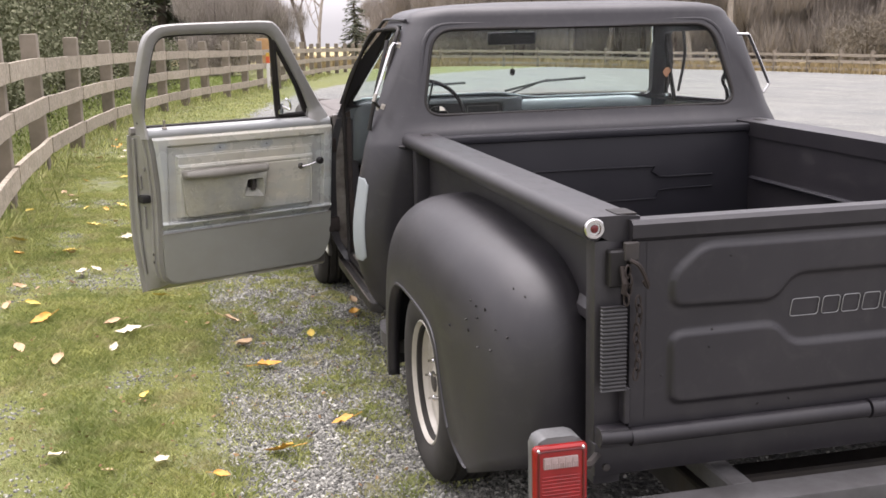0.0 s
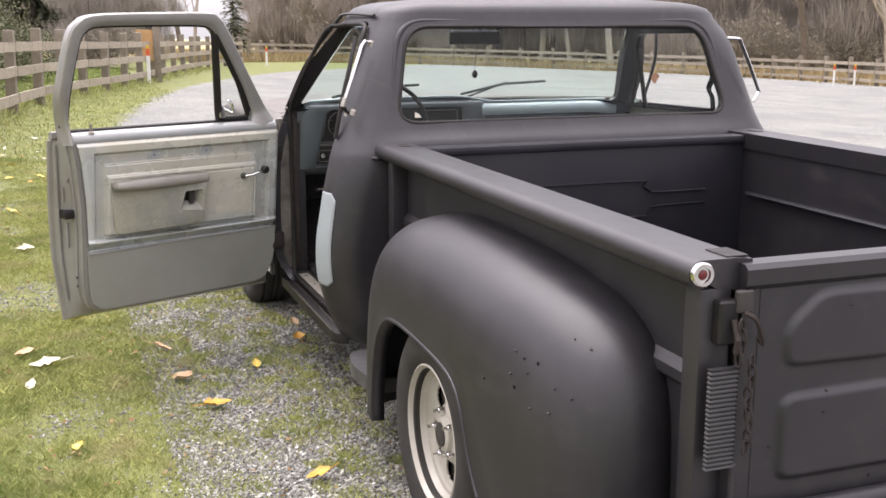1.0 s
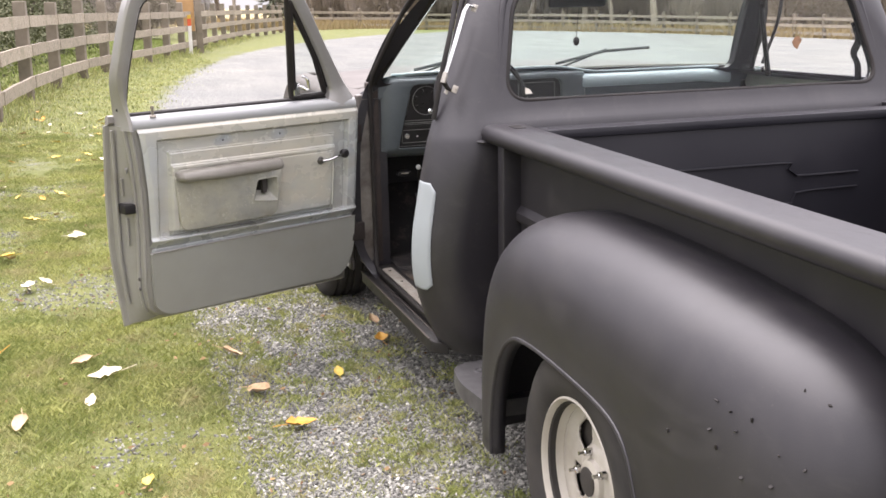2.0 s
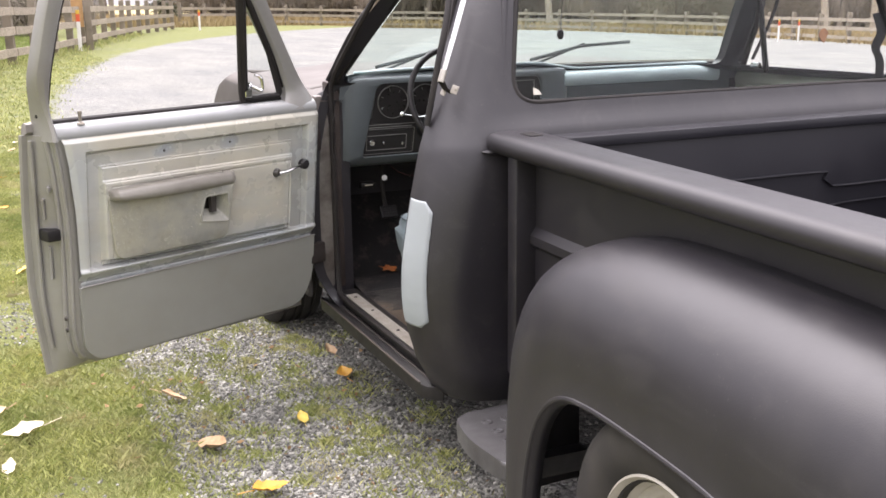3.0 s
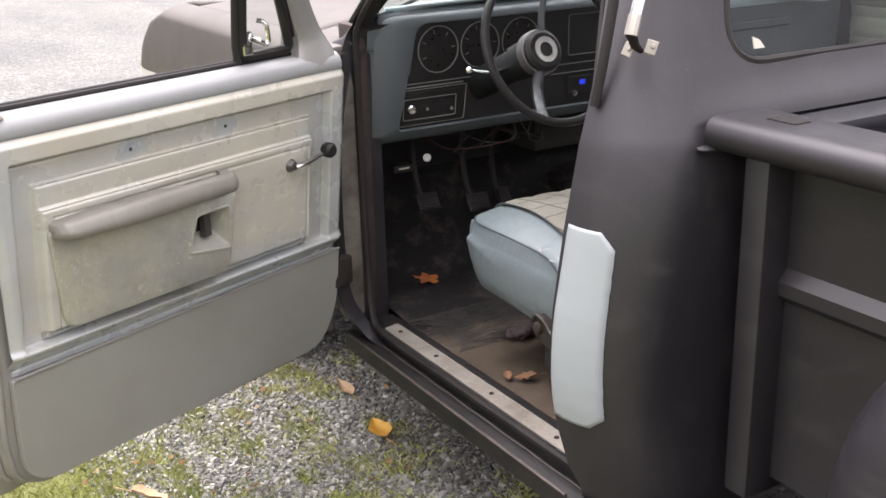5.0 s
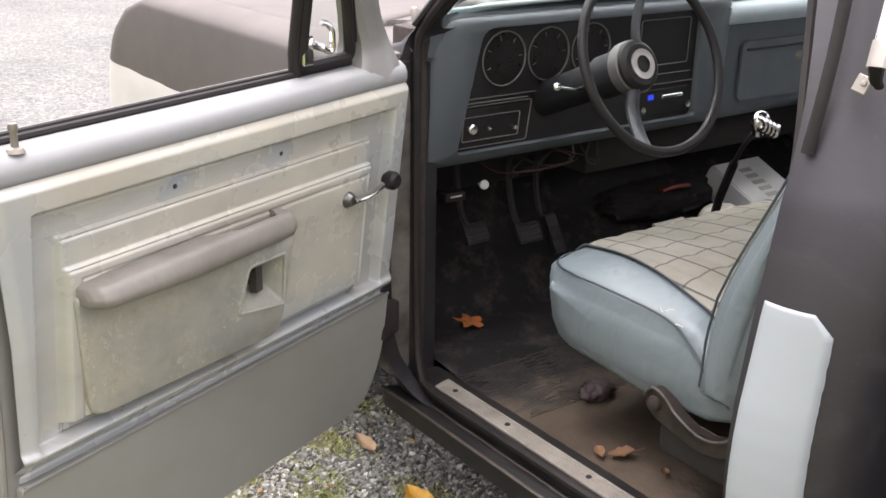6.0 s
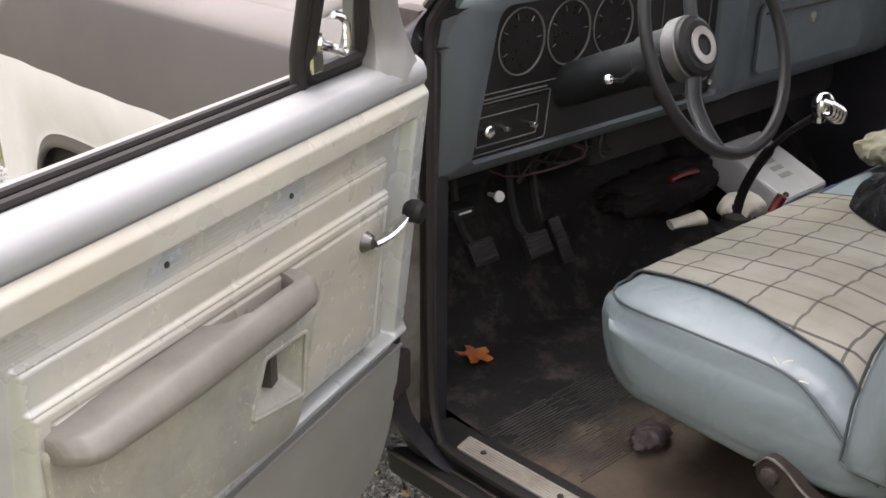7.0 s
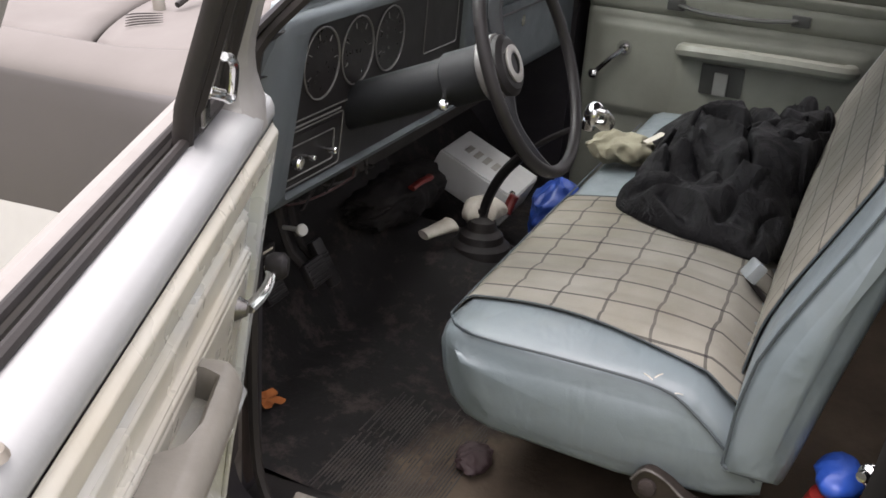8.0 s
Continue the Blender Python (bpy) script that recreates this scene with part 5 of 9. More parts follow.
RIB = [(-0.52, 1.897, 0.835), (0.18, 1.897, 0.835), (0.215, 1.897, 0.825), (0.24, 1.897, 0.80), (0.27, 1.897, 0.79), (0.50, 1.897, 0.79)]
bar(front, BED_INSIDE, RIB, 0.008, flat=0.3)
bar(front, BED_INSIDE, [(-0.52, 1.897, 0.70), (0.21, 1.897, 0.70), (0.24, 1.897, 0.71), (0.27, 1.897, 0.735), (0.50, 1.897, 0.74)], 0.007, flat=0.22)
bm = bmesh.new()
rbox(bm, -0.672, 0.672, 0.04, 1.90, 0.385, 0.415, 0.004, 1)
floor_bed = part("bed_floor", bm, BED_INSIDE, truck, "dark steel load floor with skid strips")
for k in range(7):
    b = bmesh.new()
    x = -0.57 + 0.19 * k
    rbox(b, x - 0.018, x + 0.018, 0.06, 1.88, 0.415, 0.423, 0.003, 1)
    part("skid_strip", b, DARK_STEEL, floor_bed)
bar(truck, BED_INSIDE, [(0.66, 0.25, 0.77), (0.66, 1.85, 0.77)], 0.014, "inner_rib")

# ---- tailgate ----
bm = bmesh.new()
prof = [(-0.020, 0.505), (-0.020, 0.945), (-0.030, 0.955), (-0.032, 0.985), (-0.022, 0.994), (0.020, 0.994), (0.026, 0.985), (0.024, 0.505)]
vs = loft(bm, [[(x, y, z) for y, z in prof] for x in (-0.688, -0.3, 0.0, 0.3, 0.688)], around=True)
cap(bm, vs[0][::-1])
cap(bm, vs[-1])
gate = part("tailgate", bm, PRIMER, truck, "closed charcoal tailgate with pressed panels")


def edge_distance(poly, x, z):
    """Distance from a point to a polygon's outline, positive inside it."""
    best, hit = 9.0, False
    for i, (bx, bz) in enumerate(poly):
        ax, az = poly[i - 1]
        k = max(0.0, min(1.0, ((x - ax) * (bx - ax) + (z - az) * (bz - az)) / ((bx - ax) ** 2 + (bz - az) ** 2)))
        best = min(best, math.hypot(x - lerp(ax, bx, k), z - lerp(az, bz, k)))
        if (az > z) != (bz > z) and x < (bx - ax) * (z - az) / (bz - az) + ax:
            hit = not hit
    return best if hit else -best


UPPER = rounded([(-0.592, 0.790), (-0.330, 0.785), (-0.285, 0.845), (0.285, 0.845), (0.330, 0.785), (0.592, 0.790), (0.592, 0.865), (0.515, 0.930), (-0.515, 0.930), (-0.592, 0.865)], 0.032, 3)
LOWER = rounded([(-0.592, 0.560), (0.592, 0.560), (0.592, 0.728), (0.325, 0.732), (0.285, 0.680), (-0.285, 0.680), (-0.325, 0.732), (-0.592, 0.728)], 0.032, 3)


def gate_face(x, z):
    """Raised fields with soft sloping edges on the tailgate's face."""
    d = max(edge_distance(UPPER, x, z), edge_distance(LOWER, x, z))
    k = max(0.0, min(1.0, (d + 0.006) / 0.014))
    return -0.0212 - 0.0125 * k * k * (3 - 2 * k)


bm = bmesh.new()
loft(bm, [[(x, gate_face(x, z), z) for x in [lerp(-0.650, 0.650, i / 216) for i in range(217)]] for z in [lerp(0.530, 0.944, j / 80) for j in range(81)]])
part("pressed_panel", bm, PRIMER, gate, "two pressed fields across the tailgate", 80)
# maker's mark as a row of plain outlined bars
for x0, w in ((-0.290, 0.072), (-0.208, 0.045), (-0.155, 0.045), (-0.100, 0.045), (-0.045, 0.040)):
    b = bmesh.new()
    o = rounded([(x0, 0.742), (x0 + w, 0.742), (x0 + w + 0.006, 0.783), (x0 + 0.006, 0.783)], 0.008, 4)
    tube(b, [(x, -0.0230, z) for x, z in o], 0.0011, 6, closed=True)
    part("badge_bar", b, worn("badge_silver", (0.30, 0.30, 0.30), (0.20, 0.20, 0.20), 0.35, 0.5, 20), gate, "silver outlined badge bar")
b = bmesh.new()
tube(b, [(-0.690, -0.036, 0.494), (-0.08, -0.036, 0.497)], 0.021, 14)
tube(b, [(-0.074, -0.036, 0.497), (0.668, -0.036, 0.492)], 0.0235, 14)
part("hinge_roll", b, PRIMER, gate, "rolled hinge tube along the tailgate's foot")
for sx in (-1, 1):
    b = bmesh.new()
    rbox(b, *sorted((sx * 0.695, sx * 0.765)), -0.042, 0.0, 0.475, 0.52, 0.006, 2)
    part("hinge_bracket", b, PRIMER, gate)
    # latch plate, hook and chain with its rubber sleeve
    b = bmesh.new()
    rbox(b, *sorted((sx * 0.700, sx * 0.742)), -0.030, -0.002, 0.846, 0.930, 0.004, 1)
    part("latch_block", b, PLASTIC_BLACK, gate)
    b = bmesh.new()
    rbox(b, *sorted((sx * 0.690, sx * 0.706)), -0.036, 0.0, 0.525, 0.612, 0.003, 1)
    part("gate_flange", b, PRIMER, gate)
    b = bmesh.new()
    tube(b, [(sx * 0.765, -0.036, 0.500), (sx * 0.69, -0.036, 0.497)], 0.017, 12)
    part("hinge_stub", b, PRIMER, gate)
    b = bmesh.new()
    rbox(b, *sorted((sx * 0.672, sx * 0.708)), -0.034, -0.020, 0.905, 0.948, 0.003, 1)
    part("latch_plate", b, DARK_STEEL, gate)
    b = bmesh.new()
    tube(b, curve([(sx * 0.70, -0.045, 0.91), (sx * 0.684, -0.055, 0.90), (sx * 0.668, -0.052, 0.875), (sx * 0.655, -0.045, 0.845), (sx * 0.668, -0.045, 0.862)], 16), 0.005, 6)
    tube(b, [(sx * 0.714, -0.034, 0.895), (sx * 0.714, -0.05, 0.86), (sx * 0.714, -0.044, 0.835)], 0.006, 6)
    part("latch_hook", b, RUST, gate, "rusty hook")
    for run, x0 in (((0.885, 0.80), 0.705), ((0.815, 0.62), 0.680)):
        n = int((run[0] - run[1]) / 0.021)
        for k in range(n):
            b = bmesh.new()
            z = run[0] - 0.021 * k
            sway = 0.004 * math.sin(k * 1.3)
            turn = (k % 2) * 90
            pts = []
            for i in range(12):
                a = 2 * math.pi * i / 12
                pts.append(Vector((math.cos(a) * 0.008, 0, math.sin(a) * 0.0145)))
            m = Matrix.Translation((sx * x0 + sway, -0.046, z)) @ pose(0, 0, 0, 0, 0, turn + 20)
            tube(b, [m @ p for p in pts], 0.0026, 5, closed=True)
            part("chain_link", b, RUST, gate)
    b = bmesh.new()
    rows = []
    for i in range(89):
        z = lerp(0.806, 0.610, i / 88)
        gr = (0.0, -0.0008, -0.0034, -0.0008)[i % 4]
        o = rounded([(-0.031 - gr, -0.007 - gr), (0.031 + gr, -0.007 - gr), (0.031 + gr, 0.007), (-0.031 - gr, 0.007)], 0.003, 3)
        rows.append([(sx * 0.733 + x, -0.036 + y, z) for x, y in o])
    vs = loft(b, rows, around=True)
    cap(b, vs[0][::-1])
    cap(b, vs[-1])
    part("rubber_sleeve", b, worn("grey_worn_rubber", (0.020, 0.019, 0.021), (0.036, 0.034, 0.034), 0.5, 0, 14, 150, 0.1), gate, "ribbed black rubber sleeve", 60)
# rear sill, corner gussets, frame ends and bumper
b = bmesh.new()
rbox(b, -0.77, 0.77, -0.018, 0.03, 0.398, 0.478, 0.006, 2)
part("rear_sill", b, PRIMER, truck)
for x in (-0.742, 0.742):
    b = bmesh.new()
    lathe(b, [(0.0, 0.0), (0.009, 0.0), (0.009, 0.006), (0.0, 0.008)], axis((x, -0.018, 0.42), (0, -1, 0)), 10)
    part("bolt", b, DARK_STEEL, truck)
b = bmesh.new()
rbox(b, -0.95, 0.95, -0.200, -0.104, 0.300, 0.380, 0.006, 2)
bumper = part("rear_bumper", b, STEP_METAL, truck, "plain dark steel channel bumper")
for sx in (-1, 1):
    b = bmesh.new()
    rbox(b, *sorted((sx * 0.408, sx * 0.468)), -0.106, 0.30, 0.322, 0.377, 0.006, 1)
    part("bumper_bracket", b, STEP_METAL, truck)
    b = bmesh.new()
    rbox(b, *sorted((sx * 0.36, sx * 0.44)), 0.0, 4.5, 0.190, 0.275, 0.006, 1)
    part("frame_rail", b, DARK_STEEL, truck)
for y in (0.15, 1.3, 2.5):
    b = bmesh.new()
    rbox(b, -0.40, 0.40, y, y + 0.08, 0.20, 0.270, 0.006, 1)
    part("cross_member", b, DARK_STEEL, truck)
b = bmesh.new()
tube(b, [(-0.72, 0.98, 0.320), (0.72, 0.98, 0.28)], 0.045, 12)
part("rear_axle", b, DARK_STEEL, truck)
for sx in (-1, 1):
    # square tail lamp in a dull housing on a stalk
    cx, cy, cz = sx * 0.906, -0.155, 0.482
    b = bmesh.new()
    prism(b, rounded([(cx - 0.050, cz - 0.105), (cx + 0.058, cz - 0.105), (cx + 0.058, cz + 0.066), (cx + 0.040, cz + 0.082), (cx - 0.034, cz + 0.082), (cx - 0.050, cz + 0.066)], 0.010, 3), lambda a, c, d: (a, cy + d, c), 0.0, 0.055, 0.004, 2)
    lamp = part("tail_lamp", b, worn("grey_lamp_housing", (0.11, 0.112, 0.112), (0.06, 0.06, 0.06), 0.45, 0, 12, 120, 0.1), truck, "square red tail lamp in a dull grey housing")
    b = bmesh.new()
    rbox(b, cx - 0.061, cx + 0.061, cy - 0.018, cy + 0.002, cz - 0.104, cz + 0.070, 0.012, 3)
    part("lens", b, RED_LENS, lamp, "red ribbed lens")
    b = bmesh.new()
    tube(b, [(x, cy - 0.0185, z) for x, z in rounded([(cx - 0.050, cz - 0.094), (cx + 0.050, cz - 0.094), (cx + 0.050, cz + 0.060), (cx - 0.050, cz + 0.060)], 0.010, 4)], 0.0028, 6, closed=True)
    part("lens_rim", b, DIM_RED, lamp, "dark red bead round the lens")
    b = bmesh.new()
    rbox(b, cx - 0.040, cx + 0.038, cy - 0.0225, cy - 0.012, cz + 0.020, cz + 0.046, 0.003, 2)
    part("clear_lens", b, CLEAR_LENS, lamp, "clear reversing lens strip")
    for k in range(15):
        b = bmesh.new()
        rbox(b, cx - 0.0385 + 0.0052 * k, cx - 0.0360 + 0.0052 * k, cy - 0.0240, cy - 0.020, cz + 0.021, cz + (0.034 if k % 3 else 0.045), 0.0006, 1)
        part("lens_rib", b, CLEAR_LENS, lamp)
    for k in range(12):
        b = bmesh.new()
        rbox(b, cx - 0.043, cx + 0.043, cy - 0.0205, cy - 0.014, cz - 0.088 + 0.008 * k, cz - 0.085 + 0.008 * k, 0.001, 1)
        part("lens_rib", b, RED_LENS, lamp)
    for dx in (-0.050, 0.050):
        b = bmesh.new()
        lathe(b, [(0.0, 0.0), (0.004, 0.0), (0.003, 0.003), (0.0, 0.004)], axis((cx + dx, cy - 0.0185, cz + 0.062), (0, -1, 0)), 8)
        part("screw", b, CHROME, lamp)
    b = bmesh.new()
    tube(b, [(cx, cy + 0.04, cz), (sx * 0.80, -0.06, 0.45), (sx * 0.75, 0.0, 0.45)], 0.010, 6)
    part("stalk", b, DARK_STEEL, lamp)


# ---- rear fenders ----
BED_LINE = [(0.160, 0.36), (0.160, 0.50), (0.168, 0.62), (0.195, 0.715), (0.26, 0.785), (0.38, 0.832), (0.60, 0.858), (0.85, 0.870), (1.10, 0.872), (1.30, 0.862), (1.46, 0.828), (1.58, 0.762), (1.645, 0.66), (1.665, 0.52), (1.668, 0.36), (1.66, 0.18)]
LIP_LINE = [(0.36, 0.276), (0.44, 0.284), (0.50, 0.298), (0.558, 0.325), (0.612, 0.390), (0.648, 0.455), (0.672, 0.505), (0.706, 0.546), (0.758, 0.572), (0.840, 0.586), (0.954, 0.594), (1.080, 0.597), (1.190, 0.594), (1.285, 0.580), (1.352, 0.543), (1.404, 0.480), (1.434, 0.405), (1.453, 0.320), (1.460, 0.250), (1.460, 0.195)]


def rear_fender(sx):
    n = 60
    top = curve([(0, y, z) for y, z in BED_LINE], n)
    lip = curve([(0, y, z) for y, z in LIP_LINE], n)
    bm = bmesh.new()
    rows = []
    for a, b in zip(top, lip):
        row = [(sx * 0.705, a.y, a.z)]
        for k in range(1, 19):
            f = math.pi / 2 * k / 18
            w, h = math.sin(f) ** (2 / 2.7), math.cos(f) ** (2 / 2.7)
            row.append((sx * (0.715 + 0.253 * w), lerp(b.y, a.y, h), lerp(b.z, a.z, h)))
        x, y, z = row[-1]
        c = Vector((1.0, 0.30))
        d = (Vector((y, z)) - c).normalized()
        row += [(sx * 0.972, y - d.x * 0.010, z - d.y * 0.010), (sx * 0.962, y - d.x * 0.018, z - d.y * 0.018), (sx * 0.940, y - d.x * 0.016, z - d.y * 0.016)]
        rows.append(row)
    loft(bm, rows)
    f = part("rear_fender", bm, PRIMER, truck, "bulbous charcoal stepside rear fender", 50)
    md = f.modifiers.new("thick", "SOLIDIFY")
    md.thickness, md.offset = 0.006, -1 * sx
    bm = bmesh.new()
    tube(bm, [Vector(row[19]) + Vector((sx * 0.002, 0, 0)) for row in rows[8:]], 0.006, 8)
    part("arch_bead", bm, PRIMER, f, "rolled edge of the wheel arch")
    return f


rear_fender(-1)
rear_fender(1)
# mud specks and chips on the near fender: small raised flecks of tar
r = random.Random(3)
FLECK_TOP, FLECK_LIP = curve([(0, a, b) for a, b in BED_LINE], 60), curve([(0, a, b) for a, b in LIP_LINE], 60)


def tar_fleck(p, size, parent):
    fl = bmesh.new()
    bmesh.ops.create_icosphere(fl, subdivisions=1, radius=size, matrix=Matrix.Translation(p) @ pose(0, 0, 0, r.uniform(0, 180), 0, r.uniform(0, 180)) @ Matrix.Diagonal((r.uniform(0.5, 1.0), 1.2, 0.5, 1)))
    return part("tar_fleck", fl, RUBBER, parent)


for i, k in [(12, 0.28), (11, 0.23), (13, 0.55), (12, 0.5), (13, 0.65), (12, 0.57), (10, 0.47), (9, 0.53), (9, 0.4), (14, 0.57), (12, 0.66), (15, 0.8), (10, 0.62)]:
    a, b = FLECK_TOP[i], FLECK_LIP[i]
    f = math.pi / 2 * k
    w, h = math.sin(f) ** (2 / 2.7), math.cos(f) ** (2 / 2.7)
    tar_fleck(Vector((-(0.7235 + 0.253 * w), lerp(b.y, a.y, h), lerp(b.z, a.z, h))), r.uniform(0.003, 0.0052), truck)
for x, z in ((-0.488, 0.730), (-0.498, 0.690), (-0.363, 0.535), (-0.282, 0.540), (-0.61, 0.63), (-0.45, 0.90)):
    tar_fleck(Vector((x, gate_face(x, z) - 0.001, z)), 0.0035, gate)

# ---- step boards ----
def step_board(sx):
    bm = bmesh.new()
    o = rounded([(0.70, 1.62), (0.925, 1.62), (0.945, 1.80), (0.915, 1.955), (0.70, 1.965)], [0.01, 0.03, 0.06, 0.045, 0.01], 5)
    prism(bm, o, lambda a, b, d: (sx * a, b, 0.27 + d), -0.05, 0.0, 0.010, 3)
    s = part("step_board", bm, STEP_METAL, truck, "worn dark metal step with raised treads")
    r2 = random.Random(5)
    for i in range(3):
        for j in range(4):
            b = bmesh.new()
            c = Vector((sx * (0.745 + 0.055 * i), 1.69 + 0.062 * j, 0.270))
            lathe(b, [(0.016, 0.0), (0.0145, 0.0035), (0.0095, 0.0035), (0.008, 0.0005)], Matrix.Translation(c), 12)
            part("tread_ring", b, STEP_METAL, s)
    return s


step_board(-1)
step_board(1)


# ---- wheels ----
def wheel(at, sx):
    w = bmesh.new()
    R, W = 0.333, 0.10
    sz = Matrix.Diagonal((0.945, 0.945, 1.0, 1.0))
    prof = [(0.200, -0.085), (0.215, -0.098), (0.255, -0.108), (0.295, -0.104), (0.320, -0.090), (0.331, -0.070)]
    tread = [(R, -0.062), (R - 0.010, -0.058), (R - 0.010, -0.050), (R, -0.046), (R, -0.020), (R - 0.010, -0.017), (R - 0.010, -0.009), (R, -0.006), (R, 0.006)]
    full = prof + tread + [(r_, -h_) for r_, h_ in (prof + tread[:-1])[::-1]]
    m = Matrix.Translation(at) @ Matrix.Rotation(math.pi / 2 * -sx, 4, "Y") @ sz
    lathe(w, full + [(0.19, 0.08), (0.19, -0.08)], m @ Matrix.Scale(-1, 4, (0, 0, 1)), 48, closed=True)
    tyre = part("tyre", w, TYRE, None, "worn black road tyre", 40)
    # the outside of the wheel faces away from the truck's middle: local +z
    mo = Matrix.Translation(at) @ Matrix.Rotation(math.pi / 2 * sx, 4, "Y") @ sz
    w = bmesh.new()
    lathe(w, [(0.196, 0.070), (0.207, 0.085), (0.209, 0.094), (0.204, 0.097), (0.198, 0.090), (0.192, 0.070), (0.185, 0.052), (0.180, 0.048)], mo, 48, ends=False)
    rim = part("rim", w, RIM_CREAM, None, "cream steel wheel rim")
    # dished disc with five round-cornered windows
    b = bmesh.new()
    nseg, rings = 120, [(0.181, 0.046), (0.172, 0.038), (0.160, 0.034), (0.149, 0.033), (0.144, 0.033), (0.136, 0.033), (0.094, 0.036), (0.087, 0.037), (0.083, 0.038), (0.079, 0.042), (0.070, 0.045), (0.052, 0.047), (0.048, 0.058), (0.040, 0.062)]
    gone = {3: range(8, 16), 4: range(6, 18), 5: range(5, 19), 6: range(6, 18), 7: range(8, 16)}
    rows = [[mo @ Vector((q * math.cos(2 * math.pi * k / nseg + 0.10), q * math.sin(2 * math.pi * k / nseg + 0.10), h)) for k in range(nseg)] for q, h in rings]
    vs = [[b.verts.new(p) for p in row] for row in rows]
    for i in range(len(vs) - 1):
        for k in range(nseg):
            if k % 24 in gone.get(i, ()):
                continue
            b.faces.new((vs[i][k], vs[i][(k + 1) % nseg], vs[i + 1][(k + 1) % nseg], vs[i + 1][k]))
    cap(b, vs[-1])
    disc = part("disc", b, RIM_CREAM, None, "cream wheel disc with round-ended windows")
    md = disc.modifiers.new("thick", "SOLIDIFY")
    md.thickness = 0.006
    md.offset = 0
    b = bmesh.new()
    lathe(b, [(0.0, 0.060), (0.036, 0.060), (0.036, 0.068), (0.030, 0.070), (0.0, 0.066)], mo, 20)
    centre = part("hub_centre", b, DARK_STEEL, None, "dark greasy hub centre")
    nuts = [centre]
    for k in range(5):
        a = 2 * math.pi * k / 5 + 0.3
        b = bmesh.new()
        lathe(b, [(0.010, 0.046), (0.0105, 0.062), (0.009, 0.066), (0.005, 0.0665), (0.005, 0.080), (0.0, 0.081)], mo @ Matrix.Translation((0.070 * math.cos(a), 0.070 * math.sin(a), 0)), 8)
        nuts.append(part("wheel_nut", b, CHROME, None, "shiny wheel nut"))
    b = bmesh.new()
    lathe(b, [(0.175, -0.08), (0.175, 0.02), (0.0, 0.02)], mo, 24)
    drum = part("brake_drum", b, DARK_STEEL, None)
    hub = new("wheel", None)
    hub.empty_display_size = 0.1
    hub.parent = truck
    for o in [tyre, rim, disc, drum] + nuts:
        o.parent = hub
    return hub


wheel((-0.852, 0.980, 0.320), -1)
wheel((0.852, 0.980, 0.262), 1)
wheel((-0.845, 3.90, 0.284), -1)
wheel((0.845, 3.90, 0.222), 1)


# ---- driver's door, standing open ----
H0, DU, DN = Vector((-0.95, 2.99, 0)), Vector((-0.932, -0.362, 0)), Vector((0.362, -0.932, 0))


def dp(u, w, z):
    """A place on the open door: u from the hinge, w into the cab's side of it, z up."""
    p = H0 + DU * u + DN * w
    return Vector((p.x, p.y, z))


def card(z):
    return 0.12 * (z - 0.70)


OUT_W = [(0.25, -0.165), (0.40, -0.166), (0.55, -0.158), (0.74, -0.126), (0.95, -0.092), (1.03, -0.075)]
OUT_U = [(0.25, 0.918), (0.49, 0.950), (0.74, 0.963), (1.03, 0.964)]
LATCH_U = [(0.285, 0.80), (0.30, 0.835), (0.33, 0.855), (0.40, 0.868), (0.60, 0.868), (0.75, 0.874), (0.89, 0.889), (1.01, 0.911), (1.03, 0.913)]
HINGE_U = [(0.285, 0.13), (0.30, 0.075), (0.33, 0.035), (0.37, 0.012), (0.42, 0.0), (1.03, 0.0)]
bm = bmesh.new()
rows = []
zs = [0.285, 0.290, 0.300, 0.315, 0.33, 0.35, 0.37, 0.40, 0.45, 0.50, 0.55, 0.60, 0.65, 0.70, 0.75, 0.80, 0.85, 0.89, 0.93, 0.965, 0.980]
for z in zs:
    wo, uo, ul, uh, wi = table(OUT_W, z), table(OUT_U, z), table(LATCH_U, z), table(HINGE_U, z), card(z) - 0.016
    low = 0.035 * max(0.0, (0.40 - z) / 0.115)
    row = [dp(lerp(-0.012, uo - 0.01, k / 8), wo, z - low) for k in range(9)]
    row += [dp(uo, wo + 0.003, z - low), dp(uo + 0.002, wo + 0.010, z - low), dp(uo - 0.002, wo + 0.017, z - low * 0.9), dp(uo - 0.016, wo + 0.020, z - low * 0.8)]
    mid = lerp(uo, ul, 0.55)
    row += [dp(uo - 0.024, wo + 0.034, z - low * 0.6), dp(mid, lerp(wo, wi, 0.62), z - low * 0.3), dp(ul + 0.016, wi - 0.028, z), dp(ul + 0.014, wi - 0.014, z), dp(ul + 0.004, wi - 0.003, z), dp(ul - 0.006, wi, z)]
    row += [dp(lerp(ul - 0.03, uh + 0.02, k / 8), wi, z) for k in range(9)]
    row += [dp(uh + 0.004, wi - 0.002, z), dp(uh, wi - 0.012, z), dp(min(uh, 0.0) - 0.006, lerp(wi, wo, 0.6), z - low * 0.5)]
    rows.append(row)
vs = loft(bm, rows, around=True)
cap(bm, vs[0][::-1])
cap(bm, vs[-1])
door = part("driver_door", bm, DOOR_METAL, truck, "open driver's door with a pale worn inner panel", 40)

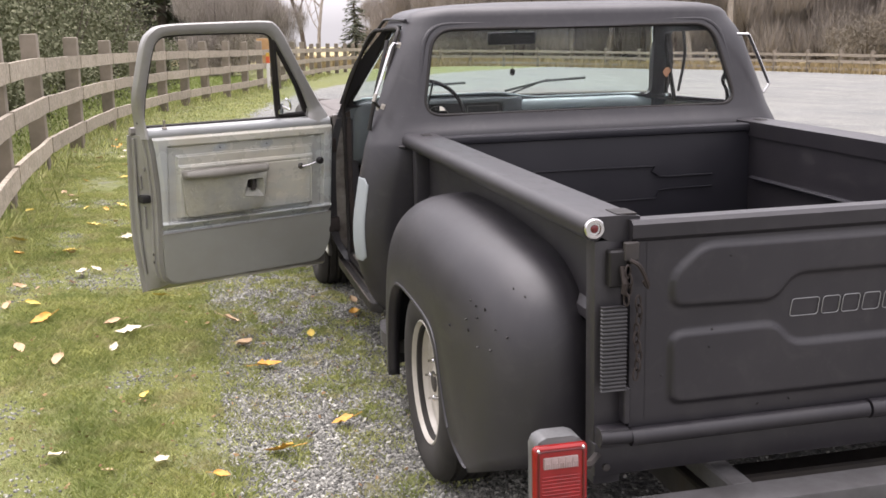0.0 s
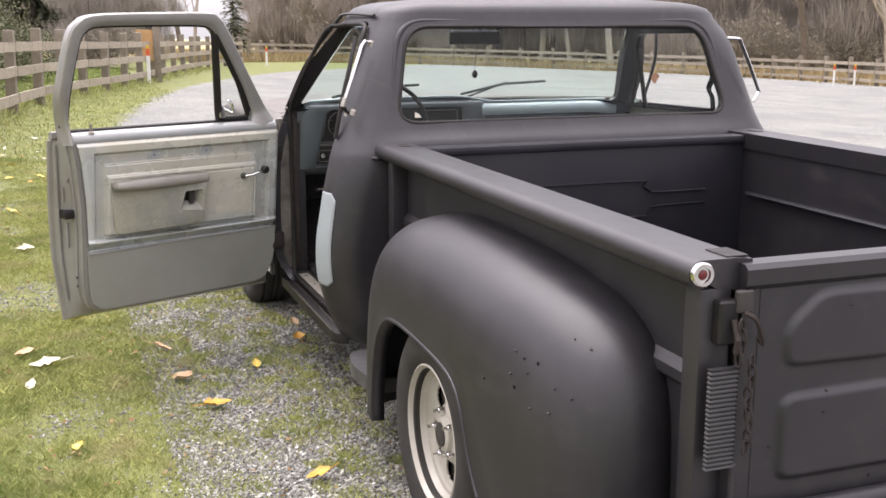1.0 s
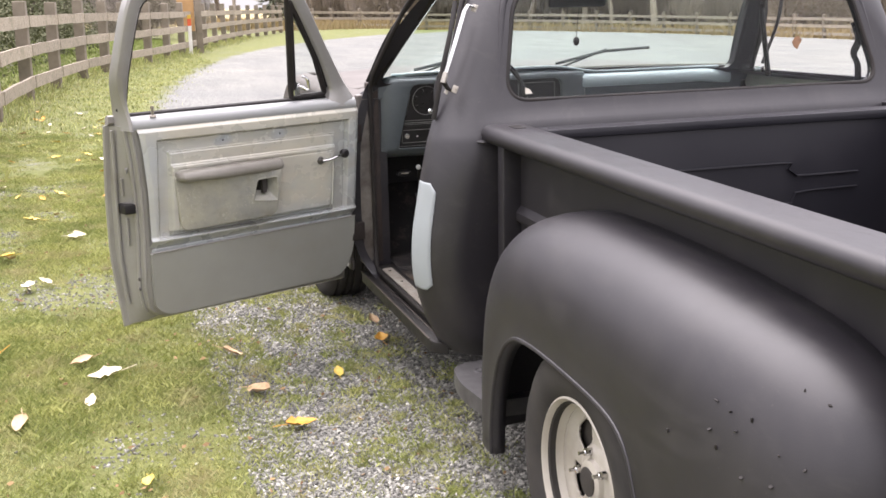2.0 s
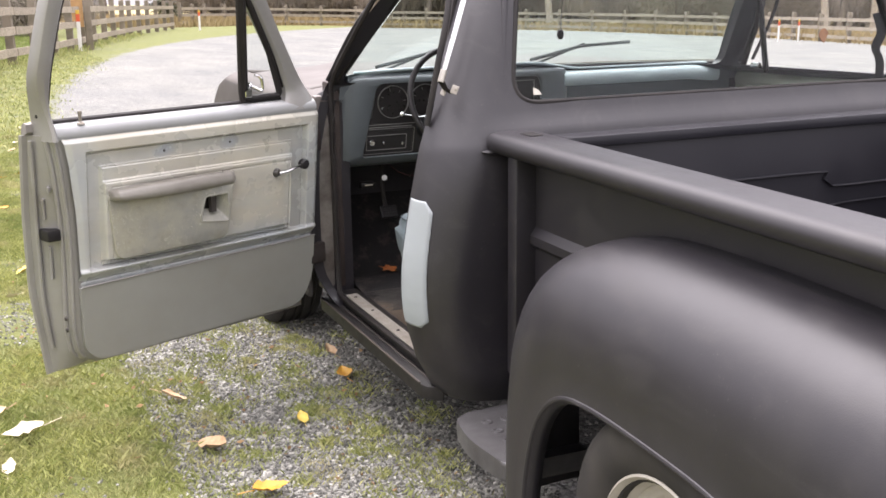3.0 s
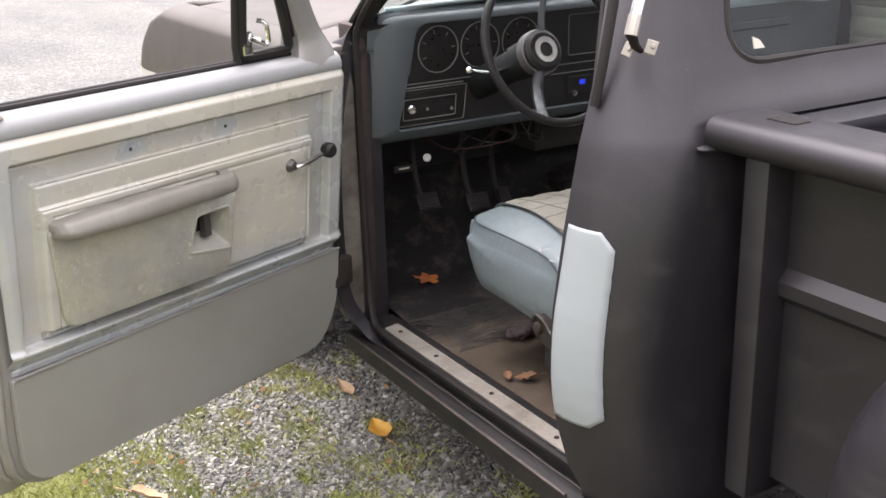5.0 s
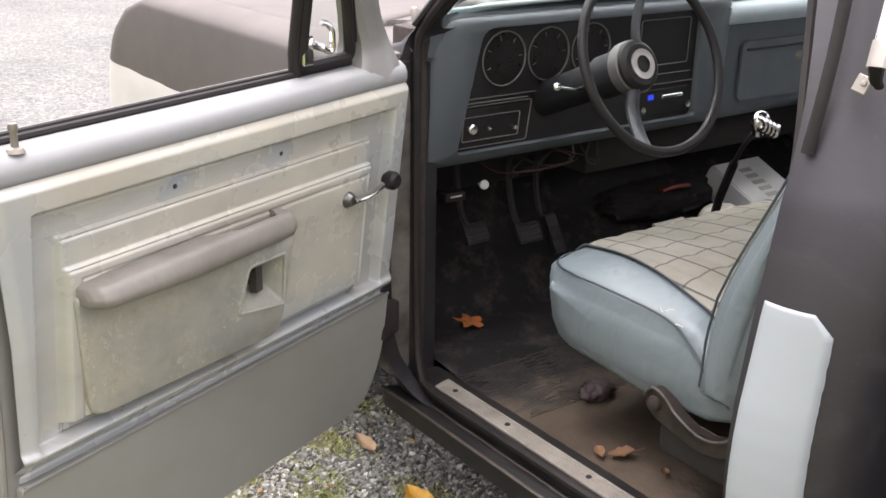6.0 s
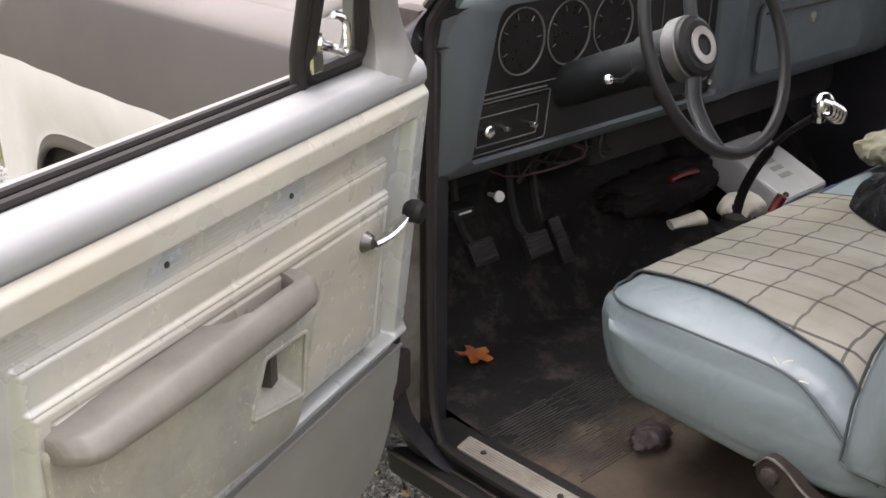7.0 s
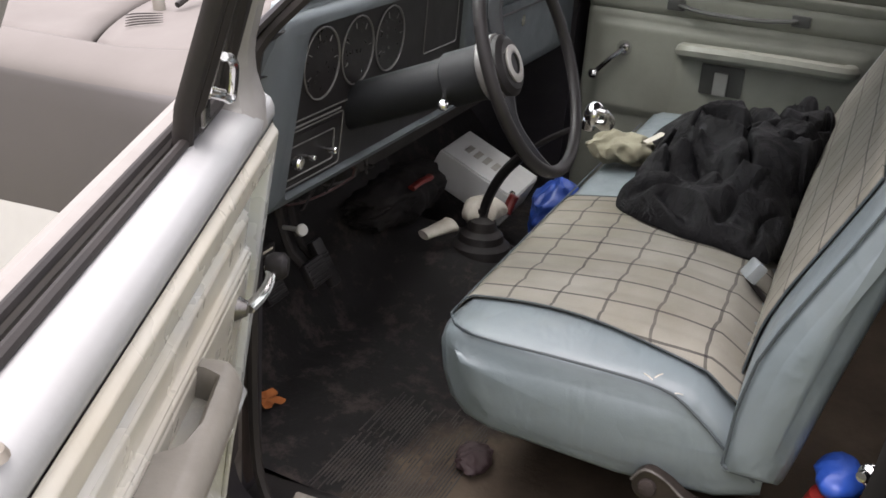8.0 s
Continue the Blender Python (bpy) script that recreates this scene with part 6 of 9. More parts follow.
# shoulder that rolls over to the window slot
bm = bmesh.new()
prof = [(-0.012, 0.962), (-0.007, 0.967), (-0.004, 0.977), (-0.006, 0.989), (-0.012, 0.999), (-0.024, 1.007), (-0.050, 1.011), (-0.058, 1.009), (-0.060, 0.99), (-0.060, 0.965)]
vs = loft(bm, [[dp(lerp(0.010, 0.912, k / 20), card(z) + w - 0.010 * max(0.0, (k - 18) / 2) ** 2, z) for w, z in prof] for k in range(21)], around=True)
cap(bm, vs[0][::-1])
cap(bm, vs[-1])
DOOR_TOP = worn("silver_grey_door_top", (0.335, 0.342, 0.345), (0.285, 0.288, 0.282), 0.38, 0.12, 4, 140, 0.05)
part("window_shoulder", bm, DOOR_TOP, door, "bright silver-grey shoulder below the window")
for w, rr in ((-0.054, 0.006), (-0.078, 0.0055)):
    bm = bmesh.new()
    tube(bm, [dp(lerp(0.06, 0.915, k / 12), 0.035 + w, 1.014) for k in range(13)], rr, 8)
    part("window_slot_seal", bm, RUBBER, door, "black window wiping seal")
bm = bmesh.new()
vs = loft(bm, [[dp(lerp(-0.01, 0.955, k / 16), w, z) for w, z in ((-0.050, 0.990), (-0.050, 1.011), (-0.062, 1.015), (-0.076, 1.008), (-0.086, 0.982), (-0.06, 0.982))] for k in range(17)], around=True)
cap(bm, vs[0][::-1])
cap(bm, vs[-1])
part("outer_belt", bm, worn("belt_grey_primer", (0.24, 0.225, 0.21), (0.19, 0.175, 0.16), 0.5, 0, 4, 140, 0.05), door, "grey outer belt line of the door")

# embossed door card, a relief over (u, z)
def soft(v, a, b):
    k = max(0.0, min(1.0, (v - a) / (b - a)))
    return k * k * (3 - 2 * k)


def inside(u, z, u0, u1, z0, z1, e):
    return soft(u, u0 - e, u0 + e) * (1 - soft(u, u1 - e, u1 + e)) * soft(z, z0 - e, z0 + e) * (1 - soft(z, z1 - e, z1 + e))


def relief(u, z):
    h = 0.005
    h -= 0.018 * inside(u, z, 0.050, 0.826, 0.580, 0.926, 0.004)
    h += 0.009 * inside(u, z, 0.105, 0.782, 0.60, 0.882, 0.0025)
    h += 0.009 * inside(u, z, 0.105, 0.776, 0.60, 0.836, 0.003)
    h += 0.007 * math.exp(-((z - 0.575) / 0.008) ** 2)
    h -= 0.017 * (1 - soft(z, 0.546, 0.570))
    h -= 0.010 * (1 - soft(u, 0.0, 0.018)) + 0.006 * soft(u, table(LATCH_U, z) - 0.034, table(LATCH_U, z) - 0.010)
    if 0.886 < z < 0.922 and 0.06 < u < 0.82:
        h += 0.0003 * math.sin(z * 2 * math.pi / 0.0045)
    if 0.785 < u < 0.822 and 0.60 < z < 0.92:
        h += 0.0003 * math.sin(u * 2 * math.pi / 0.0045)
    h -= 0.009 * soft(z, 0.955, 0.970)
    for u0, u1, z0, z1 in ((0.050, 0.826, 0.576, 0.927), (0.100, 0.786, 0.576, 0.884), (0.100, 0.780, 0.576, 0.838), (0.112, 0.757, 0.585, 0.822)):
        d = min(u - u0, u1 - u, z1 - z, z - z0)
        h -= 0.0035 * math.exp(-((d - 0.006) / 0.0022) ** 2)
    h -= 0.004 * math.exp(-((z - 0.5445) / 0.0022) ** 2)
    return h


bm = bmesh.new()
us = [lerp(0.002, 1.0, k / 460) for k in range(461)]
zs = sorted({round(lerp(0.532, 0.970, k / 260), 4) for k in range(261)})
loft(bm, [[dp(u * (table(LATCH_U, z) - 0.012), card(z) + relief(u * (table(LATCH_U, z) - 0.012), z), z) for u in us] for z in zs])
part("door_card", bm, DOOR_PAINT, door, "yellowed pale door card with embossed ribs", 60)
bm = bmesh.new()
o = rounded([(0.05, 0.30), (0.80, 0.294), (0.848, 0.33), (0.856, 0.530), (0.004, 0.540), (0.004, 0.40)], [0.05, 0.04, 0.03, 0.004, 0.004, 0.05], 6)
b2 = prism(bm, o, lambda a, b, d: dp(a, card(b) + d, b), -0.015, 0.0, 0.0015, 1)
part("lower_panel", bm, DOOR_LOWER, door, "plain grey lower door panel")
bm = bmesh.new()
tube(bm, [dp(lerp(0.004, 0.852, k / 12), card(0.533) + 0.001, lerp(0.541, 0.532, k / 12)) for k in range(13)], 0.003, 8)
part("panel_moulding", bm, DOOR_METAL, door)

# raised map pocket with pull recess, and the armrest over it
bm = bmesh.new()
face = rounded([(0.385, 0.612), (0.742, 0.600), (0.766, 0.792), (0.366, 0.778)], [0.03, 0.03, 0.012, 0.008], 5)


def wedge(u):
    return 0.012 + 0.095 * max(0.0, 0.768 - u)


rows = []
for grow, w in ((0.005, -0.90), (0.004, -0.30), (0.001, -0.06), (-0.005, 0.0)):
    c = Vector((0.565, 0.705))
    rows.append([dp(c.x + (a - c.x) * (1 + grow / 0.2), card(b) + (wedge(a) * (1 + w) if w > -0.9 else -0.004), c.y + (b - c.y) * (1 + grow / 0.1)) for a, b in face])
vs = loft(bm, rows, around=True)
cap(bm, vs[-1])
cap(bm, vs[0][::-1])
slot_cut = bmesh.new()
prism(slot_cut, rounded([(0.384, 0.664), (0.480, 0.676), (0.462, 0.750), (0.388, 0.754)], 0.008, 3), lambda a, b, d: dp(a, card(b) + d, b), 0.008, 0.12)
bm = carve(bm, [slot_cut])
pocket = part("arm_pocket", bm, POCKET, door, "raised worn field with pale flecks below the armrest")
bm = bmesh.new()
well = rounded([(0.404, 0.702), (0.452, 0.706), (0.448, 0.748), (0.406, 0.750)], 0.005, 3)
prism(bm, well, lambda a, b, d: dp(a, card(b) + d, b), 0.0085, 0.0100)
part("pull_recess", bm, PLASTIC_BLACK, pocket, "dark recess of the door pull")
bm = bmesh.new()
hole = rounded([(0.3845, 0.6645), (0.4795, 0.6765), (0.4615, 0.7495), (0.3885, 0.7535)], 0.008, 3)
loft(bm, [[dp(lerp(p[0], q[0], d), lerp(card(p[1]) + 0.0100, card(q[1]) + wedge(q[0]) * 0.98, d), lerp(p[1], q[1], d)) for p, q in zip(well, hole)] for d in (0.0, 0.15, 0.5, 1.0)], around=True)
part("recess_liner", bm, POCKET, pocket)
bm = bmesh.new()
loft(bm, [[dp(0.428 + a, w, z) for a, w in ((-0.011, 0.020), (-0.010, 0.031), (0.009, 0.035), (0.011, 0.022))] for z in (0.696, 0.715, 0.735, 0.750)], around=True)
part("door_pull", bm, worn("dark_worn_pull", (0.060, 0.052, 0.046), (0.030, 0.026, 0.024), 0.45), pocket, "dark worn door pull")
bm = bmesh.new()
o = rounded([(0.383, 0.663), (0.482, 0.675), (0.464, 0.751), (0.387, 0.755)], 0.008, 4)
tube(bm, [dp(a, card(b) + wedge(a) - 0.0005, b) for a, b in o], 0.0034, 8, closed=True)
part("recess_rim", bm, POCKET, pocket)
# armrest: a full pad at the rear, drawn out into a grab bar that turns back into the card
bm = bmesh.new()
rows = []
ARM_OUT = [(0.344, 0.024), (0.347, 0.042), (0.355, 0.054), (0.370, 0.062), (0.42, 0.066), (0.60, 0.067), (0.735, 0.067), (0.752, 0.062), (0.761, 0.050), (0.764, 0.040)]
ARM_IN = [(0.344, -0.012), (0.374, -0.012), (0.380, 0.020), (0.394, 0.040), (0.48, 0.043), (0.520, 0.034), (0.545, 0.004), (0.56, -0.012), (0.764, -0.012)]
for k in range(100):
    u = lerp(0.344, 0.764, (1 - math.cos(math.pi * k / 99)) / 2)
    wo, wi = table(ARM_OUT, u), table(ARM_IN, u)
    lo = table([(0.344, 0.788), (0.36, 0.777), (0.60, 0.773), (0.74, 0.778), (0.764, 0.783)], u)
    hi = table([(0.344, 0.806), (0.36, 0.817), (0.45, 0.819), (0.70, 0.814), (0.75, 0.812), (0.764, 0.808)], u)
    mid = (lo + hi) / 2
    rows.append([dp(u, w, z) for w, z in ((wi, lo + 0.008), (wi + 0.006, lo), (wo - 0.012, lo), (wo - 0.004, lo + 0.004), (wo, lo + 0.012), (wo - 0.001, mid), (wo - 0.005, hi - 0.009), (wo - 0.011, hi - 0.002), (wo - 0.020, hi), (wi + 0.005, hi + 0.001), (wi, hi - 0.005))])
vs = loft(bm, rows, around=True)
cap(bm, vs[0][::-1])
cap(bm, vs[-1])
part("armrest", bm, ARM_GREY, door, "grey plastic armrest with a grab opening", 50)
# winder, lock pin, screws with bare spots
bm = bmesh.new()
lathe(bm, [(0.0, 0.0), (0.017, 0.0), (0.016, 0.006), (0.012, 0.014), (0.009, 0.020), (0.0, 0.022)], axis(dp(0.172, 0.008, 0.783), DN), 20)
crank = part("winder_base", bm, worn("tarnished_winder_boss", (0.16, 0.155, 0.15), (0.08, 0.076, 0.07), 0.3, 0.7, 20), door, "chrome window winder")
bm = bmesh.new()
lathe(bm, [(0.0, 0.0), (0.031, 0.0), (0.031, 0.003), (0.026, 0.005), (0.0, 0.005)], axis(dp(0.172, 0.0045, 0.783), DN), 24)
part("escutcheon", bm, PLASTIC_BLACK, crank, "black ring under the winder")
bm = bmesh.new()
tube(bm, curve([dp(0.172, 0.028, 0.783), dp(0.145, 0.038, 0.787), (dp(0.112, 0.044, 0.797)), dp(0.088, 0.040, 0.803)], 12), [0.010, 0.010, 0.0095, 0.009, 0.0085, 0.008, 0.0075, 0.007, 0.007, 0.007, 0.008, 0.009], 10, flat=0.6)
part("winder_arm", bm, CHROME, crank)
bm = bmesh.new()
lathe(bm, [(0.0, -0.004), (0.012, -0.004), (0.017, 0.004), (0.017, 0.018), (0.012, 0.024), (0.0, 0.025)], axis(dp(0.087, 0.038, 0.804), DN), 16)
part("winder_knob", bm, PLASTIC_BLACK, crank, "dark winder knob")
bm = bmesh.new()
lathe(bm, [(0.0, 0.0), (0.013, 0.0), (0.010, 0.005), (0.005, 0.007), (0.0045, 0.024), (0.0065, 0.030), (0.0055, 0.036), (0.0, 0.037)], axis(dp(0.826, 0.012, 1.006), (0, 0, 1)), 14)
part("lock_pin", bm, STEEL_DULL, door, "dull metal lock pin")
for u in (0.572, 0.341):
    bm = bmesh.new()
    lathe(bm, [(0.0, 0.0), (0.0038, 0.0), (0.003, 0.002), (0.0, 0.0025)], axis(dp(u, card(0.902) - 0.0125, 0.902), DN), 8)
    part("screw", bm, DARK_STEEL, door)
# folded channel down the door's edge
for q, d, rr, mt in ((0.30, 0.40, 0.006, DOOR_METAL),):
    bm = bmesh.new()
    pts = []
    for k in range(25):
        z = lerp(0.34, 0.966, k / 24)
        wo, uo, ul, wi = table(OUT_W, z), table(OUT_U, z), table(LATCH_U, z), card(z) - 0.016
        pts.append(dp(lerp(uo, ul, q) + 0.004, lerp(wo, wi, d), z))
    tube(bm, pts, rr, 7)
    part("edge_fold", bm, mt, door)
for du, dw, rr in ((0.004, -0.003, 0.0055), (0.019, -0.022, 0.0065)):
    bm = bmesh.new()
    pts = []
    for k in range(33):
        z = lerp(0.31, 0.966, k / 32)
        pts.append(dp(table(LATCH_U, z) + du, card(z) - 0.016 + dw, z))
    tube(bm, pts, rr, 8)
    part("edge_fold", bm, DOOR_METAL, door)
# latch in the edge, screws, pressed beads and a rubber plug
for z0, z1, q in ((0.560, 0.660, 0.62), (0.740, 0.800, 0.55), (0.820, 0.835, 0.70)):
    bm = bmesh.new()
    pts = []
    for k in range(7):
        z = lerp(z0, z1, k / 6)
        pts.append(dp(lerp(table(OUT_U, z), table(LATCH_U, z), q) + 0.010, lerp(table(OUT_W, z), card(z) - 0.016, q), z))
    tube(bm, pts, 0.007, 8, flat=0.6)
    part("pressed_bead", bm, DOOR_METAL, door)
bm = bmesh.new()
lathe(bm, [(0.0, 0.0), (0.011, 0.0), (0.010, 0.006), (0.005, 0.010), (0.0, 0.010)], axis(dp(0.924, -0.030, 1.035), DU), 12)
part("rubber_plug", bm, RUBBER, door, "dark rubber buffer in the door edge")
bm = bmesh.new()
m = Matrix(((DU.x, DN.x, 0, H0.x), (DU.y, DN.y, 0, H0.y), (0, 0, 1, 0.0), (0, 0, 0, 1)))
rbox(bm, 0.895, 0.935, -0.085, -0.028, 0.678, 0.712, 0.006, 2, m)
part("latch", bm, PLASTIC_BLACK, door, "dark latch opening in the door edge")
for z in (0.405, 0.44, 0.80):
    bm = bmesh.new()
    lathe(bm, [(0.0, 0.0), (0.007, 0.0), (0.005, 0.004), (0.0, 0.005)], axis(dp(0.893, -0.055, z), DU), 8)
    part("edge_screw", bm, DARK_STEEL, door)

# window frame and quarter light
FR_OUT = [(0.003, 0.975), (0.021, 1.03), (0.149, 1.212), (0.270, 1.390), (0.312, 1.437), (0.36, 1.457), (0.60, 1.456), (0.83, 1.448), (0.895, 1.420), (0.925, 1.365), (0.950, 1.18), (0.964, 1.02), (0.966, 0.965)]
FR_IN = [(0.150, 0.985), (0.124, 1.006), (0.112, 1.035), (0.122, 1.070), (0.182, 1.177), (0.304, 1.345), (0.345, 1.392), (0.395, 1.406), (0.60, 1.408), (0.81, 1.404), (0.856, 1.388), (0.880, 1.345), (0.903, 1.18), (0.908, 1.080), (0.908, 1.045), (0.905, 1.018), (0.900, 0.965)]


def lean(z):
    return -0.002 + 0.32 * max(0.0, z - 1.03)


fo, fi = curve([(a, b, 0) for a, b in FR_OUT], 70), curve([(a, b, 0) for a, b in FR_IN], 70)
bm = bmesh.new()
rows = []
for a, b in zip(fo, fi):
    row = []
    for k, w in ((0.0, -0.052), (0.0, -0.012), (0.12, -0.002), (0.5, 0.004), (0.85, 0.0), (1.0, -0.010), (1.0, -0.052)):
        p = a.lerp(b, k)
        edge_in = (0.046 if w > -0.03 else 0.030) * (1 - k) * (1 - soft(p.y, 0.985, 1.16)) if p.x > 0.8 else 0.0
        row.append(dp(p.x - edge_in, lean(p.y) + w + (0.031 * (1 - soft(p.y, 0.96, 1.10)) if w > -0.03 else 0.0), p.y))
    rows.append(row)
vs = loft(bm, rows, around=True)
cap(bm, vs[0][::-1])
cap(bm, vs[-1])
part("window_frame", bm, DOOR_METAL, door, "grey painted window frame")
bm = bmesh.new()
tube(bm, [dp(p.x, lean(p.y) - 0.018, p.y) for p in fi[4:-4]], 0.007, 7)
part("glass_run", bm, RUBBER, door, "black glass run channel")
bm = bmesh.new()
tube(bm, [dp(lerp(0.260, 0.334, k / 8), lean(lerp(1.0, 1.40, k / 8)) - 0.022, lerp(1.0, 1.40, k / 8)) for k in range(9)], 0.0120, 12, flat=0.8)
part("vent_post", bm, RUBBER, door, "black post of the quarter window")
VENT = [(0.120, 1.026), (0.256, 1.024), (0.322, 1.375), (0.308, 1.350), (0.190, 1.172)]
bm = bmesh.new()
tube(bm, [dp(a, lean(b) - 0.014, b) for a, b in rounded(VENT, 0.02, 4)], 0.011, 8, closed=True)
part("vent_seal", bm, RUBBER, door, "black quarter window seal")
bm = bmesh.new()
prism(bm, rounded(VENT, 0.02, 4), lambda a, b, d: dp(a, lean(b) - 0.016 + d, b), 0.0, 0.004)
pane = part("quarter_glass", bm, GLASS, door, "clear quarter window glass")
pane.visible_shadow = False
bm = bmesh.new()
rbox(bm, 0.240, 0.266, -0.004, 0.002, 1.030, 1.078, 0.002, 1, m)
latch = part("vent_latch", bm, CHROME, door, "chrome quarter window latch")
bm = bmesh.new()
tube(bm, [dp(0.250, -0.010, 1.066), dp(0.243, 0.000, 1.064), dp(0.241, 0.002, 1.063), dp(0.228, 0.012, 1.057)], [0.010, 0.010, 0.0065, 0.0065], 10)
tube(bm, curve([dp(0.231, 0.011, 1.058), dp(0.218, 0.017, 1.050), dp(0.213, 0.019, 1.056), dp(0.215, 0.021, 1.072), dp(0.218, 0.022, 1.086), dp(0.226, 0.020, 1.096), dp(0.238, 0.016, 1.100)], 26), 0.0050, 8)
part("latch_handle", bm, CHROME, latch)
# hinges
for z in (0.47, 0.86):
    bm = bmesh.new()
    rbox(bm, -0.05, 0.012, -0.06, -0.028, z - 0.035, z + 0.035, 0.006, 2, m)
    part("hinge", bm, RUST, door, "brown rusty door hinge")

# ---- door opening: pillar faces, seal, sill ----
PILLAR = worn("stained_cream_pillar_paint", (0.20, 0.185, 0.165), (0.035, 0.024, 0.019), 0.5, 0, 9, 120, 0.1)
bm = bmesh.new()
rbox(bm, -0.926, -0.876, 3.050, 3.10, 0.33, 1.006, 0.010, 2)
part("hinge_pillar", bm, PILLAR, truck, "stained cream hinge pillar")
bm = bmesh.new()
rbox(bm, -0.878, -0.836, 3.054, 3.12, 0.33, 1.050, 0.008, 2)
part("kick_pillar", bm, worn("dirty_brown_pillar", (0.045, 0.030, 0.024), (0.020, 0.015, 0.013), 0.7, 0, 12, 140, 0.3), truck, "brown dirty inner pillar")
bm = bmesh.new()
tube(bm, curve([(-0.876, 2.16, 0.316), (-0.877, 2.6, 0.314), (-0.877, 2.95, 0.314), (-0.876, 3.012, 0.345), (-0.870, 3.035, 0.45), (-0.872, 3.038, 0.7), (-0.872, 3.038, 0.98), (-0.872, 3.026, 1.045), (-0.862, 2.950, 1.13), (-0.785, 2.735, 1.375), (-0.735, 2.67, 1.405), (-0.725, 2.5, 1.412), (-0.735, 2.31, 1.405), (-0.765, 2.26, 1.34), (-0.86, 2.175, 1.05), (-0.90, 2.15, 0.9), (-0.925, 2.148, 0.6), (-0.88, 2.15, 0.38)], 120), 0.009, 7)
part("door_seal", bm, RUBBER, truck, "black door opening seal")
bm = bmesh.new()
rbox(bm, -0.874, -0.795, 2.10, 3.06, 0.262, 0.318, 0.007, 2)
part("sill_riser", bm, SILL_BLACK, truck)
bm = bmesh.new()
prism(bm, rounded([(-0.922, 2.135), (-0.872, 2.105), (-0.872, 3.06), (-0.922, 3.10)], [0.03, 0.01, 0.005, 0.02], 5), lambda a, b, d: (a, b, 0.287 + d), -0.040, 0.0, 0.005, 2)
sill = part("outer_sill", bm, SILL_BLACK, truck, "scuffed dark outer sill")
bm = bmesh.new()
tube(bm, [(-0.921, lerp(2.17, 3.09, k / 20), 0.2875) for k in range(21)], 0.0042, 7, flat=0.7)
part("sill_bead", bm, worn("worn_brown_bead", (0.085, 0.070, 0.058), (0.035, 0.030, 0.027), 0.5, 0.2, 16), sill, "worn brown bead along the sill")
bm = bmesh.new()
tube(bm, [(-0.886, lerp(2.16, 3.04, k / 20), 0.2885 + 0.0008 * math.sin(k * 1.9)) for k in range(21)], 0.0030, 7, flat=0.6)
part("sill_step", bm, worn("sill_edge_dirt", (0.050, 0.040, 0.032), (0.020, 0.017, 0.015), 0.7, 0, 20), sill)
bm = bmesh.new()
prism(bm, rounded([(-0.865, 2.235), (-0.823, 2.235), (-0.823, 2.985), (-0.865, 2.975)], [0.018, 0.006, 0.003, 0.003], 4), lambda a, b, d: (a, b, 0.318 + d), 0.0, 0.0035, 0.001, 1)
SILL_ALU = worn("worn_sill_aluminium", (0.36, 0.335, 0.295), (0.19, 0.165, 0.135), 0.5, 0.3, 10, 160, 0.1)
plate = part("sill_plate", bm, SILL_ALU, truck, "dull ribbed aluminium sill plate")
for k in range(6):
    bm = bmesh.new()
    x = -0.860 + 0.006 * k
    rbox(bm, x, x + 0.0032, 2.255, 2.965, 0.3215, 0.3232, 0.0005, 1)
    part("plate_rib", bm, SILL_ALU, plate)
for y in (2.30, 2.53, 2.76, 2.93):
    bm = bmesh.new()
    lathe(bm, [(0.0, 0.0), (0.006, 0.0), (0.005, 0.002), (0.0, 0.003)], axis((-0.845, y, 0.3228), (0, 0, 1)), 10)
    part("plate_screw", bm, RUST, plate)

# chrome strip with its brackets on the rear pillar, and the rubber along the opening
bm = bmesh.new()
tube(bm, [(-0.782, 2.092, 1.352), (-0.800, 2.089, 1.356), (-0.812, 2.087, 1.340), (-0.850, 2.074, 1.240), (-0.889, 2.062, 1.142)], [0.008, 0.009, 0.011, 0.011, 0.011], 12, flat=0.5)
strip = part("chrome_strip", bm, CHROME, truck, "chrome strip on the rear pillar")
bm = bmesh.new()
tube(bm, [(-0.882, 2.064, 1.160), (-0.893, 2.061, 1.130)], 0.0135, 10, flat=0.6)
part("strip_end", bm, STEEL_DULL, strip, "dull metal end sleeve")
bm = bmesh.new()
tube(bm, [(-0.892, 2.062, 1.134), (-0.876, 2.070, 1.112), (-0.860, 2.074, 1.102)], [0.010, 0.008, 0.006], 8, flat=0.7)
part("strip_hinge", bm, RUBBER, strip)
bm = bmesh.new()
tube(bm, curve([(-0.806, 2.190, 1.365), (-0.838, 2.150, 1.270), (-0.866, 2.134, 1.180), (-0.888, 2.130, 1.085), (-0.903, 2.132, 1.012)], 16), 0.0085, 10, flat=0.8)
part("pillar_rubber", bm, RUBBER, truck, "black rubber strip along the door opening")
for c, turn in (((-0.778, 2.094, 1.347), -40), ((-0.858, 2.053, 1.110), -40), ((-0.872, 2.090, 1.104), -75)):
    bm = bmesh.new()
    mm = Matrix.Translation(c) @ pose(0, 0, 0, -16, 18, turn)
    rbox(bm, -0.009, 0.009, -0.0015, 0.0015, -0.011, 0.011, 0.001, 1, mm)
    part("bracket", bm, STEEL_DULL, strip, "small bright steel bracket")
    bm = bmesh.new()
    lathe(bm, [(0.0, 0.0), (0.0042, 0.0), (0.0035, 0.003), (0.0, 0.004)], mm @ axis((0.002, -0.0015, 0.002), (0, -1, 0)), 10)
    part("screw", bm, STEEL_DULL, strip)

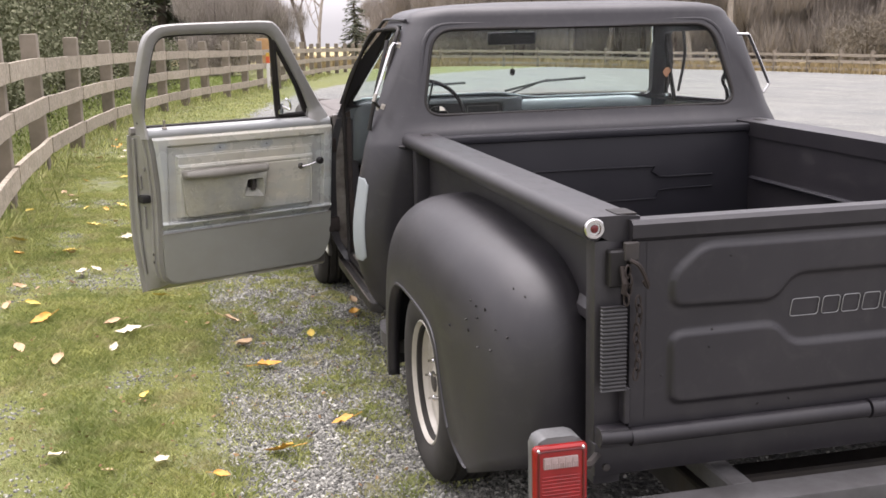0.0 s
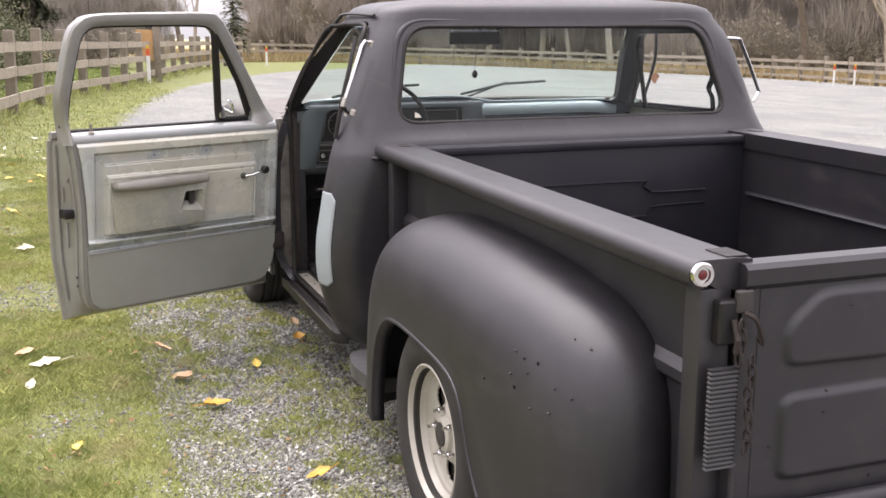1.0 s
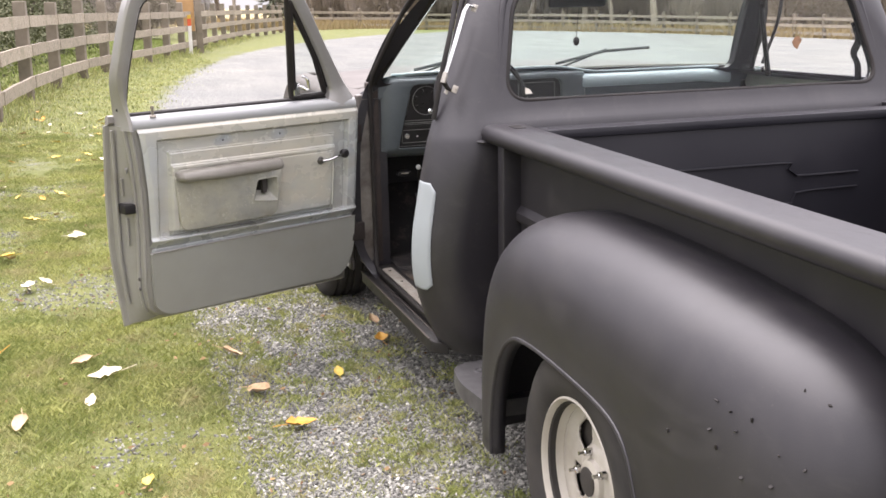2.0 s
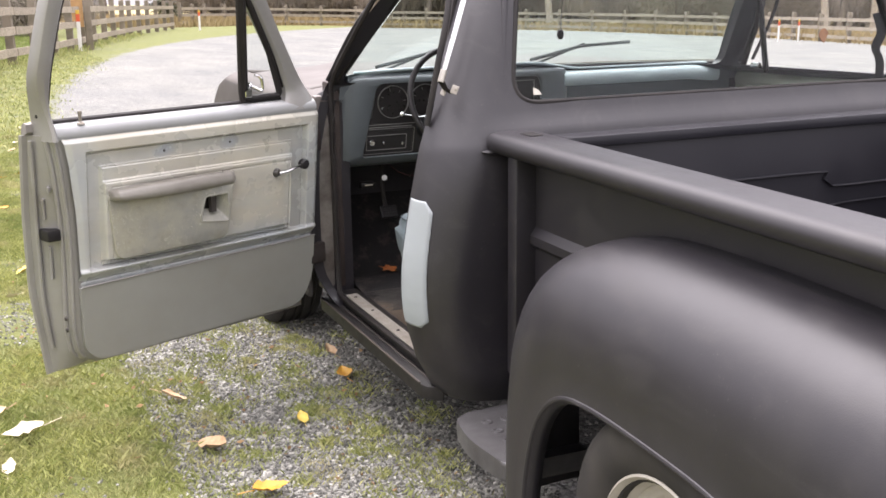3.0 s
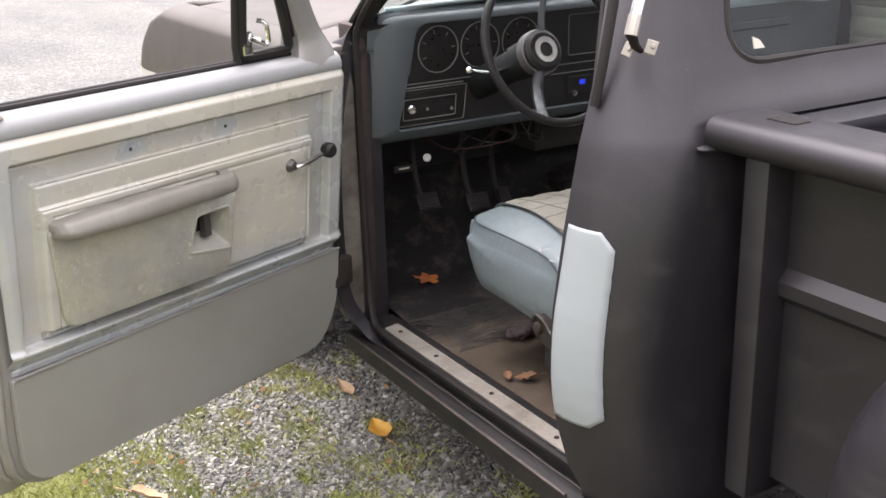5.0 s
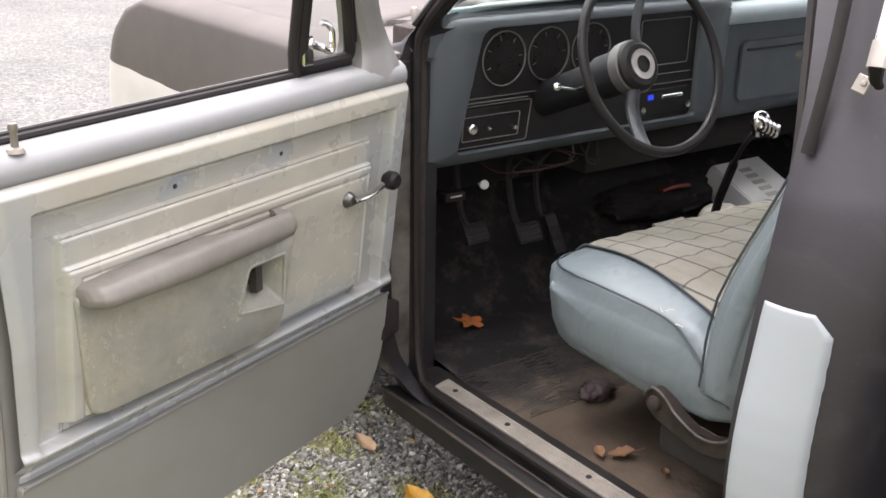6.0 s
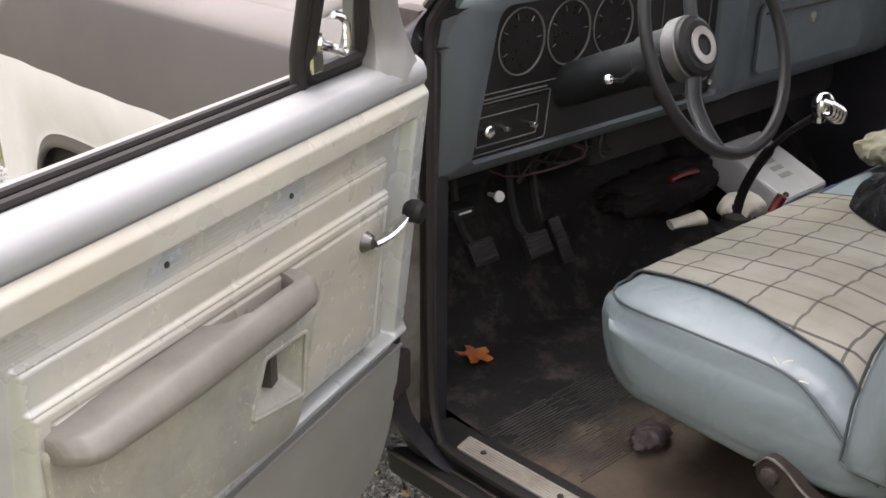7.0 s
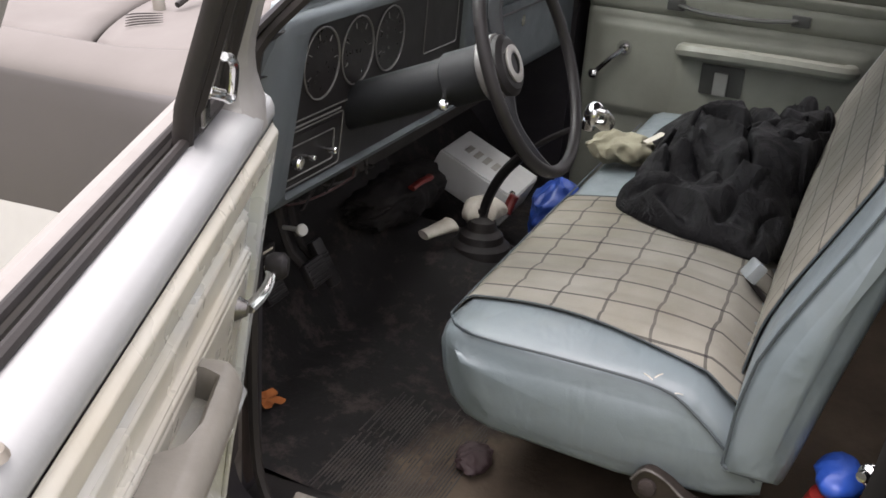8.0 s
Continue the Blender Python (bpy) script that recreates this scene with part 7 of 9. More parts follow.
# ---- cab floor, toe board, tunnel ----
bm = bmesh.new()
rows = []
for i in range(25):
    y = lerp(2.03, 3.19, i / 20) if i <= 20 else 3.19 + (i - 20) * 0.05
    row = []
    for j in range(45):
        x = lerp(-0.80, 0.86, j / 44)
        hump = 0.13 * soft(y, 2.55, 3.0) * math.exp(-(x / 0.17) ** 4)
        z = 0.309 + 0.024 * soft(y, 2.85, 3.12) + hump + max(0, y - 3.19) * 1.3 + 0.004 * noise.noise(Vector((x * 9, y * 9, 0)))
        row.append((x, y, z))
    rows.append(row)
loft(bm, rows)
part("cab_floor", bm, CAB_FLOOR, truck, "worn tan cab floor, black toward the pedals", 60)
MAT = worn("worn_ribbed_mat", (0.046, 0.040, 0.034), (0.008, 0.007, 0.007), 0.75, 0, 11, 150, 0.2)
r = random.Random(17)
for k in range(34):
    y = 2.775 + 0.0062 * k
    x0, x1 = -0.800 + r.uniform(0.0, 0.05), -0.43 - r.uniform(0.0, 0.10)
    cut = r.uniform(0.35, 0.65)
    for a, b_ in ((x0, lerp(x0, x1, cut) - r.uniform(0.0, 0.03)), (lerp(x0, x1, cut) + r.uniform(0.0, 0.03), x1)):
        bm = bmesh.new()
        tube(bm, [(lerp(a, b_, i / 4), y, 0.3095 + 0.024 * soft(y, 2.85, 3.12) + 0.0006 * math.sin(i * 2.1 + k)) for i in range(5)], 0.0015, 5, flat=0.8)
        part("mat_rib", bm, MAT, truck)
bm = bmesh.new()
rbox(bm, -0.86, 0.88, 3.39, 3.41, 0.33, 1.0, 0.004, 1)
part("firewall", bm, CARPET, truck, "black firewall")

# pedals
for name, x, y, z, w in (("clutch_pedal", -0.633, 3.15, 0.562, 0.032), ("brake_pedal", -0.478, 3.15, 0.535, 0.034), ("accelerator_pedal", -0.350, 3.20, 0.495, 0.018)):
    bm = bmesh.new()
    mm = Matrix.Translation((x, y, z)) @ pose(0, 0, 0, -32, 0, 0)
    rbox(bm, -w, w, -0.008, 0.008, -0.024 if w > 0.02 else -0.05, 0.024 if w > 0.02 else 0.05, 0.005, 2, mm)
    ped = part(name, bm, PLASTIC_BLACK, truck, "worn rubber pedal")
    for k in range(5):
        bm = bmesh.new()
        rbox(bm, -w * 0.85, w * 0.85, -0.0105, -0.007, -0.019 + 0.0085 * k, -0.015 + 0.0085 * k, 0.001, 1, mm)
        part("pad_rib", bm, PLASTIC_BLACK, ped)
    bm = bmesh.new()
    tube(bm, curve([mm @ Vector((0, 0.008, 0)), (x + 0.005, y + 0.06, z + 0.03), (x + 0.01, y + 0.09, z + 0.14), (x + 0.01, y + 0.05, z + 0.26)], 12), 0.008, 6)
    part("pedal_arm", bm, CARPET, ped)

# ---- dashboard ----
def glass_foot(x):
    """How far forward the dash top may reach under the curved windscreen."""
    return 3.045 + 0.19 * (1 - min(1.0, abs(x) / 0.80) ** 2)


bm = bmesh.new()
prof = [(3.125, 0.742), (3.100, 0.750), (3.080, 0.768), (3.073, 0.785), (3.074, 0.90), (3.067, 1.035), (3.058, 1.052), (3.066, 1.066), (3.10, 1.074), (3.20, 1.062), (3.27, 1.046), (3.27, 0.95), (3.14, 0.74)]
xs = [-0.838, -0.836, -0.828, -0.81, -0.79, -0.70, -0.5, -0.3, -0.1, 0.1, 0.3, 0.5, 0.68, 0.78, 0.82, 0.838]
rows = []
for x in xs:
    k = 1 - 0.05 * soft(abs(x), 0.79, 0.838)
    rows.append([(x, 3.16 + (y - 3.16) * k, 0.90 + (z - 0.90) * k - (0.028 * soft(x, -0.10, 0.12) if z > 1.0 else 0)) for y, z in prof])
    rows[-1] = [(a, min(y, glass_foot(a)) if z > 1.02 else y, z) for a, y, z in rows[-1]]
vs = loft(bm, rows, around=True)
cap(bm, vs[0][::-1])
cap(bm, vs[-1])
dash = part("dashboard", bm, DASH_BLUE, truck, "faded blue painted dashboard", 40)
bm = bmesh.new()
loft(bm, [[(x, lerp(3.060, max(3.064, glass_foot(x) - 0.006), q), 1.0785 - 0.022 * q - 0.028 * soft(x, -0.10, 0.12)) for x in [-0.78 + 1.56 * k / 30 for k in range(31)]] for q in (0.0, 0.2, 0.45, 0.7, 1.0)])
pad = part("dash_pad", bm, DASH_TOP_LIT, dash, "pale blue dashboard top with daylight put into its colour")
md = pad.modifiers.new("thick", "SOLIDIFY")
md.thickness, md.offset = 0.008, 1
# the passenger's half of the pad rolls down over the dash's edge
bm = bmesh.new()
roll = [(3.075, 1.046), (3.060, 1.045), (3.050, 1.040), (3.043, 1.030), (3.041, 1.016), (3.044, 1.002), (3.052, 0.992), (3.075, 0.988)]
vs = loft(bm, [[(x, y + 0.012 * soft(x, 0.66, 0.74), z - 0.012 * soft(x, 0.60, 0.74)) for y, z in roll] for x in [lerp(0.035, 0.745, k / 20) for k in range(21)]], around=True)
cap(bm, vs[0][::-1])
cap(bm, vs[-1])
part("pad_roll", bm, DASH_TOP_LIT, pad)


def dash_y(z):
    return table([(0.75, 3.070), (0.785, 3.072), (1.035, 3.066)], z)


def fascia(outline, d0, d1, mat, name, parent, label="", bev=0.0):
    b = bmesh.new()
    prism(b, outline, lambda a, c, d: (a, dash_y(c) - d, c), d0, d1, bev, 1)
    return part(name, b, mat, parent, label)


def line(pts, parent, r=0.0013, closed=True, mat=None, lift=0.0065):
    b = bmesh.new()
    tube(b, [(a, dash_y(c) - lift, c) for a, c in pts], r, 5, closed=closed)
    return part("trim_line", b, mat or STEEL_GREY, parent)


STEEL_GREY = worn("dim_silver_line", (0.20, 0.195, 0.19), (0.13, 0.125, 0.12), 0.4, 0.5)
cluster = fascia(rounded([(-0.760, 0.785), (-0.055, 0.785), (-0.060, 1.036), (-0.700, 1.036)], [0.012, 0.012, 0.03, 0.03], 5), -0.004, 0.005, PLASTIC_BLACK, "instrument_panel", dash, "black instrument fascia with round gauges", 0.002)
# raised blue surround with the black fascia sunk into it
b = bmesh.new()
sunk = rounded([(-0.760, 0.785), (-0.055, 0.785), (-0.060, 1.036), (-0.700, 1.036)], [0.012, 0.012, 0.03, 0.03], 5)
brim = rounded([(-0.840, 0.748), (0.060, 0.748), (0.055, 1.060), (-0.828, 1.060)], [0.03, 0.02, 0.03, 0.05], 5)
rows = []
for k, d in ((0.0, -0.004), (0.0, 0.014), (0.05, 0.020), (0.55, 0.022), (0.88, 0.018), (1.0, 0.006), (1.0, -0.012)):
    rows.append([(lerp(p[0], q[0], k), dash_y(p[1]) - d + 1.1 * max(0.0, 0.782 - lerp(p[1], q[1], k)), lerp(p[1], q[1], k)) for p, q in zip(sunk, brim)])
loft(b, rows, around=True)
part("fascia_surround", b, DASH_BLUE, dash, "blue rounded surround of the instrument panel", 50)
FACE = worn("dark_gauge_face", (0.008, 0.007, 0.007), (0.014, 0.012, 0.012), 0.3, 0, 20, 120, 0.05, 0.1, 0.3)
for gx in (-0.640, -0.519, -0.397):
    b = bmesh.new()
    lathe(b, [(0.0555, 0.0), (0.0575, 0.001), (0.0575, 0.003), (0.0563, 0.0036), (0.0552, 0.003), (0.0545, -0.002)], axis((gx, 3.0626, 0.970), (0, -1, -0.024)), 36)
    gauge = part("gauge", b, STEEL_GREY, cluster, "round gauge with a thin grey ring")
    b = bmesh.new()
    lathe(b, [(0.0, 0.0), (0.0535, 0.0), (0.0535, 0.001), (0.0, 0.001)], axis((gx, 3.0624, 0.970), (0, -1, -0.024)), 30)
    gauge_face = part("gauge_face", b, FACE, cluster)
    r = random.Random(int(gx * -1000))
    for k in range(5):
        a = math.radians(205 - 50 * k)
        b = bmesh.new()
        c = Vector((gx + 0.043 * math.cos(a), 3.0608 - 0.0010 * math.sin(a), 0.970 + 0.043 * math.sin(a)))
        d = Vector((math.cos(a), 0, math.sin(a))) * 0.005
        tube(b, [c - d, c + d], 0.0009, 4)
        part("tick", b, STEEL_GREY, cluster)
line(rounded([(-0.738, 0.918), (-0.722, 0.918), (-0.706, 1.000), (-0.718, 1.000)], 0.003, 2), cluster)
line([(-0.756, 0.893), (-0.57, 0.893), (-0.30, 0.893), (-0.07, 0.893)], cluster, closed=False)
line([(-0.756, 0.884), (-0.57, 0.884)], cluster, closed=False, r=0.0018)
switch = fascia(rounded([(-0.752, 0.796), (-0.575, 0.796), (-0.565, 0.872), (-0.748, 0.872)], 0.006, 3), 0.004, 0.0075, PLASTIC_BLACK, "switch_panel", dash, "black headlamp switch panel", 0.0015)
line(rounded([(-0.755, 0.792), (-0.570, 0.792), (-0.560, 0.878), (-0.750, 0.878)], 0.006, 3), cluster, lift=0.007)
line(rounded([(-0.744, 0.806), (-0.596, 0.806), (-0.592, 0.856), (-0.740, 0.856)], 0.004, 3), switch, lift=0.009)
for kx, kz, rr in ((-0.726, 0.834, 0.011), (-0.615, 0.826, 0.006), (-0.685, 0.832, 0.005)):
    b = bmesh.new()
    lathe(b, [(0.0, 0.0), (rr * 0.6, 0.0), (rr * 0.6, 0.008), (rr, 0.010), (rr, 0.018), (rr * 0.8, 0.021), (0.0, 0.022)], axis((kx, dash_y(kz) - 0.006, kz), (0, -1, 0)), 16)
    part("knob", b, CHROME, switch, "small bright knob")
line(rounded([(-0.245, 0.915), (-0.085, 0.915), (-0.085, 1.020), (-0.245, 1.020)], 0.006, 3), cluster)
line([(-0.30, 0.870), (-0.06, 0.870)], cluster, closed=False)
radio = fascia(rounded([(-0.245, 0.800), (-0.070, 0.800), (-0.070, 0.858), (-0.245, 0.858)], 0.004, 3), 0.004, 0.010, PLASTIC_BLACK, "radio", dash, "black car radio with a blue display", 0.0015)
b = bmesh.new()
prism(b, [(-0.208, 0.835), (-0.190, 0.835), (-0.190, 0.847), (-0.208, 0.847)], lambda a, c, d: (a, dash_y(c) - d, c), 0.0101, 0.0112)
dsp = Nodes("blue_radio_display")
DISPLAY = dsp.done(dsp.mix(dsp.noise(120, 2), (0.01, 0.03, 0.5), (0.02, 0.06, 0.8)), 0.3, Emission_Color=(0.02, 0.06, 0.9, 1), Emission_Strength=0.1)
part("display", b, DISPLAY, radio, "small lit blue display")
b = bmesh.new()
rbox(b, -0.165, -0.095, 3.055, 3.064, 0.834, 0.844, 0.002, 1)
part("tape_slot", b, CHROME, radio)
for kx in (-0.232, -0.082):
    b = bmesh.new()
    lathe(b, [(0.0, 0.0), (0.009, 0.0), (0.008, 0.014), (0.0, 0.015)], axis((kx, 3.062, 0.816), (0, -1, 0)), 14)
    part("knob", b, CHROME, radio)
glove = fascia(rounded([(0.115, 0.795), (0.585, 0.795), (0.585, 0.945), (0.115, 0.945)], 0.015, 4), 0.0, 0.008, DASH_BLUE, "glovebox_lid", dash, "blue glovebox lid", 0.003)
line([(0.13, 0.925), (0.57, 0.925)], glove, 0.003, False, PLASTIC_BLACK, 0.009)
b = bmesh.new()
lathe(b, [(0.0, 0.0), (0.016, 0.0), (0.014, 0.005), (0.007, 0.007), (0.0, 0.006)], axis((0.337, 3.066, 0.894), (0, -1, 0)), 18)
part("glovebox_lock", b, CHROME, glove)
b = bmesh.new()
rbox(b, 0.46, 0.53, 3.062, 3.068, 0.905, 0.918, 0.002, 1)
part("badge_bar", b, DARK_STEEL, glove)
# knobs under the dash: white vent knob and brake release
b = bmesh.new()
lathe(b, [(0.0, -0.05), (0.004, -0.05), (0.004, 0.0), (0.009, 0.002), (0.0105, 0.006), (0.009, 0.010), (0.0, 0.011)], axis((-0.673, 3.075, 0.702), (-0.45, -0.85, 0.25)), 20)
part("vent_knob", b, worn("white_knob", (0.40, 0.40, 0.385), (0.3, 0.3, 0.28), 0.4), truck, "round white pull knob under the dash")
b = bmesh.new()
rbox(b, -0.750, -0.697, 3.105, 3.145, 0.665, 0.684, 0.004, 2)
rel = part("brake_release", b, PLASTIC_BLACK, truck, "black brake release handle")
b = bmesh.new()
rbox(b, -0.738, -0.708, 3.1035, 3.106, 0.674, 0.678, 0.0005, 1)
part("handle_mark", b, PAPER, rel)
r = random.Random(8)
for k in range(7):
    b = bmesh.new()
    x = r.uniform(-0.55, -0.15)
    tube(b, curve([(x, 3.14, 0.75), (x + r.uniform(-0.1, 0.1), 3.13, 0.70), (x + r.uniform(-0.12, 0.12), 3.16, r.uniform(0.66, 0.70)), (x + r.uniform(-0.2, 0.2), 3.2, 0.74)], 14), 0.0022, 5)
    part("loose_wire", b, (worn("dull_red_wire", (0.05, 0.008, 0.007), (0.03, 0.007, 0.007), 0.5) if k == 0 else RUBBER, RUBBER, DARK_STEEL)[k % 3], truck, "loose wire hanging under the dash")
b = bmesh.new()
rbox(b, -0.24, 0.80, 3.22, 3.38, 0.62, 0.745, 0.02, 2)
part("heater_box", b, CARPET, truck, "black heater box under the dash")

# ---- steering ----
SATIN = worn("satin_aluminium", (0.40, 0.385, 0.36), (0.30, 0.285, 0.26), 0.35, 0.5, 25, 160, 0.05)
WC, WA = Vector((-0.514, 2.766, 1.000)), radians(22.8)
WN = Vector((0, -math.cos(WA), math.sin(WA)))
WX, WY = Vector((1, 0, 0)), Vector((0, math.sin(WA), math.cos(WA)))
b = bmesh.new()
tube(b, [WC + (WX * math.cos(2 * math.pi * k / 64) + WY * math.sin(2 * math.pi * k / 64)) * 0.177 for k in range(64)], 0.0098, 12, closed=True)
swheel = part("steering_wheel", b, PLASTIC_BLACK, truck, "black thin-rimmed steering wheel with chrome hub")
for deg, w in ((-114, 0.013), (76, 0.013)):
    a = radians(deg)
    d = WX * math.cos(a) + WY * math.sin(a)
    b = bmesh.new()
    tube(b, curve([WC - WN * 0.048 + d * 0.035, WC - WN * 0.045 + d * 0.09, WC - WN * 0.02 + d * 0.145, WC + d * 0.175], 12), w, 8, flat=0.4)
    part("spoke", b, worn("dark_grey_spoke", (0.022, 0.023, 0.025), (0.014, 0.014, 0.015), 0.35, 0.4, 12), swheel)
hub_m = axis(WC - WN * 0.075, WN)
b = bmesh.new()
lathe(b, [(0.0, 0.0), (0.050, 0.0), (0.053, 0.003), (0.053, 0.026), (0.051, 0.028), (0.0, 0.028)], hub_m, 32)
part("hub_ring", b, worn("dull_hub_band", (0.15, 0.145, 0.14), (0.09, 0.086, 0.082), 0.35, 0.5, 25, 160, 0.05), swheel, "satin metal band round the hub")
b = bmesh.new()
lathe(b, [(0.0, 0.0285), (0.050, 0.0285), (0.049, 0.036), (0.040, 0.043), (0.0, 0.046)], hub_m, 32)
pad2 = part("horn_pad", b, PLASTIC_BLACK, swheel, "black padded horn button")
b = bmesh.new()
lathe(b, [(0.017, 0.046), (0.029, 0.044), (0.030, 0.0475), (0.022, 0.0490), (0.017, 0.048)], hub_m, 28, ends=False)
part("horn_ring", b, SATIN, swheel, "chrome ring in the horn button")
b = bmesh.new()
tube(b, [WC - WN * 0.075, WC - WN * 0.14, WC - WN * 0.145, WC - WN * 0.345], [0.044, 0.044, 0.038, 0.038], 20)
col = part("steering_column", b, worn("dark_column_paint", (0.008, 0.009, 0.010), (0.006, 0.007, 0.008), 0.6, 0, 8, 90, 0.1, 0.12, 0.3), truck, "dark blue-grey steering column shroud")
b = bmesh.new()
base = WC - WN * 0.135 + Vector((-0.04, 0, -0.012))
tip = Vector((-0.696, 2.834, 0.955))
tube(b, [base, base.lerp(tip, 0.5) + Vector((0, 0, -0.008)), tip], [0.005, 0.004, 0.0035], 7)
bmesh.ops.create_icosphere(b, subdivisions=2, radius=0.0085, matrix=Matrix.Translation(tip))
part("indicator_lever", b, CHROME, col, "chrome indicator lever")

# ---- gear lever ----
b = bmesh.new()
tube(b, curve([(0.0, 3.0, 0.46), (-0.005, 2.995, 0.55), (-0.03, 2.95, 0.645), (-0.12, 2.85, 0.75), (-0.212, 2.742, 0.832)], 24), [0.011] * 13 + [0.006] * 11, 8)
lever = part("gear_lever", b, PLASTIC_BLACK, truck, "black bent floor gear lever with a chrome knob")
b = bmesh.new()
lathe(b, [(0.070, 0.0), (0.066, 0.02), (0.052, 0.03), (0.048, 0.045), (0.035, 0.055), (0.03, 0.075), (0.014, 0.085), (0.012, 0.10)], Matrix.Translation((0.0, 3.0, 0.44)), 20)
part("lever_boot", b, RUBBER, lever, "black rubber boot")
b = bmesh.new()
kc = Vector((-0.222, 2.728, 0.843))
bmesh.ops.create_icosphere(b, subdivisions=3, radius=0.021, matrix=Matrix.Translation(kc + Vector((0, 0.0, 0.010))) @ Matrix.Diagonal((1.1, 0.9, 1.1, 1)))
for k in range(4):
    o = Vector((-0.022 + 0.013 * k, -0.012, 0.024 - 0.006 * k))
    tube(b, curve([kc + o, kc + o + Vector((0.004, -0.014, -0.004)), kc + o + Vector((0.006, -0.014, -0.022)), kc + o + Vector((0.008, 0.004, -0.026))], 10), 0.0062, 8)
tube(b, curve([kc + Vector((0.02, 0, 0.0)), kc + Vector((0.04, -0.008, -0.012)), kc + Vector((0.052, -0.006, -0.004))], 8), 0.0065, 8)
tube(b, [kc + Vector((0.008, 0.01, -0.004)), kc + Vector((0.012, 0.012, -0.022))], 0.012, 10)
part("gear_knob", b, CHROME, lever, "chrome moulded gear knob")

# ---- bench seat ----
def seat_top(x, y):
    """The crown of the cushion."""
    k = (y - 2.33) / 0.47
    side = soft(abs(x - (-0.02)), 0.62, 0.745)
    return 0.640 + 0.030 * math.sin(math.pi * max(0, min(1, k * 0.9 + 0.08))) * (1 - 0.8 * side) - 0.004 * side + 0.004 * noise.noise(Vector((x * 7, y * 7, 2)))


b = bmesh.new()
xs = [-0.762, -0.760, -0.752, -0.735, -0.70, -0.66, -0.60, -0.5, -0.4, -0.3, -0.2, -0.1, 0.0, 0.1, 0.2, 0.3, 0.4, 0.5, 0.6, 0.66, 0.70, 0.72]
rows = []
for i, x in enumerate(xs):
    tuck = {0: 0.05, 1: 0.028, 2: 0.010, 3: 0.002}.get(i, 0.0)
    row = [(x, 2.30, 0.50 + tuck * 0.6), (x, 2.30, 0.575 - tuck * 0.3)]
    corner = max(0.0, min(1.0, (-0.60 - x) / 0.16))
    for k in range(13):
        y = lerp(2.33, 2.775 - tuck * 0.5, k / 12)
        drop = 0.06 * max(0.0, 1 - k / 2.5) ** 1.5 if x < -0.6 else 0.02 * max(0.0, 1 - k / 2.5)
        row.append((x, y, seat_top(x, y) - tuck * 0.7 - drop))
    row += [(x, 2.797 - tuck * 0.6, 0.625 - tuck * 0.5), (x, 2.806 - tuck * 0.8, 0.595), (x, 2.800 - tuck, 0.555), (x, 2.782 - tuck, 0.515 + tuck * 0.3), (x, 2.752 - tuck, 0.492 + tuck * 0.5), (x, 2.70, 0.484 + tuck * 0.5), (x, 2.50, 0.472 + tuck * 0.5), (x, 2.36, 0.480 + tuck * 0.5)]
    rows.append([(px + 0.034 * corner * max(0.0, (py - 2.66) / 0.14) ** 2, py, pz) for px, py, pz in row])
rows = [[(-0.762 - d, lerp(2.55, py, k), lerp(0.557, pz, k)) for px, py, pz in rows[0]] for k, d in ((0.05, 0.010), (0.3, 0.0095), (0.55, 0.008), (0.78, 0.005), (0.92, 0.002))] + rows
vs = loft(b, rows, around=True)
cap(b, vs[0][::-1])
cap(b, vs[-1])
seat = part("bench_seat", b, VINYL, truck, "worn pale blue vinyl bench seat with plaid cloth", 60)
b = bmesh.new()
CLOTH_END = -0.105


def cloth_at(x, j):
    """The plaid insert lies on the cushion and rolls over its front edge."""
    if j > 30:
        return (x, (2.787, 2.798, 2.805, 2.810)[j - 31], (0.645, 0.632, 0.616, 0.598)[j - 31])
    y = lerp(2.345, 2.775, j / 30)
    puff = 0.004 * abs(math.sin(math.pi * (x + 0.02) / 0.078)) ** 0.6
    return (x, y, seat_top(x, y) + 0.0035 + puff - 0.03 * max(0.0, (2.40 - y) / 0.06))


def cloth_edge(j):
    return -0.655 - 0.075 * max(0.0, 1 - j / 30) ** 1.6


loft(b, [[cloth_at(lerp(cloth_edge(j), CLOTH_END, i / 84), j) for i in range(85)] for j in range(35)])
cloth = part("seat_cloth", b, PLAID, seat, "cream plaid cloth with dark crossing lines")
md = cloth.modifiers.new("thick", "SOLIDIFY")
md.thickness, md.offset = 0.002, -1
b = bmesh.new()
tube(b, [Vector(cloth_at(cloth_edge(j), j)) + Vector((0, 0, 0.0005)) for j in range(35)], 0.0015, 6)
part("cloth_piping", b, PIPING, seat)
b = bmesh.new()
tube(b, [Vector(cloth_at(CLOTH_END, j)) + Vector((0, 0, 0.0005)) for j in range(35)], 0.0015, 6)
part("cloth_piping", b, PIPING, seat)
b = bmesh.new()
tube(b, curve([(0.6, 2.803, 0.628), (-0.2, 2.803, 0.628), (-0.64, 2.801, 0.628), (-0.702, 2.790, 0.630), (-0.738, 2.755, 0.633), (-0.753, 2.70, 0.636), (-0.760, 2.6, 0.640), (-0.760, 2.457, 0.634), (-0.765, 2.40, 0.607), (-0.768, 2.35, 0.565), (-0.762, 2.31, 0.53)], 80), 0.0021, 6)
part("edge_piping", b, PIPING, seat, "dark blue piping along the seat edge")
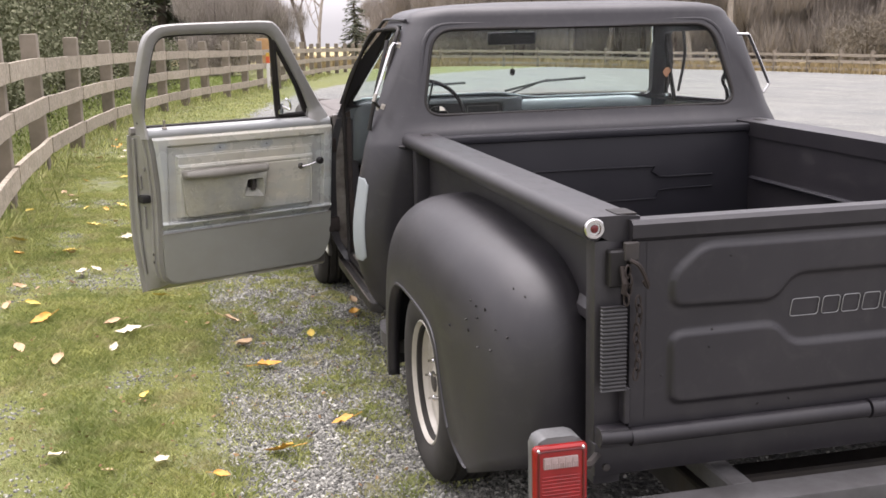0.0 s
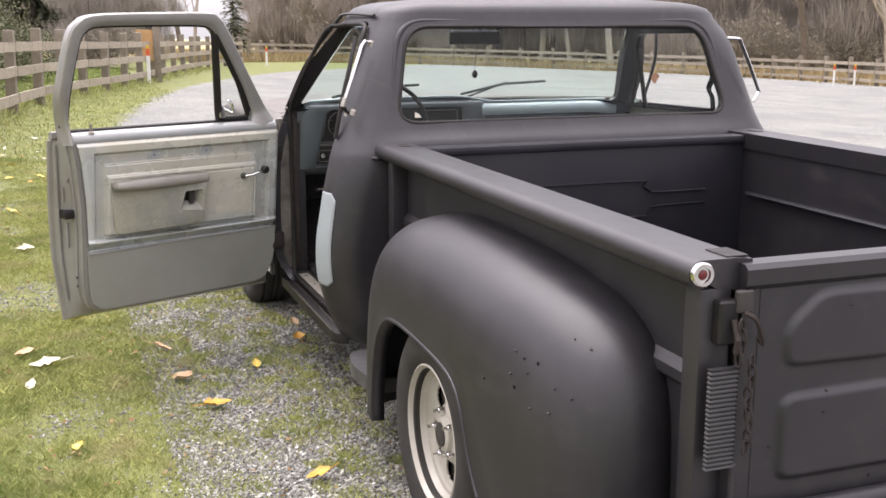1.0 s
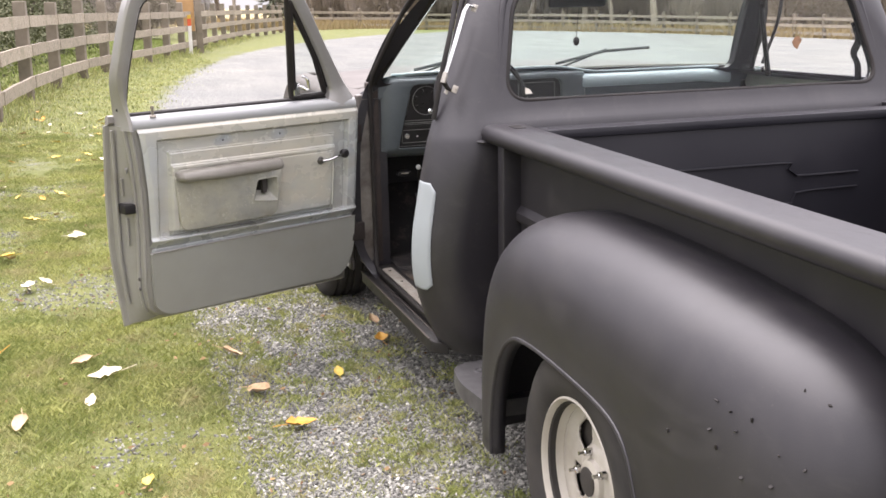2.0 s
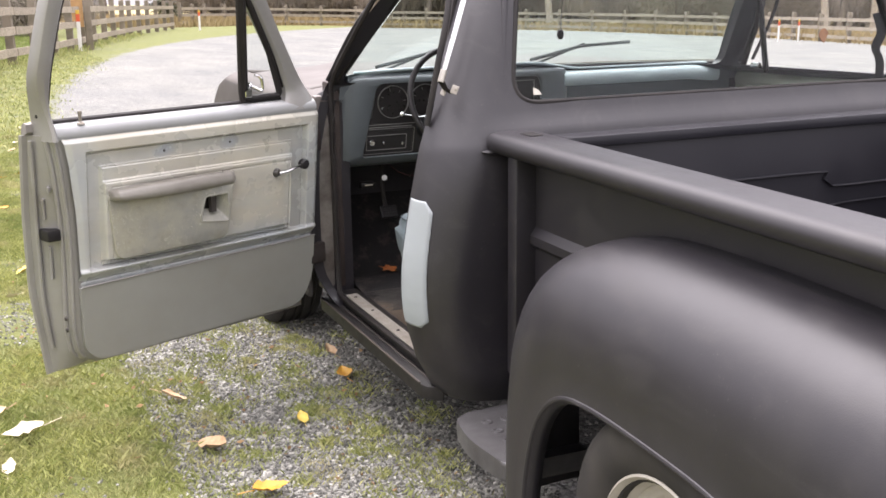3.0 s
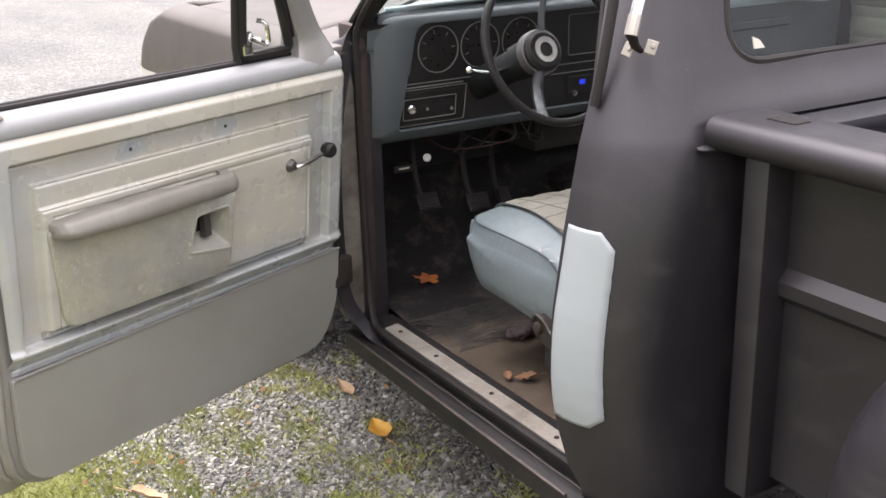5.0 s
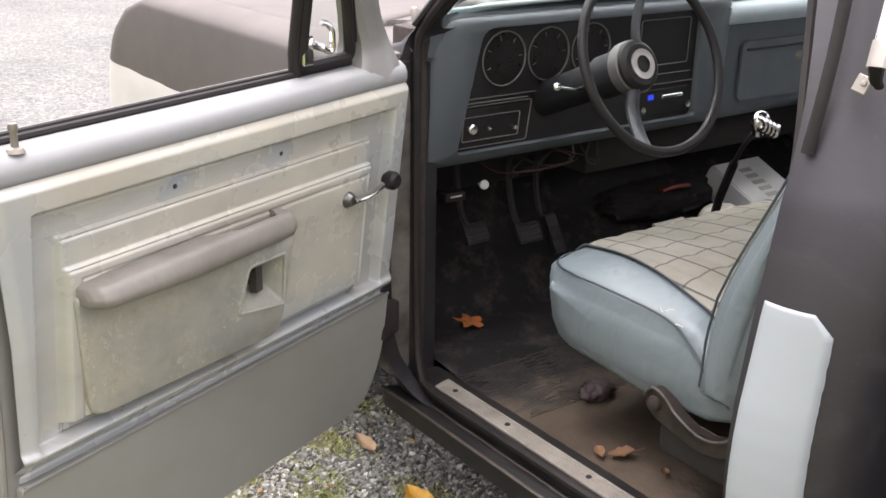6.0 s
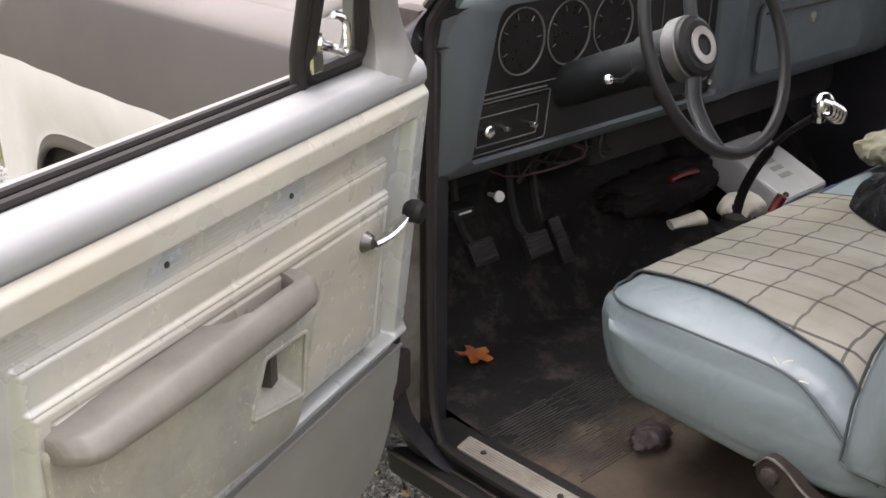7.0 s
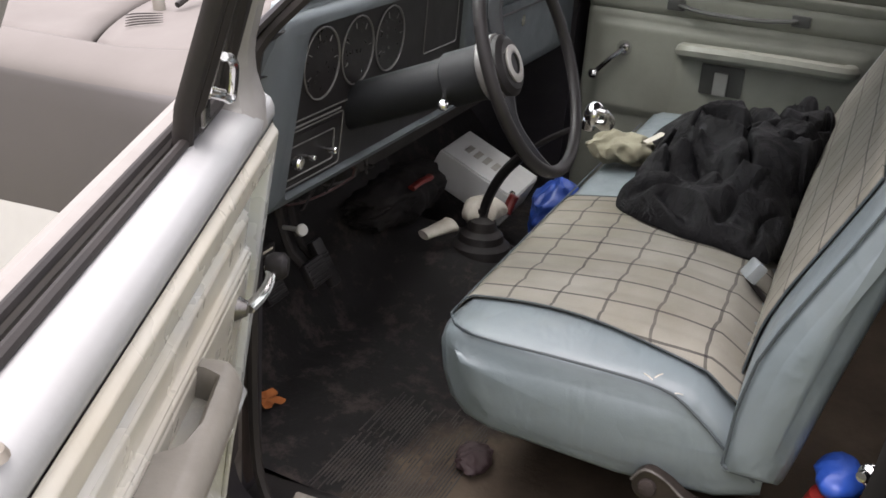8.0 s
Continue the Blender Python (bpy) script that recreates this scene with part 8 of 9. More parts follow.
# split seam
for c, d in (((-0.757, 2.475, 0.645), (0.012, 0.018, 0.002)), ((-0.751, 2.462, 0.647), (0.016, -0.010, 0.003)), ((-0.762, 2.43, 0.633), (0.010, -0.012, -0.004))):
    b = bmesh.new()
    c, d = Vector(c), Vector(d)
    tube(b, curve([c - d * 0.4, c + Vector((-0.002, 0, 0.002)), c + d * 0.4], 6), 0.0014, 5, flat=0.5)
    part("split_seam", b, PAPER, seat, "split seam showing pale backing")


def back_face(z, f):
    """Front (f=0) and rear (f=1) of the leaning backrest."""
    fore = table([(0.54, 2.360), (0.58, 2.357), (0.65, 2.354), (0.72, 2.341), (0.783, 2.316), (0.875, 2.271), (0.931, 2.244), (1.0, 2.214)], z)
    rear = table([(0.54, 2.275), (0.585, 2.263), (0.706, 2.236), (0.835, 2.204), (1.0, 2.160)], z)
    return lerp(fore, rear, f)


b = bmesh.new()
rows = []
for i, x in enumerate([-0.796, -0.794, -0.785, -0.765, -0.73, -0.6, -0.4, -0.2, 0.0, 0.2, 0.4, 0.6, 0.68, 0.71, 0.72]):
    tuck = {0: 0.03, 1: 0.018, 2: 0.007, 3: 0.001}.get(i, 0.0)
    zs = [lerp(0.545 + tuck * 0.6, 1.0 - tuck, k / 12) for k in range(13)]
    row = [(x, back_face(z, 0) - tuck, z) for z in zs]
    row += [(x, lerp(back_face(1.0, 0), back_face(1.0, 1), k / 4), 1.0 + 0.022 * math.sin(math.pi * k / 4) - tuck) for k in range(1, 4)]
    row += [(x, back_face(z, 1) + tuck, z) for z in zs[::-1]]
    rows.append(row)
rows = [[(-0.796 - d, lerp(2.265, py, k), lerp(0.775, pz, k)) for px, py, pz in rows[0]] for k, d in ((0.05, 0.008), (0.35, 0.0075), (0.7, 0.005), (0.9, 0.002))] + rows
vs = loft(b, rows, around=True)
cap(b, vs[0][::-1])
cap(b, vs[-1])
part("backrest", b, VINYL, seat, "pale blue vinyl backrest", 60)
b = bmesh.new()
loft(b, [[(x, back_face(z, 0) + 0.0045, z) for x in [lerp(-0.66, 0.60, i / 30) for i in range(31)]] for z in [lerp(0.60, 0.955, j / 14) for j in range(15)]])
bc = part("backrest_cloth", b, PLAID, seat, "cream plaid backrest cloth")
md = bc.modifiers.new("thick", "SOLIDIFY")
md.thickness, md.offset = 0.004, 1
b = bmesh.new()
tube(b, [(-0.788, back_face(lerp(0.56, 0.99, k / 16), 0) - 0.004, lerp(0.56, 0.99, k / 16)) for k in range(17)], 0.0024, 6)
tube(b, [(-0.662, back_face(lerp(0.60, 0.955, k / 16), 0) + 0.005, lerp(0.60, 0.955, k / 16)) for k in range(17)], 0.0020, 6)
tube(b, curve([(-0.788, back_face(0.56, 0) - 0.004, 0.560), (-0.788, 2.340, 0.553), (-0.788, 2.315, 0.552), (-0.788, 2.290, 0.553)], 10), 0.0024, 6)
part("back_piping", b, PIPING, seat)
# seat hinge: a bent steel arm with a round nose, its bright edge, bolt and the rail behind
b = bmesh.new()
prism(b, rounded([(2.470, 0.500), (2.450, 0.520), (2.425, 0.508), (2.395, 0.486), (2.345, 0.470), (2.290, 0.486), (2.262, 0.520), (2.250, 0.505), (2.285, 0.455), (2.345, 0.440), (2.405, 0.452), (2.450, 0.462), (2.472, 0.478)], [0.012, 0.012, 0.01, 0.02, 0.02, 0.02, 0.004, 0.004, 0.02, 0.02, 0.02, 0.012, 0.012], 3), yz(-0.782), 0.0, 0.020, 0.003)
part("seat_bracket", b, worn("rust_stained_steel", (0.060, 0.048, 0.040), (0.025, 0.020, 0.018), 0.4, 0.5, 18, 120, 0.2), seat, "rust-stained steel seat hinge arm")
b = bmesh.new()
tube(b, curve([(-0.784, 2.472, 0.494), (-0.785, 2.455, 0.516), (-0.785, 2.425, 0.508), (-0.785, 2.395, 0.487), (-0.785, 2.345, 0.471), (-0.785, 2.300, 0.482), (-0.785, 2.268, 0.512)], 26), 0.0024, 7)
part("bracket_edge", b, worn("worn_dark_edge", (0.17, 0.16, 0.145), (0.07, 0.062, 0.055), 0.35, 0.6, 25), seat, "bright worn edge of the hinge arm")
b = bmesh.new()
lathe(b, [(0.0, 0.0), (0.014, 0.0), (0.012, 0.006), (0.006, 0.008), (0.0, 0.008)], axis((-0.783, 2.448, 0.488), (-1, 0, 0)), 14)
part("hinge_bolt", b, RUST, seat, "rusty hinge bolt")
b = bmesh.new()
rbox(b, -0.775, -0.735, 2.26, 2.44, 0.400, 0.452, 0.008, 2)
part("hinge_rail", b, SILL_BLACK, seat, "dark rail under the seat's rear corner")
for y in (2.40, 2.66):
    b = bmesh.new()
    rbox(b, -0.42, -0.395, y - 0.025, y + 0.025, 0.309, 0.49, 0.006, 2)
    part("seat_foot", b, DARK_STEEL, seat)
b = bmesh.new()
rbox(b, -0.64, 0.64, 2.36, 2.70, 0.44, 0.478, 0.01, 2)
part("seat_frame", b, DARK_STEEL, seat)

# seat belts
b = bmesh.new()
tube(b, curve([(-0.872, 2.150, 1.02), (-0.895, 2.150, 0.85), (-0.908, 2.160, 0.67), (-0.880, 2.19, 0.5), (-0.84, 2.22, 0.33)], 24), 0.022, 8, flat=0.12)
belt = part("seat_belt", b, WEBBING, truck, "black seat belt webbing at the pillar")
b = bmesh.new()
lathe(b, [(0.0, 0.0), (0.014, 0.0), (0.013, 0.006), (0.008, 0.010), (0.007, 0.018), (0.0, 0.019)], axis((-0.866, 2.180, 0.649), (-0.75, 0.5, 0.1)), 14)
part("belt_bolt", b, CHROME, belt, "chrome belt bolt")
b = bmesh.new()
mm = Matrix.Translation((-0.405, 2.395, 0.682)) @ pose(0, 0, 0, 35, 8, 20)
rbox(b, -0.024, 0.024, -0.010, 0.010, -0.006, 0.028, 0.005, 2, mm)
buckle = part("belt_buckle", b, worn("pale_grey_buckle", (0.24, 0.265, 0.27), (0.15, 0.165, 0.17), 0.4), truck, "pale grey belt buckle on the seat")
b = bmesh.new()
tube(b, curve([mm @ Vector((0, 0, -0.004)), (-0.40, 2.375, 0.655), (-0.395, 2.35, 0.63)], 8), 0.02, 8, flat=0.2)
part("buckle_strap", b, RUBBER, buckle)

# ---- passenger door, seen from inside ----
bm = bmesh.new()
def pcard(y, z):
    h = 0.0
    h += 0.012 * inside(y, z, 2.30, 3.00, 0.60, 0.835, 0.004)
    h -= 0.010 * math.exp(-((z - 0.870) / 0.006) ** 2) + 0.008 * math.exp(-((z - 0.932) / 0.006) ** 2)
    h += 0.020 * inside(y, z, 2.31, 2.76, 0.60, 0.792, 0.006)
    return h


loft(bm, [[(0.822 - 0.18 * max(0, z - 0.80) * 0.2 - pcard(y, z), y, z) for y in [lerp(2.16, 3.03, i / 60) for i in range(61)]] for z in [lerp(0.35, 0.965, j / 60) for j in range(61)]])
pdoor = part("passenger_door_card", bm, GREEN_TRIM, truck, "grey-green inner card of the closed passenger door", 60)
md = pdoor.modifiers.new("thick", "SOLIDIFY")
md.thickness, md.offset = 0.01, -1
bm = bmesh.new()
loft(bm, [[(x, y, z) for x, z in ((0.815, 0.962), (0.808, 0.98), (0.815, 1.005), (0.84, 1.03), (0.87, 1.045))] for y in (2.15, 2.6, 3.04)])
ps = part("passenger_sill", bm, GREEN_TRIM, truck)
md = ps.modifiers.new("thick", "SOLIDIFY")
md.thickness = 0.008
bm = bmesh.new()
tube(bm, curve([(0.80, 2.755, 0.790), (0.765, 2.745, 0.796), (0.752, 2.70, 0.80), (0.750, 2.5, 0.802), (0.755, 2.36, 0.80), (0.80, 2.335, 0.795)], 30), 0.026, 10, flat=0.85)
part("armrest", bm, GREEN_TRIM, pdoor, "grey-green armrest")
bm = bmesh.new()
rbox(bm, 0.770, 0.7775, 2.590, 2.700, 0.690, 0.770, 0.004, 2)
rec = part("pull_recess", bm, worn("dark_green_recess", (0.045, 0.047, 0.040), (0.025, 0.026, 0.022), 0.6), pdoor, "dark recess of the door pull")
bm = bmesh.new()
rbox(bm, 0.762, 0.771, 2.628, 2.664, 0.690, 0.752, 0.004, 2)
part("door_pull", bm, worn("pale_grey_pull", (0.26, 0.26, 0.24), (0.17, 0.17, 0.155), 0.45), pdoor, "pale door pull")
bm = bmesh.new()
tube(bm, curve([(0.812, 2.79, 0.905), (0.790, 2.765, 0.902), (0.780, 2.70, 0.896), (0.780, 2.58, 0.896), (0.790, 2.51, 0.902), (0.812, 2.485, 0.905)], 26), 0.010, 10, flat=0.55)
strap = part("grab_strap", bm, worn("dark_grey_strap", (0.075, 0.078, 0.072), (0.045, 0.046, 0.043), 0.45), pdoor, "dark grey grab strap")
for y in (2.478, 2.797):
    bm = bmesh.new()
    rbox(bm, 0.800, 0.818, y - 0.024, y + 0.024, 0.888, 0.918, 0.006, 2)
    part("strap_end", bm, worn("dark_grey_cap", (0.060, 0.062, 0.057), (0.035, 0.036, 0.033), 0.45), strap, "dark strap end cap")
bm = bmesh.new()
tube(bm, [(0.790, y, z) for y, z in rounded([(2.315, 0.615), (2.758, 0.615), (2.758, 0.790), (2.315, 0.790)], 0.02, 4)], 0.006, 6, closed=True)
part("pocket_border", bm, GREEN_TRIM, pdoor)
bm = bmesh.new()
lathe(bm, [(0.0, 0.0), (0.024, 0.0), (0.020, 0.008), (0.012, 0.018), (0.0, 0.02)], axis((0.806, 2.918, 0.772), (-1, 0, 0)), 16)
tube(bm, curve([(0.790, 2.918, 0.772), (0.782, 2.955, 0.735), (0.786, 2.99, 0.694)], 10), 0.007, 8)
bmesh.ops.create_icosphere(bm, subdivisions=2, radius=0.015, matrix=Matrix.Translation((0.780, 2.99, 0.694)))
part("window_winder", bm, CHROME, pdoor, "chrome window winder")
bm = bmesh.new()
tube(bm, [(0.745, 2.780, 1.03), (0.712, 2.778, 1.20), (0.680, 2.775, 1.372)], 0.011, 8)
tube(bm, [(0.778, 2.955, 1.04), (0.735, 2.84, 1.20), (0.675, 2.735, 1.37)], 0.011, 8)
part("vent_frame", bm, RUBBER, pdoor, "black quarter window frame")
bm = bmesh.new()
rbox(bm, 0.715, 0.735, 2.795, 2.835, 1.042, 1.066, 0.004, 2)
part("vent_latch", bm, CHROME, pdoor)
# the passenger side's strip stands off the rear pillar
bm = bmesh.new()
tube(bm, [(0.752, 2.085, 1.354), (0.800, 2.075, 1.250), (0.848, 2.068, 1.143)], 0.010, 10, flat=0.6)
tube(bm, [(0.848, 2.068, 1.143), (0.822, 2.068, 1.106)], 0.007, 8)
tube(bm, [(0.752, 2.085, 1.354), (0.712, 2.110, 1.356)], 0.006, 8)
part("chrome_strip", bm, CHROME, truck, "chrome strip on the passenger's rear pillar")
b = bmesh.new()
tube(b, curve([(0.700, 2.215, 1.26), (0.716, 2.205, 1.20), (0.706, 2.215, 1.15), (0.725, 2.21, 1.10), (0.735, 2.22, 0.98)], 24), 0.020, 8, flat=0.15)
part("seat_belt", b, WEBBING, truck, "black seat belt webbing at the pillar")
# inside mirror, toggles on the glass
bm = bmesh.new()
rbox(bm, -0.118, 0.118, -0.012, 0.012, -0.030, 0.030, 0.012, 3, Matrix.Translation((-0.055, 2.915, 1.350)) @ pose(0, 0, 0, 12, 0, -6))
mir2 = part("rear_view_mirror", bm, PLASTIC_BLACK, truck, "dark rear-view mirror")
bm = bmesh.new()
tube(bm, [(-0.02, 2.95, 1.37), (-0.02, 2.935, 1.42)], 0.006, 6)
part("mirror_stem", bm, CHROME, mir2)
bm = bmesh.new()
tube(bm, curve([(-0.02, 2.955, 1.355), (-0.035, 2.95, 1.28), (-0.044, 2.943, 1.20)], 8), 0.0012, 4)
bmesh.ops.create_icosphere(bm, subdivisions=2, radius=0.014, matrix=Matrix.Translation((-0.044, 2.943, 1.187)) @ Matrix.Diagonal((1, 0.5, 1.3, 1)))
part("hanging_charm", bm, RUBBER, truck, "small dark charm hanging from the mirror")


# ---- loose things in the cab ----
def crumple(name, at, size, seed, mat, label, category, ridges=9.0, rough=0.35, res=56, floor_z=None):
    """A heap of cloth: a low dome thrown into folds."""
    b = bmesh.new()
    bmesh.ops.create_icosphere(b, subdivisions=5, radius=1.0)
    r = random.Random(seed)
    o = Vector((r.uniform(0, 50), r.uniform(0, 50), r.uniform(0, 50)))
    for v in b.verts:
        d = v.co.normalized()
        q = Vector((d.x * size[0], d.y * size[1], d.z * size[2])) * ridges + o
        big = noise.fractal(q * 0.45, 0.9, 2.0, 3)
        fold = 1 - abs(noise.noise(q + Vector((big, big, big)) * 1.4)) * 2
        fold2 = 1 - abs(noise.noise(q * 2.1 + Vector((big, 0, big)) * 2)) * 2
        k = 1 + rough * (0.55 * big + 0.30 * fold * abs(fold) + 0.16 * fold2)
        p = Vector((d.x * size[0], d.y * size[1], d.z * size[2])) * k
        p = Vector(at) + p
        if floor_z is not None:
            low = floor_z(p.x, p.y)
            if p.z < low:
                p.z = low + 0.002
        v.co = p
    ob = part(name, b, mat, None, "", 60)
    return tagged(ob, label, category)


def on_seat(x, y):
    return seat_top(x, max(2.33, min(2.79, y))) + 0.007


def jacket():
    """A quilted jacket thrown down: a heaped body, a sleeve folded in front of it and a collar against the backrest."""
    def heap(outline, tall, seed, lean=0.0, fold=0.042):
        """Cloth heaped over an outline, steep at its rim and thrown into ridged folds."""
        n, rings = 200, 60
        rim = curve([(x, y, 0) for x, y in outline + outline[:1]], n + 1)[:n]
        c = sum(rim, Vector()) / n
        b = bmesh.new()
        rows = []
        for j in range(rings + 1):
            s = math.sin(0.5 * math.pi * max(0.02, j / rings)) ** 0.9
            row = []
            for p in rim:
                edge = 1 + 0.05 * noise.noise(Vector((p.x * 16, p.y * 16, seed)))
                q = c.lerp(p, s * edge)
                w = noise.noise(Vector((q.x * 5, q.y * 5, seed))) * 0.09
                ridge = 1 - abs(noise.noise(Vector(((q.x + w) * 9, (q.y - w) * 6.5, seed + 3)))) * 2.6
                small = 1 - abs(noise.noise(Vector(((q.x - w) * 21, (q.y + w) * 17, seed + 7)))) * 2.4
                valley = math.exp(-(noise.noise(Vector(((q.x + 1.5 * w) * 6, (q.y + w) * 8, seed + 11))) / 0.07) ** 2)
                dome = math.sqrt(max(0.0, 1 - s ** 5))
                h = dome * (tall * (1 + lean * (q.x - c.x)) * (1 - 0.34 * valley) + fold * (ridge - 0.45) + 0.006 * small)
                low = on_seat(q.x, q.y) + 0.002
                zz = low + max(0.0, h)
                row.append((q.x, max(q.y, back_face(max(0.55, zz), 0) + 0.008), zz))
            rows.append(row)
        loft(b, rows[::-1], around=True)
        return b

    body = part("jacket", heap([(-0.13, 2.40), (-0.13, 2.55), (-0.08, 2.645), (0.03, 2.685), (0.10, 2.675), (0.18, 2.695), (0.29, 2.705), (0.40, 2.61), (0.46, 2.49), (0.54, 2.42), (0.55, 2.37), (0.30, 2.35), (0.05, 2.35)], 0.085, 1.0, 0.25), JACKET, None, "", 75)
    tagged(body, "black quilted jacket heaped on the bench seat", "jacket")
    part("sleeve", heap([(-0.295, 2.375), (-0.30, 2.44), (-0.268, 2.565), (-0.21, 2.652), (-0.14, 2.685), (-0.06, 2.66), (0.0, 2.55), (0.02, 2.42), (-0.10, 2.35)], 0.048, 5.0, 0.3, 0.034), JACKET, body, "", 75)
    part("collar", heap([(0.05, 2.36), (0.06, 2.43), (0.22, 2.46), (0.42, 2.44), (0.52, 2.41), (0.54, 2.34), (0.30, 2.33)], 0.115, 9.0, 0.5, 0.04), JACKET, body, "", 75)
    return body


jacket()


crumple("work_glove", (0.135, 2.738, 0.692), (0.054, 0.064, 0.030), 44, RAG, "crumpled olive work glove lying by the jacket", "glove", 17, 0.75, floor_z=on_seat)
b = bmesh.new()
tube(b, [(0.095, 2.690, 0.726), (0.108, 2.676, 0.734), (0.124, 2.660, 0.744)], 0.010, 6, flat=0.12)
tagged(part("white_tag", b, PAPER, None), "small white tag on the jacket's edge", "tag")

# silver case leaning on the tunnel
case = empty("silver_case", "flat silver metal case lying on the transmission tunnel", "case", at=(0, 0, 0))
bx, by = Vector((0.003, -0.098, -0.045)).normalized(), Vector((0.102, 0.006, -0.001)).normalized()
bz = bx.cross(by).normalized()
if bz.z < 0:
    bz = -bz
by = bz.cross(bx)
cm = Matrix(((bx.x, by.x, bz.x, 0.296), (bx.y, by.y, bz.y, 3.093), (bx.z, by.z, bz.z, 0.547), (0, 0, 0, 1)))
b = bmesh.new()
rbox(b, -0.108, 0.108, -0.102, 0.102, -0.085, -0.004, 0.008, 2, cm)
part("case_body", b, SILVER_BOX, case)
b = bmesh.new()
rbox(b, -0.104, 0.104, -0.098, 0.098, -0.004, 0.0, 0.002, 1, cm)
lid = part("lid", b, SILVER_BOX, case)
for k in range(5):
    b = bmesh.new()
    rbox(b, -0.07 + 0.026 * k, -0.055 + 0.026 * k, -0.03, 0.02, 0.0, 0.0008, 0.0003, 1, cm)
    part("print_bar", b, STEEL_DULL, lid, "faint grey printed bar")
b = bmesh.new()
lathe(b, [(0.0, 0.0), (0.008, 0.0), (0.006, 0.005), (0.0, 0.006)], cm @ Matrix.Translation((0.092, -0.085, 0.0)), 12)
part("stud", b, CHROME, case)

crumple("paper_scrap", (0.040, 3.010, 0.522), (0.048, 0.036, 0.024), 8, PAPER, "crumpled cream paper beside the gear lever", "paper", 13, 0.8, floor_z=lambda x, y: 0.475)
b = bmesh.new()
lathe(b, [(0.0, 0.004), (0.024, 0.0), (0.026, 0.03), (0.034, 0.09), (0.037, 0.094), (0.034, 0.097), (0.031, 0.09), (0.023, 0.012), (0.0, 0.010)], Matrix.Translation((-0.115, 3.09, 0.498)) @ pose(0, 0, 0, 82, 0, 62) @ Matrix.Diagonal((0.72, 0.40, 0.8, 1.0)), 18)
tagged(part("paper_cup", b, PAPER, None), "flattened white paper cup on the tunnel", "cup")
crumple("black_bag", (0.02, 3.215, 0.520), (0.20, 0.075, 0.048), 12, worn("black_bag_cloth", (0.008, 0.007, 0.007), (0.015, 0.013, 0.012), 0.8, 0, 12, 150, 0.3, 0.1, 0.2), "limp black bag under the dashboard", "bag", 14, 0.45, floor_z=lambda x, y: 0.45)
b = bmesh.new()
tube(b, curve([(-0.02, 3.165, 0.560), (0.015, 3.160, 0.566), (0.05, 3.155, 0.566), (0.08, 3.165, 0.560)], 12), 0.010, 8, flat=0.6)
tagged(part("red_tool", b, RED_PLASTIC, None), "red plastic tool handle on the black bag", "tool")
b = bmesh.new()
tube(b, curve([(0.13, 2.99, 0.490), (0.145, 2.985, 0.515), (0.15, 2.98, 0.53)], 8), 0.012, 10)
tagged(part("red_lighter", b, RED_PLASTIC, None), "small red plastic lighter", "lighter")
crumple("blue_bag", (0.30, 2.915, 0.440), (0.10, 0.060, 0.085), 21, BLUE_PLASTIC, "bright blue plastic bag in the footwell", "bag", 16, 0.4, floor_z=lambda x, y: 0.34)
crumple("blue_rag", (-0.758, 2.206, 0.570), (0.046, 0.030, 0.022), 23, BLUE_PLASTIC, "blue cloth lying on the bottle behind the seat", "cloth", 14, 0.4, floor_z=lambda x, y: 0.545)
b = bmesh.new()
lathe(b, [(0.0, 0.0), (0.055, 0.0), (0.058, 0.012), (0.058, 0.19), (0.045, 0.215), (0.02, 0.222), (0.018, 0.25), (0.0, 0.252)], Matrix.Translation((-0.765, 2.204, 0.311)) @ Matrix.Diagonal((0.78, 0.78, 1.08, 1)), 20)
tagged(part("red_bottle", b, RED_PLASTIC, None), "red plastic bottle standing behind the seat", "bottle")
crumple("shoe_scrap", (-0.605, 2.765, 0.324), (0.038, 0.026, 0.016), 31, worn("dark_red_scrap", (0.06, 0.025, 0.03), (0.03, 0.02, 0.02), 0.6), "small dark red scrap under the seat edge", "scrap", 30, 0.6, floor_z=lambda x, y: 0.310)


# ---- fallen leaves ----
def leaf_mesh(seed, mat=LEAF):
    """A broad pointed leaf with lobed edge, curled along its middle."""
    r = random.Random(seed)
    n, rows = 9, []
    lobe = r.uniform(0.0, 0.10)
    for i in range(n + 1):
        t = i / n
        half = 0.80 * (t + 0.01) ** 0.62 * (1.005 - t) ** 0.95 * (1 + lobe * math.sin(t * 14))
        row = []
        for j in range(-3, 4):
            u = j / 3
            row.append((u * half, t - 0.5, 0.42 * u * u * half * r.uniform(0.5, 1.6) + 0.40 * (t - 0.5) ** 2 + 0.015 * r.uniform(-1, 1)))
        rows.append(row)
    b = bmesh.new()
    loft(b, rows)
    tube(b, [(0, -0.46, 0.03), (0.03, -0.68, 0.05), (0.10, -0.95, 0.06)], 0.015, 5)
    me = finish(b, "fallen_leaf", 60)
    me.materials.append(mat)
    return me


